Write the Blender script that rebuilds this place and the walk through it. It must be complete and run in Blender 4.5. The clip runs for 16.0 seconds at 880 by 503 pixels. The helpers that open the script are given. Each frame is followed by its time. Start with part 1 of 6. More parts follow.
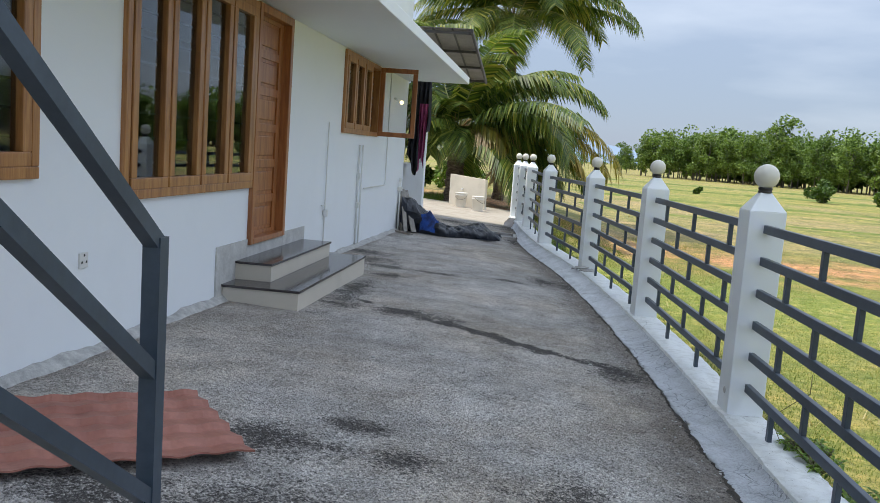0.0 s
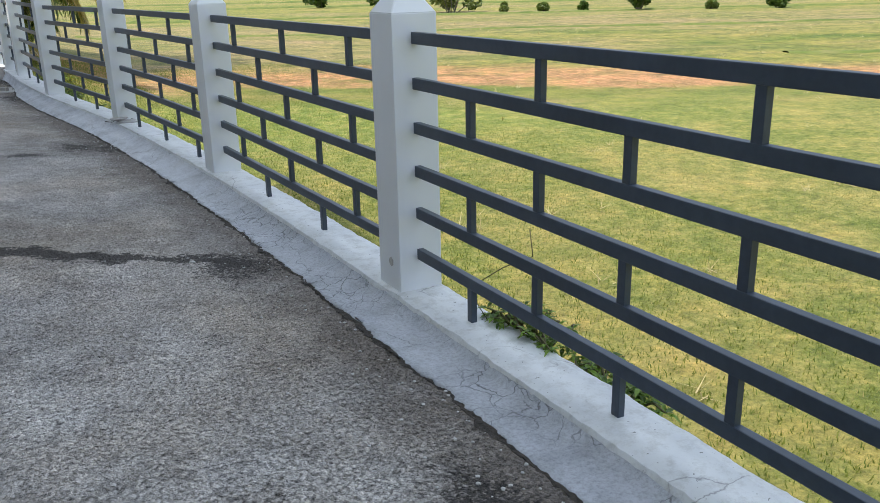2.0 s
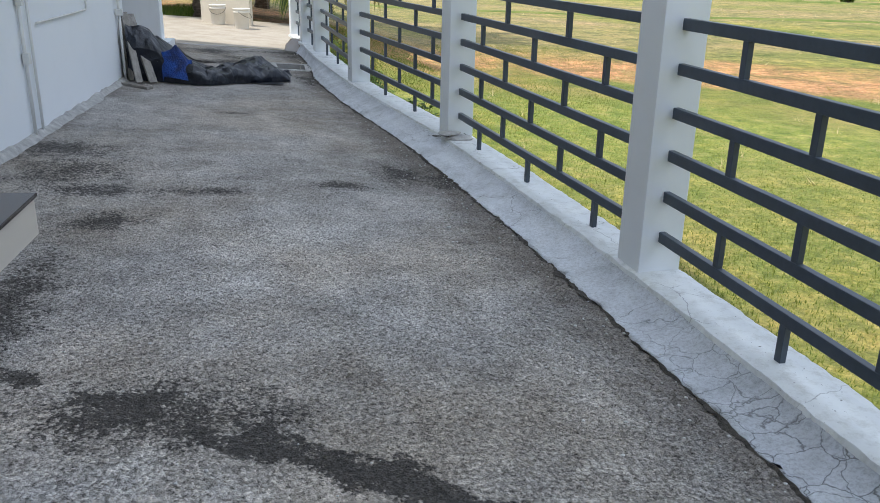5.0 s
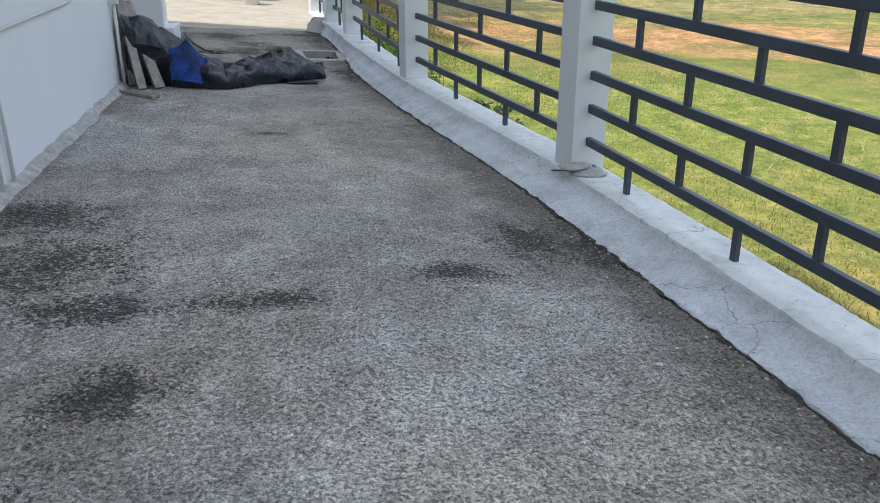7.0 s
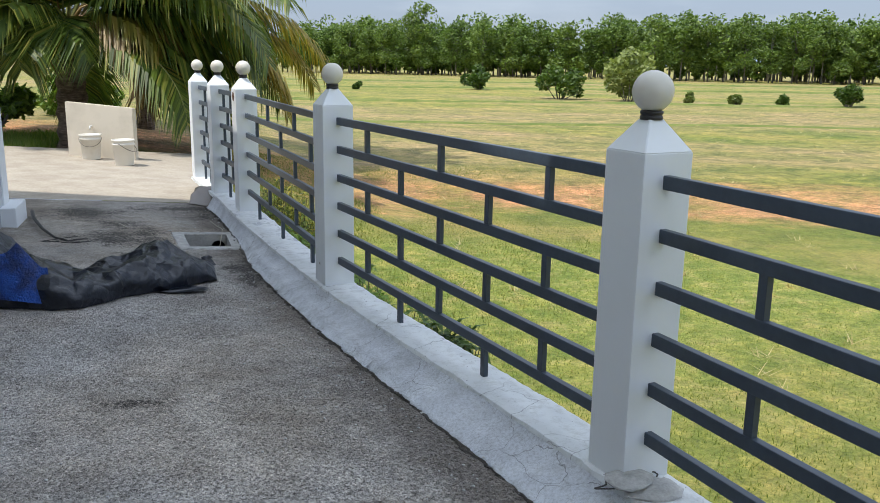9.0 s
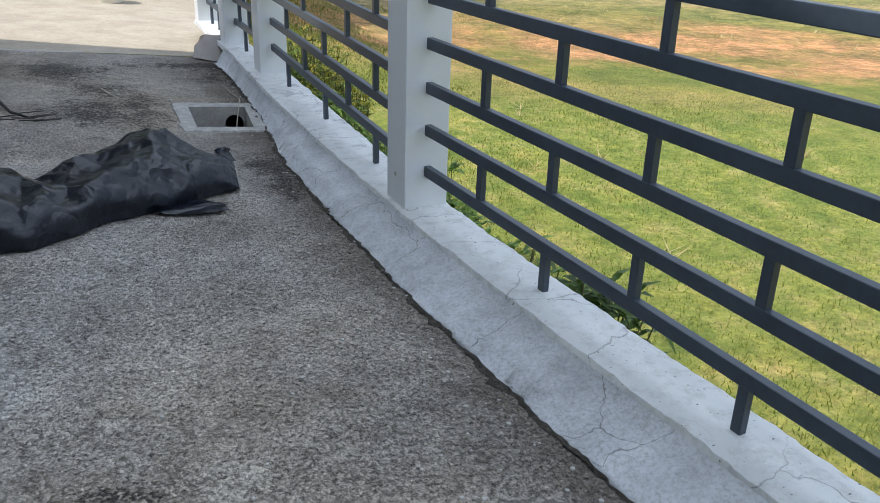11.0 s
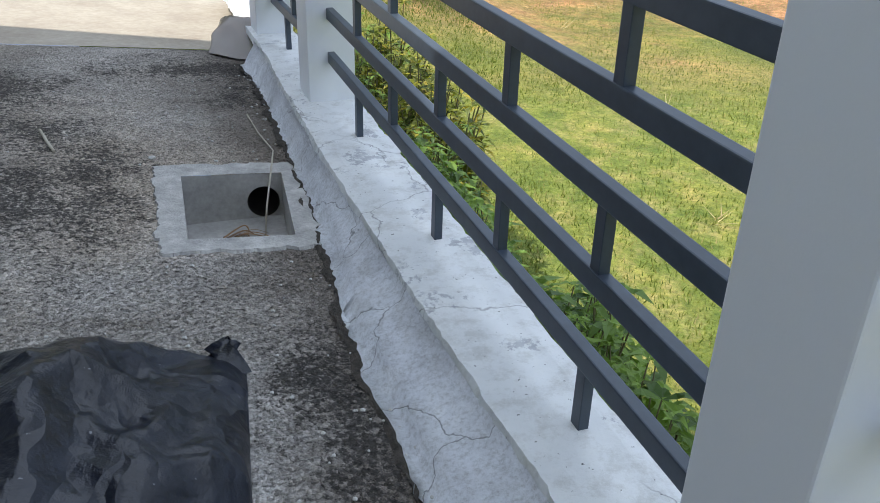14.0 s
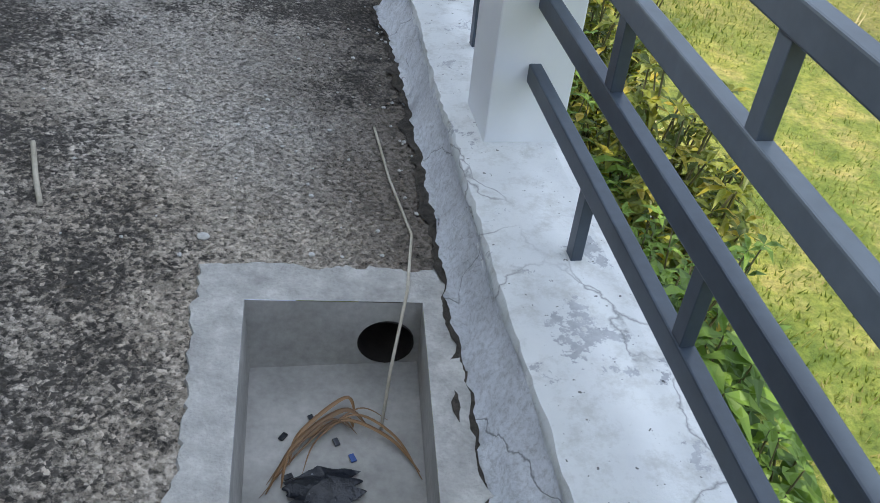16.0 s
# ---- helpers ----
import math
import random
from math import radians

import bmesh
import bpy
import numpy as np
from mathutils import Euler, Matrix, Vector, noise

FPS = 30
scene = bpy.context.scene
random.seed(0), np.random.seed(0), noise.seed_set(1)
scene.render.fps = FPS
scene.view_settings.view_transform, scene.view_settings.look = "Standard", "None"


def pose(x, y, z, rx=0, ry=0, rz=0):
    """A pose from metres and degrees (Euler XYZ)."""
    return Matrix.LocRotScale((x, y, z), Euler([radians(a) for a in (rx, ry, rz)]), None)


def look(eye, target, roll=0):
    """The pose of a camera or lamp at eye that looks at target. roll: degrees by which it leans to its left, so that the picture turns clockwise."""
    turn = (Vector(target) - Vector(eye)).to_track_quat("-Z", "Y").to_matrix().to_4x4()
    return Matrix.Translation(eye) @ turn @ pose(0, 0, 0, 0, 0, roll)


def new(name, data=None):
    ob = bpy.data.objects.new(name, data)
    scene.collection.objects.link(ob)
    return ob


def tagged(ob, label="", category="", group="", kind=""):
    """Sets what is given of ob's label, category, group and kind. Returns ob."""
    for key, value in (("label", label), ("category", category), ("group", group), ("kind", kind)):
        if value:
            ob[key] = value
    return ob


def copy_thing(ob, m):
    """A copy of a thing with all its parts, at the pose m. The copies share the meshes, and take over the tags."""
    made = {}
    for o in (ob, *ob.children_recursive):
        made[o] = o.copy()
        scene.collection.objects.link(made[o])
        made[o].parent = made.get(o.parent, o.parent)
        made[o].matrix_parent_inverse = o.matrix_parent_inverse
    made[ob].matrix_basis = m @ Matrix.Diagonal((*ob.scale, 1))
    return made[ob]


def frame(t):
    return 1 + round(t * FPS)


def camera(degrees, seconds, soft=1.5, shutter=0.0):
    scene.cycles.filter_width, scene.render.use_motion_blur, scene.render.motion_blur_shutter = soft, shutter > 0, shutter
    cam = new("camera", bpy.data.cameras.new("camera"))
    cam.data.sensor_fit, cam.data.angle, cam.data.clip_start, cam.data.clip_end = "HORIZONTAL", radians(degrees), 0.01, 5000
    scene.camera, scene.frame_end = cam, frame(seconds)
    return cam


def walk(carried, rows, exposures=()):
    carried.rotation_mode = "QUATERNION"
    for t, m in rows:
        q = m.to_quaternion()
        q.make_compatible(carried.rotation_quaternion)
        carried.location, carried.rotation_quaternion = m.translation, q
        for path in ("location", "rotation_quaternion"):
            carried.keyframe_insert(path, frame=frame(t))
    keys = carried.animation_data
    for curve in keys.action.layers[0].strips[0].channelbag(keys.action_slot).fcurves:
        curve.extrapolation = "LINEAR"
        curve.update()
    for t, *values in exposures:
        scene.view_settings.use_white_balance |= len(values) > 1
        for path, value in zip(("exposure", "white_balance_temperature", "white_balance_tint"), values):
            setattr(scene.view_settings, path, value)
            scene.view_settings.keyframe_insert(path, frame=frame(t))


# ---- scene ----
cam = camera(55.4, 16.0, soft=0.85)
METRES, EYE, TILT, LEAN, TURN = 15.73, 1.408, 0.0, 0.0, 6.83
ROWS = [
    (0.0, 0.0, 0.0, 0.0, 0.5, -6.92, -4.14),
    (0.5, -0.0006, 0.0213, -0.0066, -8.99, -13.94, -2.36),
    (1.0, -0.0015, 0.0517, -0.0091, -9.0, -20.04, -2.33),
    (1.5, -0.005, 0.0815, -0.0071, -17.54, -19.42, -0.7),
    (2.0, 0.0026, 0.1128, -0.0062, -32.42, -17.91, 1.15),
    (2.5, 0.0015, 0.146, -0.0031, -36.11, -15.22, 0.25),
    (3.0, -0.0003, 0.1712, -0.0048, -34.87, -17.39, -0.53),
    (3.5, 0.001, 0.2033, -0.0042, -24.5, -18.2, -3.18),
    (4.0, -0.0015, 0.235, -0.0032, -22.55, -18.53, -3.23),
    (4.5, -0.0003, 0.267, -0.0044, -16.33, -18.88, -2.02),
    (7.0, -0.01, 0.4299, -0.0027, -16.08, -22.04, 0.04),
    (7.5, -0.0091, 0.4634, -0.001, -22.44, -21.59, -1.48),
    (8.0, -0.002, 0.4926, -0.0002, -25.03, -19.0, -1.17),
    (8.5, 0.0022, 0.5273, 0.0023, -24.65, -15.62, -1.58),
    (9.0, 0.0062, 0.559, 0.0046, -23.96, -12.75, -0.85),
    (9.5, 0.0139, 0.5959, 0.0021, -23.03, -11.87, -1.59),
    (10.0, 0.0144, 0.6299, -0.001, -22.36, -16.01, -2.43),
    (12.5, 0.0437, 0.7783, -0.0107, -25.66, -26.76, 0.61),
    (13.0, 0.0527, 0.8093, -0.0126, -23.29, -27.02, -1.19),
    (13.5, 0.0556, 0.8418, -0.0128, -22.39, -27.89, -1.15),
    (14.0, 0.0612, 0.8695, -0.0156, -19.7, -27.99, -1.46),
    (14.5, 0.0627, 0.9, -0.0165, -15.68, -29.91, -2.91),
    (15.0, 0.0687, 0.9262, -0.019, -14.61, -31.17, -3.09),
    (15.5, 0.0744, 0.9556, -0.0213, -9.91, -34.69, -6.03),
    (16.0, 0.0733, 0.9856, -0.0199, -9.6, -38.63, -4.81),
]
walk(cam, [(t, pose(0, 0, EYE, TILT, LEAN, TURN) @ pose(METRES * x, METRES * y, METRES * z, 90 + pitch, roll, yaw)) for t, x, y, z, yaw, pitch, roll in ROWS], [(0.0, 0.86), (0.5, 0.74), (1.0, 0.94), (2.0, 0.80), (3.0, 0.64), (3.5, 0.86), (4.0, 0.84), (4.5, 0.88), (7.0, 0.92), (9.0, 0.80), (10.0, 0.82), (12.5, 0.95), (14.0, 1.04), (15.0, 1.14), (16.0, 1.18)])

# ---- light ----
SUN_AZ = 103.0   # degrees the sun stands to the left of +y
SUN_EL = 65.5
world = bpy.data.worlds.new("sky")
scene.world = world
world.use_nodes = True
wn = world.node_tree
bg = wn.nodes["Background"]
sky = wn.nodes.new("ShaderNodeTexSky")
sky.sky_type = 'NISHITA'
sky.sun_disc = False
sky.sun_elevation = radians(SUN_EL)
sky.sun_rotation = radians(-SUN_AZ)
sky.air_density = 1.0
sky.dust_density = 0.8
sky.ozone_density = 1.5
# a thin veil of high cloud, brighter towards the zenith, over the clear sky
tc = wn.nodes.new("ShaderNodeTexCoord")
sepw = wn.nodes.new("ShaderNodeSeparateXYZ")
wn.links.new(tc.outputs["Generated"], sepw.inputs[0])
veil = wn.nodes.new("ShaderNodeValToRGB")
veil.color_ramp.interpolation = 'EASE'
veil.color_ramp.elements[0].position = 0.0
veil.color_ramp.elements[0].color = (0.225, 0.275, 0.375, 1)
veil.color_ramp.elements[1].position = 0.85
veil.color_ramp.elements[1].color = (0.78, 0.90, 1.09, 1)
wn.links.new(sepw.outputs["Z"], veil.inputs["Fac"])
gain = wn.nodes.new("ShaderNodeMixRGB")
gain.blend_type = 'MULTIPLY'
gain.inputs[0].default_value = 1.0
gain.inputs[2].default_value = (5.6, 5.6, 5.6, 1)
wn.links.new(veil.outputs["Color"], gain.inputs[1])
mp = wn.nodes.new("ShaderNodeMapping")
mp.inputs["Scale"].default_value = (1.4, 1.4, 6.0)
cn = wn.nodes.new("ShaderNodeTexNoise")
cn.inputs["Scale"].default_value = 1.7
cn.inputs["Detail"].default_value = 7
cr = wn.nodes.new("ShaderNodeValToRGB")
cr.color_ramp.elements[0].position = 0.49
cr.color_ramp.elements[0].color = (1, 1, 1, 1)
cr.color_ramp.elements[1].position = 0.66
cr.color_ramp.elements[1].color = (1.45, 1.36, 1.24, 1)
streak = wn.nodes.new("ShaderNodeMixRGB")
streak.blend_type = 'MULTIPLY'
streak.inputs[0].default_value = 1.0
mx = wn.nodes.new("ShaderNodeMixRGB")
mx.inputs[0].default_value = 0.88
wn.links.new(tc.outputs["Generated"], mp.inputs["Vector"])
wn.links.new(mp.outputs["Vector"], cn.inputs["Vector"])
wn.links.new(cn.outputs["Fac"], cr.inputs["Fac"])
wn.links.new(gain.outputs["Color"], streak.inputs[1])
wn.links.new(cr.outputs["Color"], streak.inputs[2])
wn.links.new(sky.outputs["Color"], mx.inputs[1])
wn.links.new(streak.outputs["Color"], mx.inputs[2])
wn.links.new(mx.outputs["Color"], bg.inputs["Color"])
bg.inputs["Strength"].default_value = 0.15
sun = new("sun", bpy.data.lights.new("sun", 'SUN'))
sun.data.energy = 2.3
sun.data.angle = radians(0.6)
sun.data.color = (1.0, 0.94, 0.85)
az, el = radians(SUN_AZ), radians(SUN_EL)
sun_dir = Vector((-math.sin(az) * math.cos(el), math.cos(az) * math.cos(el), math.sin(el)))
sun.matrix_world = look(sun_dir * 60, (0, 0, 0))


# ---- materials ----
def mat(name, rough=0.7, metal=0.0):
    m = bpy.data.materials.new(name)
    m.use_nodes = True
    b = m.node_tree.nodes["Principled BSDF"]
    b.inputs["Roughness"].default_value = rough
    b.inputs["Metallic"].default_value = metal
    return m, m.node_tree, b


def node(t, kind, **values):
    n = t.nodes.new(kind)
    for key, v in values.items():
        n.inputs[key.replace("_", " ")].default_value = v
    return n


def coords(t, scale=(1, 1, 1), world_space=True):
    g = t.nodes.new("ShaderNodeNewGeometry") if world_space else t.nodes.new("ShaderNodeTexCoord")
    m = t.nodes.new("ShaderNodeMapping")
    m.inputs["Scale"].default_value = scale
    t.links.new(g.outputs["Position" if world_space else "Object"], m.inputs["Vector"])
    return m.outputs["Vector"]


def noise_tex(t, vec, scale, detail=4.0, rough=0.6):
    n = node(t, "ShaderNodeTexNoise", Scale=scale, Detail=detail, Roughness=rough)
    t.links.new(vec, n.inputs["Vector"])
    return n.outputs["Fac"]


def ramp(t, fac, stops):
    r = t.nodes.new("ShaderNodeValToRGB")
    e = r.color_ramp.elements
    while len(e) < len(stops):
        e.new(0.5)
    for el_, (p, c) in zip(e, stops):
        el_.position = p
        el_.color = (*c, 1) if len(c) == 3 else c
    t.links.new(fac, r.inputs["Fac"])
    return r.outputs["Color"]


def mix(t, fac, a, b, mode="MIX"):
    n = t.nodes.new("ShaderNodeMixRGB")
    n.blend_type = mode
    for i, v in enumerate((fac, a, b)):
        if isinstance(v, (int, float)):
            n.inputs[i].default_value = v
        elif isinstance(v, tuple):
            n.inputs[i].default_value = (*v, 1)
        else:
            t.links.new(v, n.inputs[i])
    return n.outputs["Color"]


def bump(t, b, height, strength=0.3, distance=0.01):
    n = node(t, "ShaderNodeBump", Strength=strength, Distance=distance)
    t.links.new(height, n.inputs["Height"])
    t.links.new(n.outputs["Normal"], b.inputs["Normal"])


def speckled(name, stops, scale, rough=0.7, metal=0.0, stretch=(1, 1, 1), strength=0.2, fine=None, dist=0.004):
    """Base colour from noise through a ramp, with a second finer grain and bump."""
    m, t, b = mat(name, rough, metal)
    v = coords(t, stretch)
    base = ramp(t, noise_tex(t, v, scale), stops)
    f = noise_tex(t, v, fine or scale * 9, 3.0)
    g = ramp(t, f, [(0.3, (0.82, 0.82, 0.82)), (0.7, (1.0, 1.0, 1.0))])
    t.links.new(mix(t, 1.0, base, g, "MULTIPLY"), b.inputs["Base Color"])
    bump(t, b, f, strength, dist)
    return m


def painted(name, col, dirt=(0.6, 0.6, 0.57), rough=0.6, amount=0.35, grain=140.0, strength=0.12):
    """Emulsion paint on plaster: faint stains and a stippled skin."""
    m, t, b = mat(name, rough)
    v = coords(t)
    st = ramp(t, noise_tex(t, v, 1.7, 6.0, 0.65), [(0.5, (0, 0, 0)), (0.85, (amount,) * 3)])
    c = mix(t, st, col, tuple(a * d for a, d in zip(col, dirt)))
    t.links.new(c, b.inputs["Base Color"])
    bump(t, b, noise_tex(t, v, grain, 3.0), strength, 0.002)
    return m


def warped(t, v, scale, amount):
    """Coordinates pushed about by noise."""
    wob = t.nodes.new("ShaderNodeVectorMath")
    wob.operation = 'MULTIPLY_ADD'
    nn = node(t, "ShaderNodeTexNoise", Scale=scale, Detail=5.0)
    t.links.new(v, nn.inputs["Vector"])
    t.links.new(nn.outputs["Color"], wob.inputs[0])
    wob.inputs[1].default_value = (amount, amount, amount)
    t.links.new(v, wob.inputs[2])
    return wob.outputs[0]


def cracks(t, v, scale, width, wobble_scale=7.0, wobble=0.12):
    """Thin lines along warped cell borders: 1 on the line, 0 beside it."""
    vor = node(t, "ShaderNodeTexVoronoi", Scale=scale)
    vor.feature = 'DISTANCE_TO_EDGE'
    t.links.new(warped(t, v, wobble_scale, wobble), vor.inputs["Vector"])
    return ramp(t, vor.outputs["Distance"], [(0.0, (1, 1, 1)), (width, (0, 0, 0))])


def kerb_material():
    """White paint over cement, peeled to grey in flakes, with hair cracks and dark specks."""
    m, t, b = mat("peeling_white_paint", 0.62)
    v = coords(t)
    n = noise_tex(t, v, 5.5, 10.0, 0.74)
    sepk = t.nodes.new("ShaderNodeSeparateXYZ")
    t.links.new(v, sepk.inputs[0])
    north = node(t, "ShaderNodeMapRange", From_Min=11.5, From_Max=15.5, To_Min=-0.10, To_Max=0.06)
    t.links.new(sepk.outputs["Y"], north.inputs["Value"])
    where = north.outputs[0]
    peel = ramp(t, mix(t, 1.0, n, where, "ADD"), [(0.655, (0, 0, 0)), (0.668, (1, 1, 1))])
    base = ramp(t, noise_tex(t, v, 3.0, 6.0, 0.65), [(0.3, (0.62, 0.64, 0.65)), (0.5, (0.69, 0.71, 0.715)), (0.7, (0.75, 0.765, 0.765))])
    grime = ramp(t, noise_tex(t, v, 16.0, 8.0, 0.75), [(0.36, (0.80, 0.79, 0.77)), (0.52, (1, 1, 1))])
    base = mix(t, 1.0, base, grime, "MULTIPLY")
    bare = ramp(t, noise_tex(t, v, 30.0, 5.0, 0.7), [(0.3, (0.36, 0.375, 0.40)), (0.7, (0.50, 0.515, 0.54))])
    c = mix(t, peel, base, bare)
    line_ = mix(t, 1.0, cracks(t, v, 2.1, 0.006), ramp(t, noise_tex(t, v, 1.3, 2.0), [(0.48, (0, 0, 0)), (0.55, (0.8, 0.8, 0.8))]), "MULTIPLY")
    c = mix(t, line_, c, (0.20, 0.20, 0.21))
    spots = ramp(t, noise_tex(t, v, 60.0, 2.0), [(0.27, (0.2, 0.2, 0.2)), (0.30, (1, 1, 1))])
    c = mix(t, 1.0, c, spots, "MULTIPLY")
    t.links.new(c, b.inputs["Base Color"])
    edge = mix(t, 1.0, n, mix(t, 1.0, peel, (0.35, 0.35, 0.35), "MULTIPLY"), "SUBTRACT")
    bump(t, b, mix(t, 0.4, edge, noise_tex(t, v, 90.0), "ADD"), 0.45, 0.006)
    return m


def gutter_material():
    """Whitewashed cement fillet, brushed and streaked, with a net of cracks."""
    m, t, b = mat("cracked_whitewash", 0.72)
    v = coords(t)
    where = ramp(t, noise_tex(t, v, 0.8, 3.0), [(0.44, (0, 0, 0)), (0.53, (1, 1, 1))])
    sepg = t.nodes.new("ShaderNodeSeparateXYZ")
    t.links.new(v, sepg.inputs[0])
    south = node(t, "ShaderNodeMapRange", From_Min=9.0, From_Max=6.5)
    t.links.new(sepg.outputs["Y"], south.inputs["Value"])
    net = mix(t, 1.0, mix(t, 1.0, cracks(t, v, 8.0, 0.026, 9.0, 0.11), where, "MULTIPLY"), south.outputs[0], "MULTIPLY")
    long_ = mix(t, 1.0, cracks(t, v, 1.5, 0.0035, 5.0, 0.2), (0.75, 0.75, 0.75), "MULTIPLY")
    craze = mix(t, 1.0, cracks(t, v, 34.0, 0.035, 20.0, 0.03), ramp(t, noise_tex(t, v, 1.7, 3.0), [(0.5, (0, 0, 0)), (0.6, (0.32, 0.32, 0.32))]), "MULTIPLY")
    lines_ = mix(t, 1.0, mix(t, 1.0, net, long_, "LIGHTEN"), craze, "LIGHTEN")
    base = ramp(t, noise_tex(t, v, 4.5, 9.0, 0.72), [(0.28, (0.38, 0.395, 0.42)), (0.45, (0.545, 0.565, 0.605)), (0.58, (0.62, 0.645, 0.69)), (0.75, (0.72, 0.74, 0.77))])
    grit = ramp(t, noise_tex(t, v, 70.0, 5.0, 0.8), [(0.36, (0.72, 0.71, 0.70)), (0.52, (1, 1, 1)), (0.70, (1.1, 1.1, 1.1))])
    base = mix(t, 1.0, base, grit, "MULTIPLY")
    stain = ramp(t, noise_tex(t, v, 2.2, 8.0, 0.74), [(0.56, (0, 0, 0)), (0.76, (0.5, 0.5, 0.5))])
    base = mix(t, stain, base, (0.38, 0.37, 0.36))
    base = mix(t, south.outputs[0], base, mix(t, 1.0, base, (0.76, 0.77, 0.78), "MULTIPLY"))
    c = mix(t, lines_, base, (0.10, 0.10, 0.105))
    t.links.new(c, b.inputs["Base Color"])
    bump(t, b, mix(t, 0.6, noise_tex(t, v, 26.0, 8.0, 0.7), lines_, "SUBTRACT"), 0.5, 0.009)
    return m


def wood_material(name, a, b_, c):
    m, t, b = mat(name, 0.42)
    v = coords(t, (14.0, 14.0, 1.2))
    w = noise_tex(t, v, 1.6, 6.0, 0.6)
    base = ramp(t, w, [(0.3, a), (0.5, b_), (0.72, c)])
    f = noise_tex(t, coords(t, (60, 60, 3.0)), 3.0, 4.0)
    base = mix(t, 0.5, base, ramp(t, f, [(0.35, (0.6, 0.55, 0.5)), (0.6, (1, 1, 1))]), "MULTIPLY")
    t.links.new(base, b.inputs["Base Color"])
    b.inputs["Coat Weight"].default_value = 0.3
    b.inputs["Coat Roughness"].default_value = 0.25
    bump(t, b, f, 0.15, 0.002)
    return m


def leaf_material(name, dark, light, dry=None, trans=0.35):
    m, t, b = mat(name, 0.5)
    geo = t.nodes.new("ShaderNodeNewGeometry")
    stops = [(0.0, dark), (0.75, light)]
    if dry:
        stops.append((0.97, dry))
    col = ramp(t, geo.outputs["Random Per Island"], stops)
    info = t.nodes.new("ShaderNodeObjectInfo")
    tint = ramp(t, info.outputs["Random"], [(0.0, (0.78, 0.82, 0.75)), (1.0, (1.12, 1.05, 0.95))])
    col = mix(t, 1.0, col, tint, "MULTIPLY")
    t.links.new(col, b.inputs["Base Color"])
    tr = t.nodes.new("ShaderNodeBsdfTranslucent")
    t.links.new(mix(t, 1.0, col, (1.2, 1.3, 0.6), "MULTIPLY"), tr.inputs["Color"])
    ms = t.nodes.new("ShaderNodeMixShader")
    ms.inputs[0].default_value = trans
    out = t.nodes["Material Output"]
    t.links.new(b.outputs[0], ms.inputs[1])
    t.links.new(tr.outputs[0], ms.inputs[2])
    t.links.new(ms.outputs[0], out.inputs["Surface"])
    return m


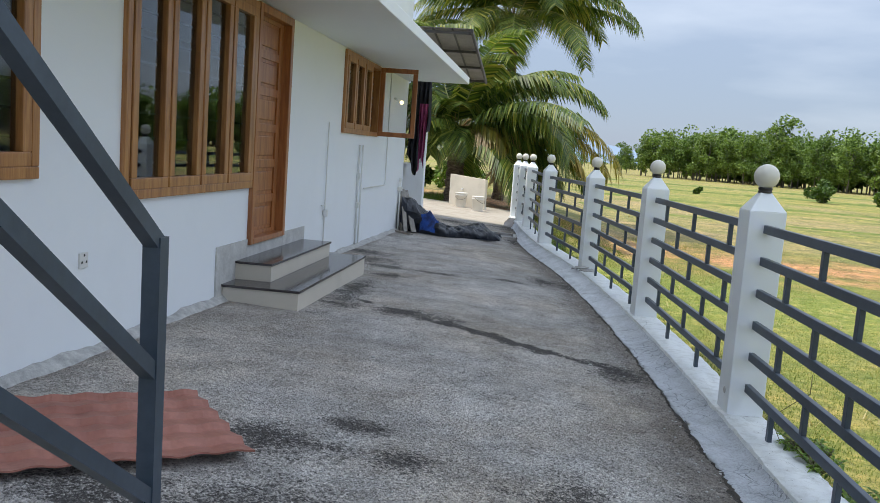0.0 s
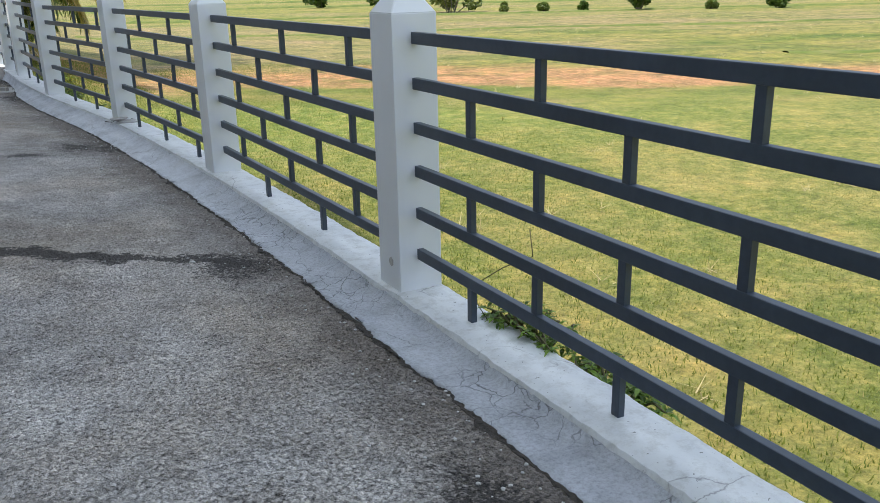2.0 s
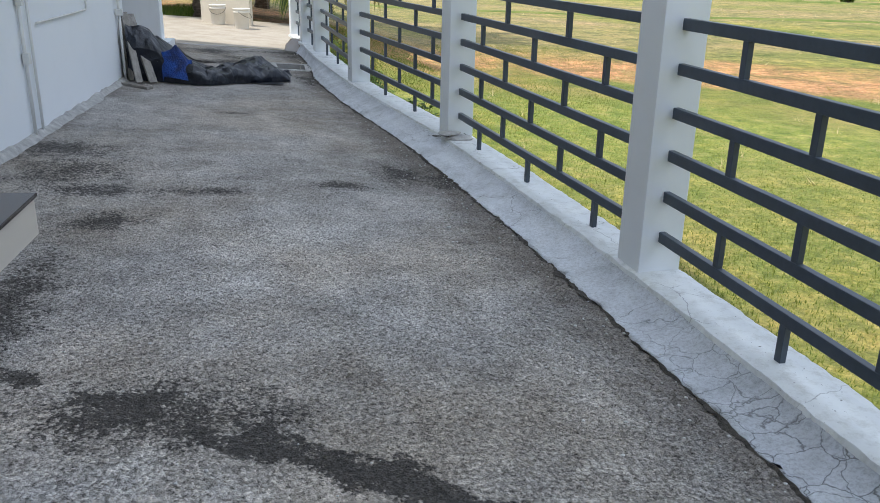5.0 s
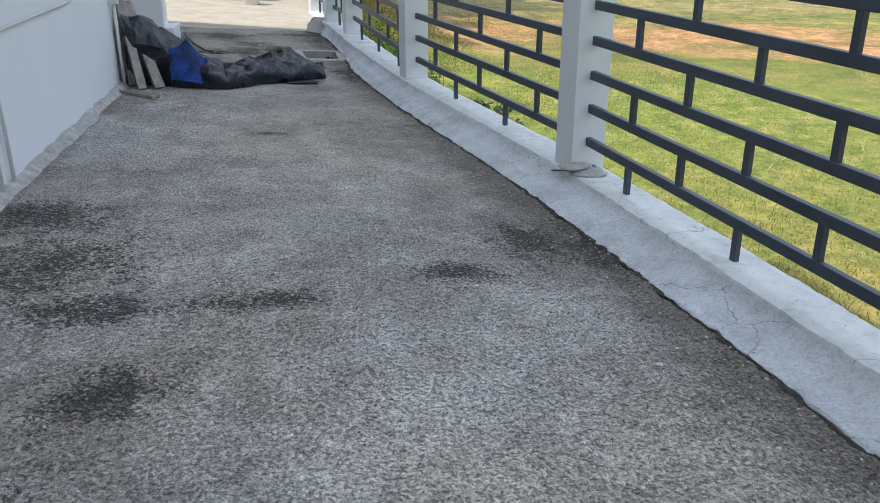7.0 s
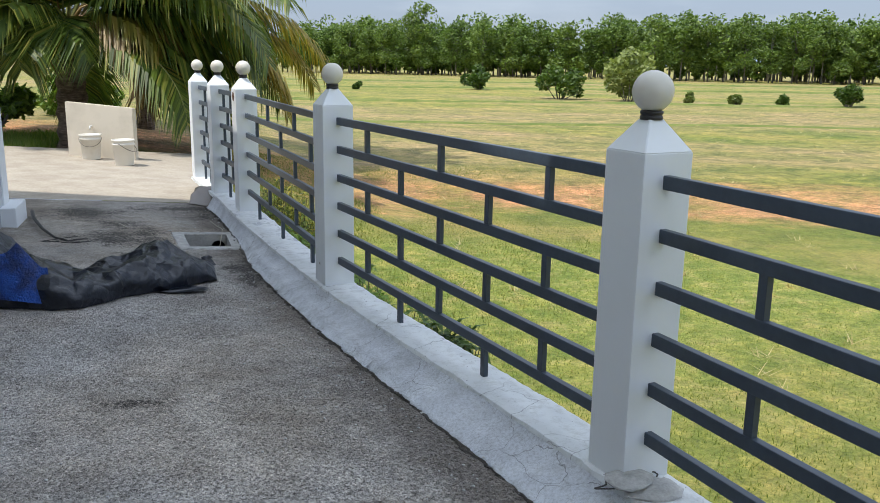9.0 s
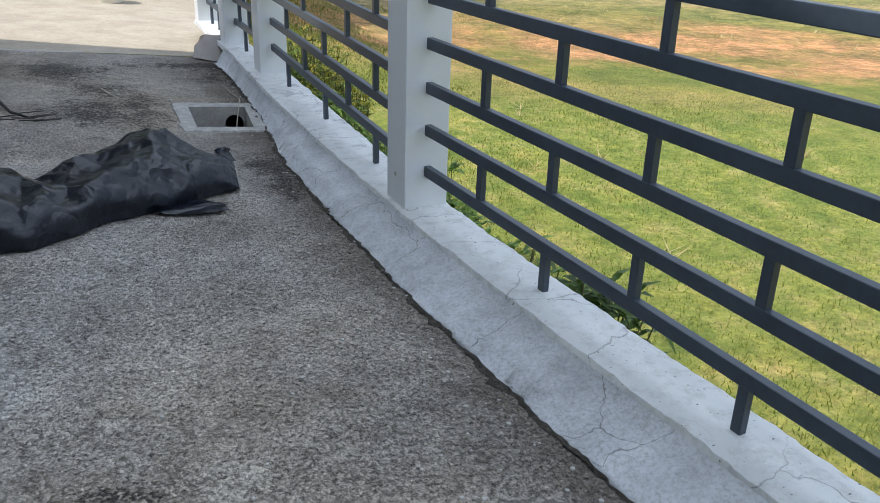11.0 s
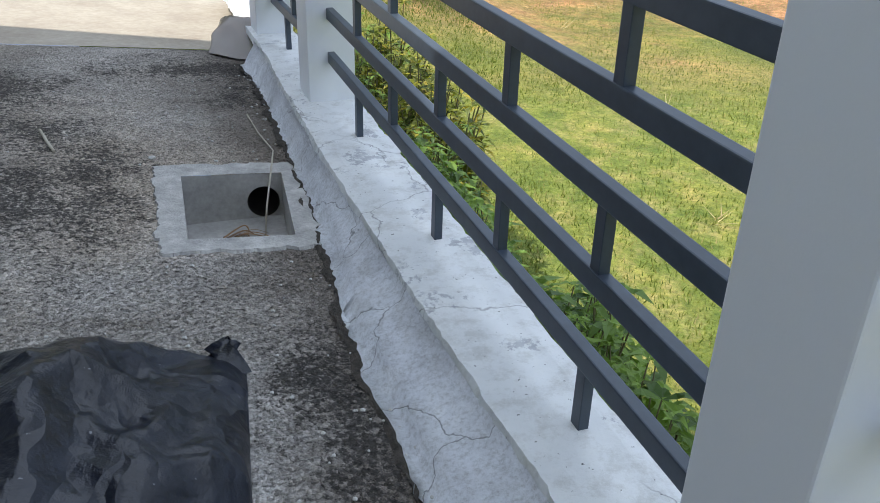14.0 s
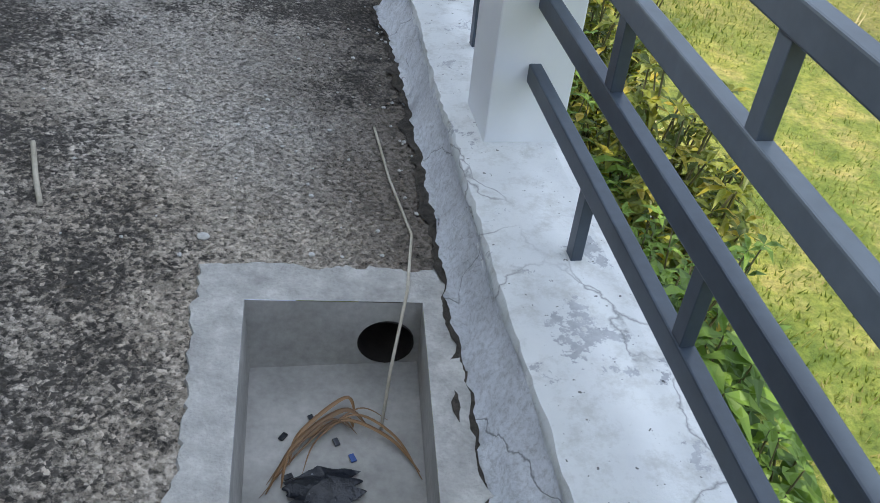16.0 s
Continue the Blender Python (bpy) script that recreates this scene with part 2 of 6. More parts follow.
def field_material():
    """Stubble paddy: lush by the house, a strip of bare orange earth, then green and straw plots."""
    m, t, b = mat("paddy_stubble", 0.95)
    v = coords(t)
    dot = t.nodes.new("ShaderNodeVectorMath")
    dot.operation = 'DOT_PRODUCT'
    t.links.new(v, dot.inputs[0])
    dot.inputs[1].default_value = (0.51, 0.86, 0)
    turned = t.nodes.new("ShaderNodeMapping")
    turned.inputs["Rotation"].default_value = (0, 0, radians(30.7))
    t.links.new(v, turned.inputs["Vector"])

    def plot_noise(sx, sy, detail, r):
        q = t.nodes.new("ShaderNodeMapping")
        q.inputs["Scale"].default_value = (sx, sy, 1)
        t.links.new(turned.outputs[0], q.inputs["Vector"])
        return noise_tex(t, q.outputs[0], 1.0, detail, r)

    def fade(value, a, c):
        n = t.nodes.new("ShaderNodeMapRange")
        n.interpolation_type = 'SMOOTHSTEP'
        n.inputs["From Min"].default_value, n.inputs["From Max"].default_value = a, c
        t.links.new(value, n.inputs["Value"])
        return n.outputs[0]

    def op(kind, a, c, d=None):
        n = t.nodes.new("ShaderNodeMath")
        n.operation = kind
        for i, q in enumerate((a, c, d)):
            if q is None:
                continue
            if isinstance(q, (int, float)):
                n.inputs[i].default_value = q
            else:
                t.links.new(q, n.inputs[i])
        return n.outputs[0]

    big = plot_noise(0.018, 0.07, 3.0, 0.5)
    mid = plot_noise(0.13, 0.26, 8.0, 0.72)
    fine = noise_tex(t, v, 7.0, 7.0, 0.78)
    green = ramp(t, mid, [(0.36, (0.115, 0.17, 0.025)), (0.5, (0.245, 0.245, 0.058)), (0.64, (0.34, 0.275, 0.105))])
    straw = ramp(t, mid, [(0.36, (0.185, 0.20, 0.055)), (0.5, (0.275, 0.24, 0.10)), (0.66, (0.34, 0.26, 0.15))])
    c = mix(t, ramp(t, big, [(0.43, (0, 0, 0)), (0.56, (1, 1, 1))]), green, straw)
    along = op('MULTIPLY_ADD', mid, 9.0, dot.outputs["Value"])
    lush = ramp(t, fine, [(0.3, (0.105, 0.15, 0.022)), (0.5, (0.22, 0.25, 0.052)), (0.72, (0.36, 0.31, 0.115))])
    dry = ramp(t, noise_tex(t, v, 0.45, 6.0, 0.65), [(0.45, (0, 0, 0)), (0.68, (0.7, 0.7, 0.7))])
    lush = mix(t, dry, lush, (0.45, 0.36, 0.13))
    sepf = t.nodes.new("ShaderNodeSeparateXYZ")
    t.links.new(v, sepf.inputs[0])
    fresh = ramp(t, noise_tex(t, v, 3.2, 7.0, 0.74), [(0.34, (0.12, 0.185, 0.026)), (0.50, (0.235, 0.285, 0.055)), (0.66, (0.41, 0.365, 0.14))])
    fresher = op('MULTIPLY', fade(op('MULTIPLY_ADD', mid, 7.0, sepf.outputs["Y"]), 15.0, 20.5), 0.95)
    lush = mix(t, fresher, lush, fresh)
    tuft = noise_tex(t, v, 2.4, 6.0, 0.7)
    lush = mix(t, 1.0, lush, ramp(t, tuft, [(0.36, (0.76, 0.86, 0.70)), (0.5, (1.04, 1.03, 1.0)), (0.64, (1.34, 1.18, 1.15))]), "MULTIPLY")
    c = mix(t, fade(along, 21.0, 26.0), lush, c)
    earth = ramp(t, fine, [(0.3, (0.40, 0.19, 0.085)), (0.7, (0.58, 0.34, 0.185))])
    band = op('MULTIPLY', fade(along, 25.6, 27.2), fade(along, 32.5, 29.5))
    patchy = mix(t, 1.0, band, ramp(t, noise_tex(t, v, 0.5, 6.0, 0.65), [(0.30, (0.2, 0.2, 0.2)), (0.50, (1, 1, 1))]), "MULTIPLY")
    c = mix(t, patchy, c, earth)
    # stubble rows
    wave = node(t, "ShaderNodeTexWave", Scale=1.1, Distortion=3.0, Detail=3.0)
    wave.bands_direction = 'Y'
    t.links.new(turned.outputs[0], wave.inputs["Vector"])
    rows_ = ramp(t, wave.outputs["Fac"], [(0.2, (0.95, 0.955, 0.94)), (0.8, (1.03, 1.02, 1.01))])
    c = mix(t, fade(along, 24.0, 34.0), c, mix(t, 1.0, c, rows_, "MULTIPLY"))
    c = mix(t, 0.6, c, ramp(t, fine, [(0.3, (0.5, 0.5, 0.45)), (0.65, (1.15, 1.12, 1.05))]), "MULTIPLY")
    clod = noise_tex(t, v, 0.9, 8.0, 0.8)
    c = mix(t, fade(along, 18.0, 30.0), c, mix(t, 1.0, c, ramp(t, clod, [(0.38, (0.50, 0.60, 0.46)), (0.5, (0.96, 0.95, 0.90)), (0.62, (1.34, 1.22, 1.12))]), "MULTIPLY"))
    stubble = noise_tex(t, v, 2.6, 9.0, 0.86)
    c = mix(t, fade(along, 22.0, 30.0), c, mix(t, 1.0, c, ramp(t, stubble, [(0.38, (0.62, 0.70, 0.55)), (0.5, (1, 1, 1)), (0.60, (1.42, 1.34, 1.34))]), "MULTIPLY"))
    grain = noise_tex(t, v, 26.0, 6.0, 0.82)
    c = mix(t, 1.0, c, ramp(t, grain, [(0.34, (0.56, 0.60, 0.48)), (0.48, (1.04, 1.04, 1.0)), (0.66, (1.5, 1.40, 1.40))]), "MULTIPLY")
    t.links.new(c, b.inputs["Base Color"])
    bump(t, b, mix(t, 0.5, fine, grain, "ADD"), 0.9, 0.06)
    return m


M_WALL = painted("white_wall_paint", (0.80, 0.83, 0.86), amount=0.10)
M_POST = painted("white_post_paint", (0.78, 0.81, 0.84), amount=0.15)
M_KERB = kerb_material()
M_GUTTER = gutter_material()
M_RAIL = speckled("grey_enamel_steel", [(0.3, (0.040, 0.056, 0.080)), (0.7, (0.058, 0.080, 0.112))], 4.0, 0.4, 0.0, strength=0.05)
M_WOOD = wood_material("teak", (0.23, 0.092, 0.026), (0.40, 0.175, 0.052), (0.50, 0.25, 0.085))
M_DOORW = wood_material("red_teak", (0.22, 0.072, 0.02), (0.37, 0.135, 0.04), (0.45, 0.185, 0.06))
M_STEP = painted("cream_step_tile", (0.60, 0.55, 0.47), rough=0.5)
M_GRANITE = speckled("polished_dark_granite", [(0.35, (0.035, 0.028, 0.03)), (0.65, (0.09, 0.075, 0.075))], 60.0, 0.12, strength=0.0)
M_BALL = painted("cream_globe", (0.66, 0.63, 0.56), rough=0.45, amount=0.5)
M_BLACK = speckled("black_plastic_collar", [(0.3, (0.02, 0.018, 0.018)), (0.7, (0.04, 0.035, 0.033))], 20.0, 0.5)
M_CEMENT = speckled("bare_cement", [(0.3, (0.46, 0.455, 0.44)), (0.7, (0.64, 0.635, 0.615))], 7.0, 0.9, strength=0.3)
M_RIM = speckled("gritty_cement", [(0.3, (0.34, 0.335, 0.325)), (0.5, (0.46, 0.455, 0.44)), (0.7, (0.60, 0.595, 0.575))], 14.0, 0.92, strength=0.7, fine=95.0, dist=0.006)
M_LIP_SHADE = speckled("shade_dark_soil", [(0.3, (0.030, 0.026, 0.022)), (0.7, (0.11, 0.095, 0.08))], 45.0, 0.95, strength=0.9, dist=0.008)
M_PIT = speckled("damp_cement", [(0.3, (0.32, 0.315, 0.30)), (0.7, (0.50, 0.49, 0.47))], 6.0, 0.85, strength=0.3)
M_FIELD = field_material()
# sunlit copy of the concrete: the sun's warm tone is in the colour
M_SUNNY = speckled("sunlit_tone_concrete", [(0.3, (0.36, 0.31, 0.25)), (0.7, (0.48, 0.43, 0.355))], 3.0, 0.95, strength=0.3)


# ---- building blocks ----
S = 1.1          # metres for one unit of the plan


def F(x, y):
    """Height of the drive: it falls to the fence and gently to the north. Plan units."""
    return 0.0226 - 0.0629 * x - 0.0146 * y


def P(x, y, z=0.0):
    return Vector((x * S, y * S, z * S))


def mesh_of(name, bm, material, smooth=False):
    me = bpy.data.meshes.new(name)
    bm.to_mesh(me)
    bm.free()
    me.materials.append(material)
    if smooth:
        me.polygons.foreach_set("use_smooth", [True] * len(me.polygons))
    return me


def part(name, bm, material, parent=None, label="", smooth=False, world_coords=False):
    ob = new(name, mesh_of(name, bm, material, smooth))
    if parent is not None:
        ob.parent = parent
        if world_coords and parent.type == 'EMPTY':
            ob.matrix_parent_inverse = parent.matrix_world.inverted()
    if label:
        ob["label"] = label
    return ob


def thing(name, place, label, category, group="", kind=""):
    ob = new(name)
    ob.matrix_world = place if isinstance(place, Matrix) else Matrix.Translation(place)
    bpy.context.view_layer.update()
    return tagged(ob, label, category, group, kind)


def box(bm, lo, hi, bevel=0.0):
    r = bmesh.ops.create_cube(bm, size=1.0)
    c = [(a + b) / 2 for a, b in zip(lo, hi)]
    d = [abs(b - a) for a, b in zip(lo, hi)]
    for v in r["verts"]:
        v.co = Vector((c[0] + v.co.x * d[0], c[1] + v.co.y * d[1], c[2] + v.co.z * d[2]))
    if bevel > 0:
        es = {e for v in r["verts"] for e in v.link_edges}
        bmesh.ops.bevel(bm, geom=list(es), offset=bevel, segments=2, affect='EDGES', profile=0.6)
    return bm


def boxes(*list_of, bevel=0.0):
    bm = bmesh.new()
    for lo, hi in list_of:
        b2 = bmesh.new()
        box(b2, lo, hi, bevel)
        me = bpy.data.meshes.new("tmp")
        b2.to_mesh(me)
        b2.free()
        bm.from_mesh(me)
        bpy.data.meshes.remove(me)
    return bm


def tube(bm, points, radius, sides=8, taper=None, cap=True):
    """A round bar along points."""
    rings = []
    pts = [Vector(p) for p in points]
    for i, p in enumerate(pts):
        d = (pts[min(i + 1, len(pts) - 1)] - pts[max(i - 1, 0)]).normalized()
        a = d.orthogonal().normalized() if i == 0 else (a - d * a.dot(d)).normalized()
        b = d.cross(a)
        r = radius if taper is None else radius + (taper - radius) * i / (len(pts) - 1)
        rings.append([bm.verts.new(p + (a * math.cos(k * math.tau / sides) + b * math.sin(k * math.tau / sides)) * r) for k in range(sides)])
    for r0, r1 in zip(rings, rings[1:]):
        for k in range(sides):
            f = bm.faces.new((r0[k], r0[(k + 1) % sides], r1[(k + 1) % sides], r1[k]))
            f.smooth = True
    if cap:
        bm.faces.new(rings[0][::-1])
        bm.faces.new(rings[-1])
    return bm


def bar(bm, a, b, w, h):
    """A square bar from a to b, w across and h high."""
    a, b = Vector(a), Vector(b)
    d = (b - a).normalized()
    side = d.cross(Vector((0, 0, 1)))
    side = side.normalized() if side.length > 1e-4 else Vector((1, 0, 0))
    up = side.cross(d).normalized()
    q = [bm.verts.new(p + side * sx * w / 2 + up * sz * h / 2) for p in (a, b) for sx, sz in ((-1, -1), (1, -1), (1, 1), (-1, 1))]
    for f in ((0, 3, 2, 1), (4, 5, 6, 7), (0, 1, 5, 4), (1, 2, 6, 5), (2, 3, 7, 6), (3, 0, 4, 7)):
        bm.faces.new([q[i] for i in f])
    bmesh.ops.recalc_face_normals(bm, faces=bm.faces)
    return bm


def catmull(pts, n):
    out = []
    for i in range(len(pts) - 1):
        p0, p1, p2, p3 = (Vector(pts[max(0, min(len(pts) - 1, j))]) for j in (i - 1, i, i + 1, i + 2))
        for k in range(n):
            t = k / n
            out.append(0.5 * ((2 * p1) + (p2 - p0) * t + (2 * p0 - 5 * p1 + 4 * p2 - p3) * t * t + (3 * p1 - p0 - 3 * p2 + p3) * t ** 3))
    out.append(Vector(pts[-1]))
    return out


def rough(x, y, z, size, amount):
    return noise.noise(Vector((x, y, z)) / size) * amount


# ---- fence line: post centres, plan units ----
POSTS = [(1.56, -3.60), (1.45, -0.85), (1.325, 2.03), (1.18, 4.74), (0.955, 7.52), (0.592, 10.35), (0.052, 13.15), (-0.275, 15.95), (-0.45, 17.15), (-0.62, 18.45)]
KERB_Z = -0.045
line = catmull([(x, y, 0) for x, y in POSTS], 14)


def offset_line(pts, d):
    out = []
    for i, p in enumerate(pts):
        t = (pts[min(i + 1, len(pts) - 1)] - pts[max(i - 1, 0)]).normalized()
        out.append(p + Vector((t.y, -t.x, 0)) * d)
    return out


def x_on(pts, y):
    for a, b in zip(pts, pts[1:]):
        if a.y <= y <= b.y:
            return a.x + (b.x - a.x) * (y - a.y) / max(1e-6, b.y - a.y)
    return pts[0].x if y < pts[0].y else pts[-1].x


INNER, OUTER, EDGE = -0.122, 0.108, -0.30


def edge_shift(y):
    """The gutter narrows past the drain."""
    return float(np.interp(y, (12.4, 13.0, 14.3, 14.8, 15.2, 16.0, 16.7), (0.0, 0.022, 0.025, 0.068, 0.09, 0.11, 0.135)))


def kerb_shift(y):
    """The kerb's inner edge swells beside the drain."""
    return -0.05 * float(np.interp(y, (13.4, 14.6, 15.3, 16.1, 16.8), (0.0, 0.6, 1.0, 0.8, 0.0)))


edge_pts = [p + Vector((edge_shift(p.y), 0, 0)) for p in offset_line(line, EDGE)]

# ---- ground ----
STAINS = [(-0.88, 2.55, 0.34, 0.24), (-1.35, 2.45, 0.25, 0.2), (-1.02, 3.27, 0.27, 0.14), (-0.74, 3.60, 0.15, 0.09), (-0.50, 3.29, 0.15, 0.12), (0.20, 3.05, 0.18, 0.36), (0.72, 2.95, 0.10, 0.42),
          (-0.95, 6.38, 0.36, 0.17), (-1.58, 6.35, 0.24, 0.13), (0.60, 5.48, 0.20, 0.16), (-1.58, 6.95, 0.13, 0.75), (-1.68, 8.80, 0.28, 0.12), (-2.05, 9.75, 0.30, 0.22), (-1.82, 9.25, 0.26, 0.30), (-1.48, 8.25, 0.15, 0.14),
          (0.05, 9.45, 0.15, 0.20), (-0.33, 9.10, 0.16, 0.10), (0.38, 9.40, 0.12, 0.32), (-1.05, 8.85, 0.16, 0.08), (-1.11, 11.48, 0.12, 0.05), (-0.50, 14.10, 0.11, 0.18), (-0.43, 13.80, 0.07, 0.26),
          (-1.38, 15.20, 0.28, 0.34), (-1.16, 15.25, 0.18, 0.45), (-1.44, 15.85, 0.20, 0.18), (-0.66, 16.40, 0.12, 0.20), (-0.85, 16.85, 0.42, 0.20), (-1.75, 16.4, 0.30, 0.35)]
EDGE_FIT = [float(c) for c in np.polyfit([p.y * S for p in edge_pts if 2 < p.y < 17.3], [p.x * S for p in edge_pts if 2 < p.y < 17.3], 3)]


def concrete_material():
    m, t, b = mat("rough_concrete", 0.9)
    v = coords(t)
    sep = t.nodes.new("ShaderNodeSeparateXYZ")
    t.links.new(v, sep.inputs[0])

    def op(kind, a, c=None, d=None):
        n = t.nodes.new("ShaderNodeMath")
        n.operation = kind
        for i, q in enumerate((a, c, d)):
            if q is None:
                continue
            if isinstance(q, (int, float)):
                n.inputs[i].default_value = q
            else:
                t.links.new(q, n.inputs[i])
        return n.outputs[0]

    def fade(value, a, c):
        n = t.nodes.new("ShaderNodeMapRange")
        n.interpolation_type = 'SMOOTHSTEP'
        n.inputs["From Min"].default_value, n.inputs["From Max"].default_value = a, c
        t.links.new(value, n.inputs["Value"])
        return n.outputs[0]

    X, Y = sep.outputs["X"], sep.outputs["Y"]
    def size(value, lo, hi):
        n = t.nodes.new("ShaderNodeMapRange")
        n.inputs["From Min"].default_value, n.inputs["From Max"].default_value = lo, hi
        t.links.new(value, n.inputs["Value"])
        return n.outputs[0]

    mid = noise_tex(t, v, 4.0, 9.0, 0.75)
    base = ramp(t, mid, [(0.28, (0.285, 0.268, 0.255)), (0.46, (0.43, 0.415, 0.40)), (0.56, (0.49, 0.475, 0.46)), (0.72, (0.66, 0.635, 0.615))])
    big = noise_tex(t, v, 0.8, 5.0, 0.62)
    base = mix(t, 1.0, base, ramp(t, big, [(0.36, (0.76, 0.735, 0.70)), (0.5, (0.96, 0.955, 0.945)), (0.64, (1.14, 1.135, 1.13))]), "MULTIPLY")
    # worn pale patches where the laitance is left
    pale = ramp(t, noise_tex(t, v, 1.5, 9.0, 0.74), [(0.53, (0, 0, 0)), (0.66, (0.62, 0.62, 0.62))])
    base = mix(t, pale, base, (0.66, 0.65, 0.635))
    warm = ramp(t, noise_tex(t, v, 0.55, 4.0, 0.6), [(0.42, (1, 1, 1)), (0.62, (1.05, 0.985, 0.90))])
    base = mix(t, 1.0, base, warm, "MULTIPLY")
    wob = noise_tex(t, v, 2.6, 9.0, 0.74)
    # the north end, never in the sun, is dulled all over by brown grime
    grime = fade(op('ADD', Y, op('MULTIPLY', op('SUBTRACT', wob, 0.5), 3.0)), 15.2, 16.4)
    base = mix(t, grime, base, mix(t, 1.0, base, (0.88, 0.855, 0.82), "MULTIPLY"))
    # the stones of the mix, each with its own tone
    cell = node(t, "ShaderNodeTexVoronoi", Scale=105.0)
    t.links.new(warped(t, v, 60.0, 0.008), cell.inputs["Vector"])
    tone = t.nodes.new("ShaderNodeSeparateXYZ")
    t.links.new(cell.outputs["Color"], tone.inputs[0])
    speck = noise_tex(t, v, 48.0, 7.0, 0.82)
    grain = op('ADD', op('MULTIPLY', size(speck, 0.36, 0.64), 0.62), op('MULTIPLY', tone.outputs["X"], 0.38))
    # algae patches where water stands
    total = None
    for cx, cy, rx, ry in STAINS:
        place = t.nodes.new("ShaderNodeVectorMath")
        place.operation = 'MULTIPLY_ADD'
        t.links.new(v, place.inputs[0])
        place.inputs[1].default_value = (1 / (rx * S), 1 / (ry * S), 0)
        place.inputs[2].default_value = (-cx / rx, -cy / ry, 0)
        dist = t.nodes.new("ShaderNodeVectorMath")
        dist.operation = 'LENGTH'
        t.links.new(place.outputs[0], dist.inputs[0])
        total = dist.outputs["Value"] if total is None else op('MINIMUM', total, dist.outputs["Value"])
    drift = noise_tex(t, v, 5.5, 8.0, 0.78)
    total = fade(op('ADD', op('ADD', total, op('MULTIPLY', wob, 3.6)), op('MULTIPLY', drift, 3.2)), 6.0, 3.1)
    # black seam across the drive
    seam = op('ABSOLUTE', op('SUBTRACT', op('ADD', Y, op('MULTIPLY', X, 0.55)), 5.86 * S))
    seam = fade(op('ADD', seam, op('MULTIPLY', op('SUBTRACT', wob, 0.5), 0.9)), 0.16, -0.02)
    seam = op('MULTIPLY', seam, op('MULTIPLY', fade(X, -1.9, -1.4), fade(X, 0.95, 0.6)))
    total = op('MAXIMUM', op('MULTIPLY', total, 1.08), op('MULTIPLY', seam, 1.4))
    # damp brown rim along the gutter
    edge = op('ADD', op('MULTIPLY', op('ADD', op('MULTIPLY', op('ADD', op('MULTIPLY', Y, EDGE_FIT[0]), EDGE_FIT[1]), Y), EDGE_FIT[2]), Y), EDGE_FIT[3])
    away = op('SUBTRACT', edge, X)
    rim = fade(op('ADD', away, op('MULTIPLY', op('SUBTRACT', wob, 0.5), 0.9)), 0.52, 0.06)
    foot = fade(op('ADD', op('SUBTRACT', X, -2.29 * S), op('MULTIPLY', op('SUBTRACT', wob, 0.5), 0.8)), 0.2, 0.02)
    general = ramp(t, noise_tex(t, coords(t, (1.0, 0.6, 1.0)), 1.9, 9.0, 0.76), [(0.50, (0, 0, 0)), (0.70, (0.66, 0.66, 0.66))])
    total = op('MAXIMUM', total, general)
    base = mix(t, op('MULTIPLY', rim, 0.80), base, (0.150, 0.126, 0.106))
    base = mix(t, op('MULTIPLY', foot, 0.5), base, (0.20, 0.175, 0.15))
    # exposed aggregate
    stone = ramp(t, tone.outputs["Y"], [(0.05, (0.60, 0.585, 0.57)), (0.35, (0.93, 0.92, 0.91)), (0.75, (1.04, 1.035, 1.03)), (0.97, (1.36, 1.34, 1.32))])
    base = mix(t, ramp(t, mid, [(0.38, (0.95, 0.95, 0.95)), (0.68, (0.45, 0.45, 0.45))]), base, mix(t, 1.0, base, stone, "MULTIPLY"))
    black = fade(op('MULTIPLY_ADD', total, 0.95, op('MULTIPLY', op('SUBTRACT', grain, 0.5), 1.35)), 0.42, 0.98)
    base = mix(t, op('MULTIPLY', black, 0.92), base, (0.036, 0.032, 0.029))
    pit = noise_tex(t, v, 62.0, 5.0, 0.85)
    mott = noise_tex(t, v, 40.0, 6.0, 0.85)
    base = mix(t, 1.0, base, ramp(t, mott, [(0.34, (0.68, 0.67, 0.66)), (0.47, (0.99, 0.99, 0.99)), (0.68, (1.15, 1.145, 1.14))]), "MULTIPLY")
    base = mix(t, 1.0, base, ramp(t, pit, [(0.35, (0.16, 0.15, 0.145)), (0.43, (1, 1, 1))]), "MULTIPLY")
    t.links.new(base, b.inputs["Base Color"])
    bump(t, b, mix(t, 0.5, ramp(t, pit, [(0.33, (0, 0, 0)), (0.5, (1, 1, 1))]), cell.outputs["Distance"], "SUBTRACT"), 0.9, 0.010)
    return m


M_CONC = concrete_material()
WALL_X = -2.29


def grid_sheet(ys, left, right, cols, zf):
    bm = bmesh.new()
    rows = []
    for y in ys:
        l, r = left(y), right(y)
        rows.append([bm.verts.new(P(l + (r - l) * k / cols, y, zf(l + (r - l) * k / cols, y))) for k in range(cols + 1)])
    for a, b in zip(rows, rows[1:]):
        for k in range(cols):
            bm.faces.new((a[k], a[k + 1], b[k + 1], b[k]))
    return bm


def drive_z(x, y):
    return F(x, y) + 0.006 * noise.noise(Vector((x * 0.9, y * 0.9, 0)))


def spread(a, b, n):
    return [a + (b - a) * i / n for i in range(n + 1)]


DRAIN = [(-0.825, 14.84), (-0.498, 14.86), (-0.512, 15.395), (-0.868, 15.365)]
DX0, DX1, DY0, DY1 = -0.87, -0.50, 14.84, 15.395


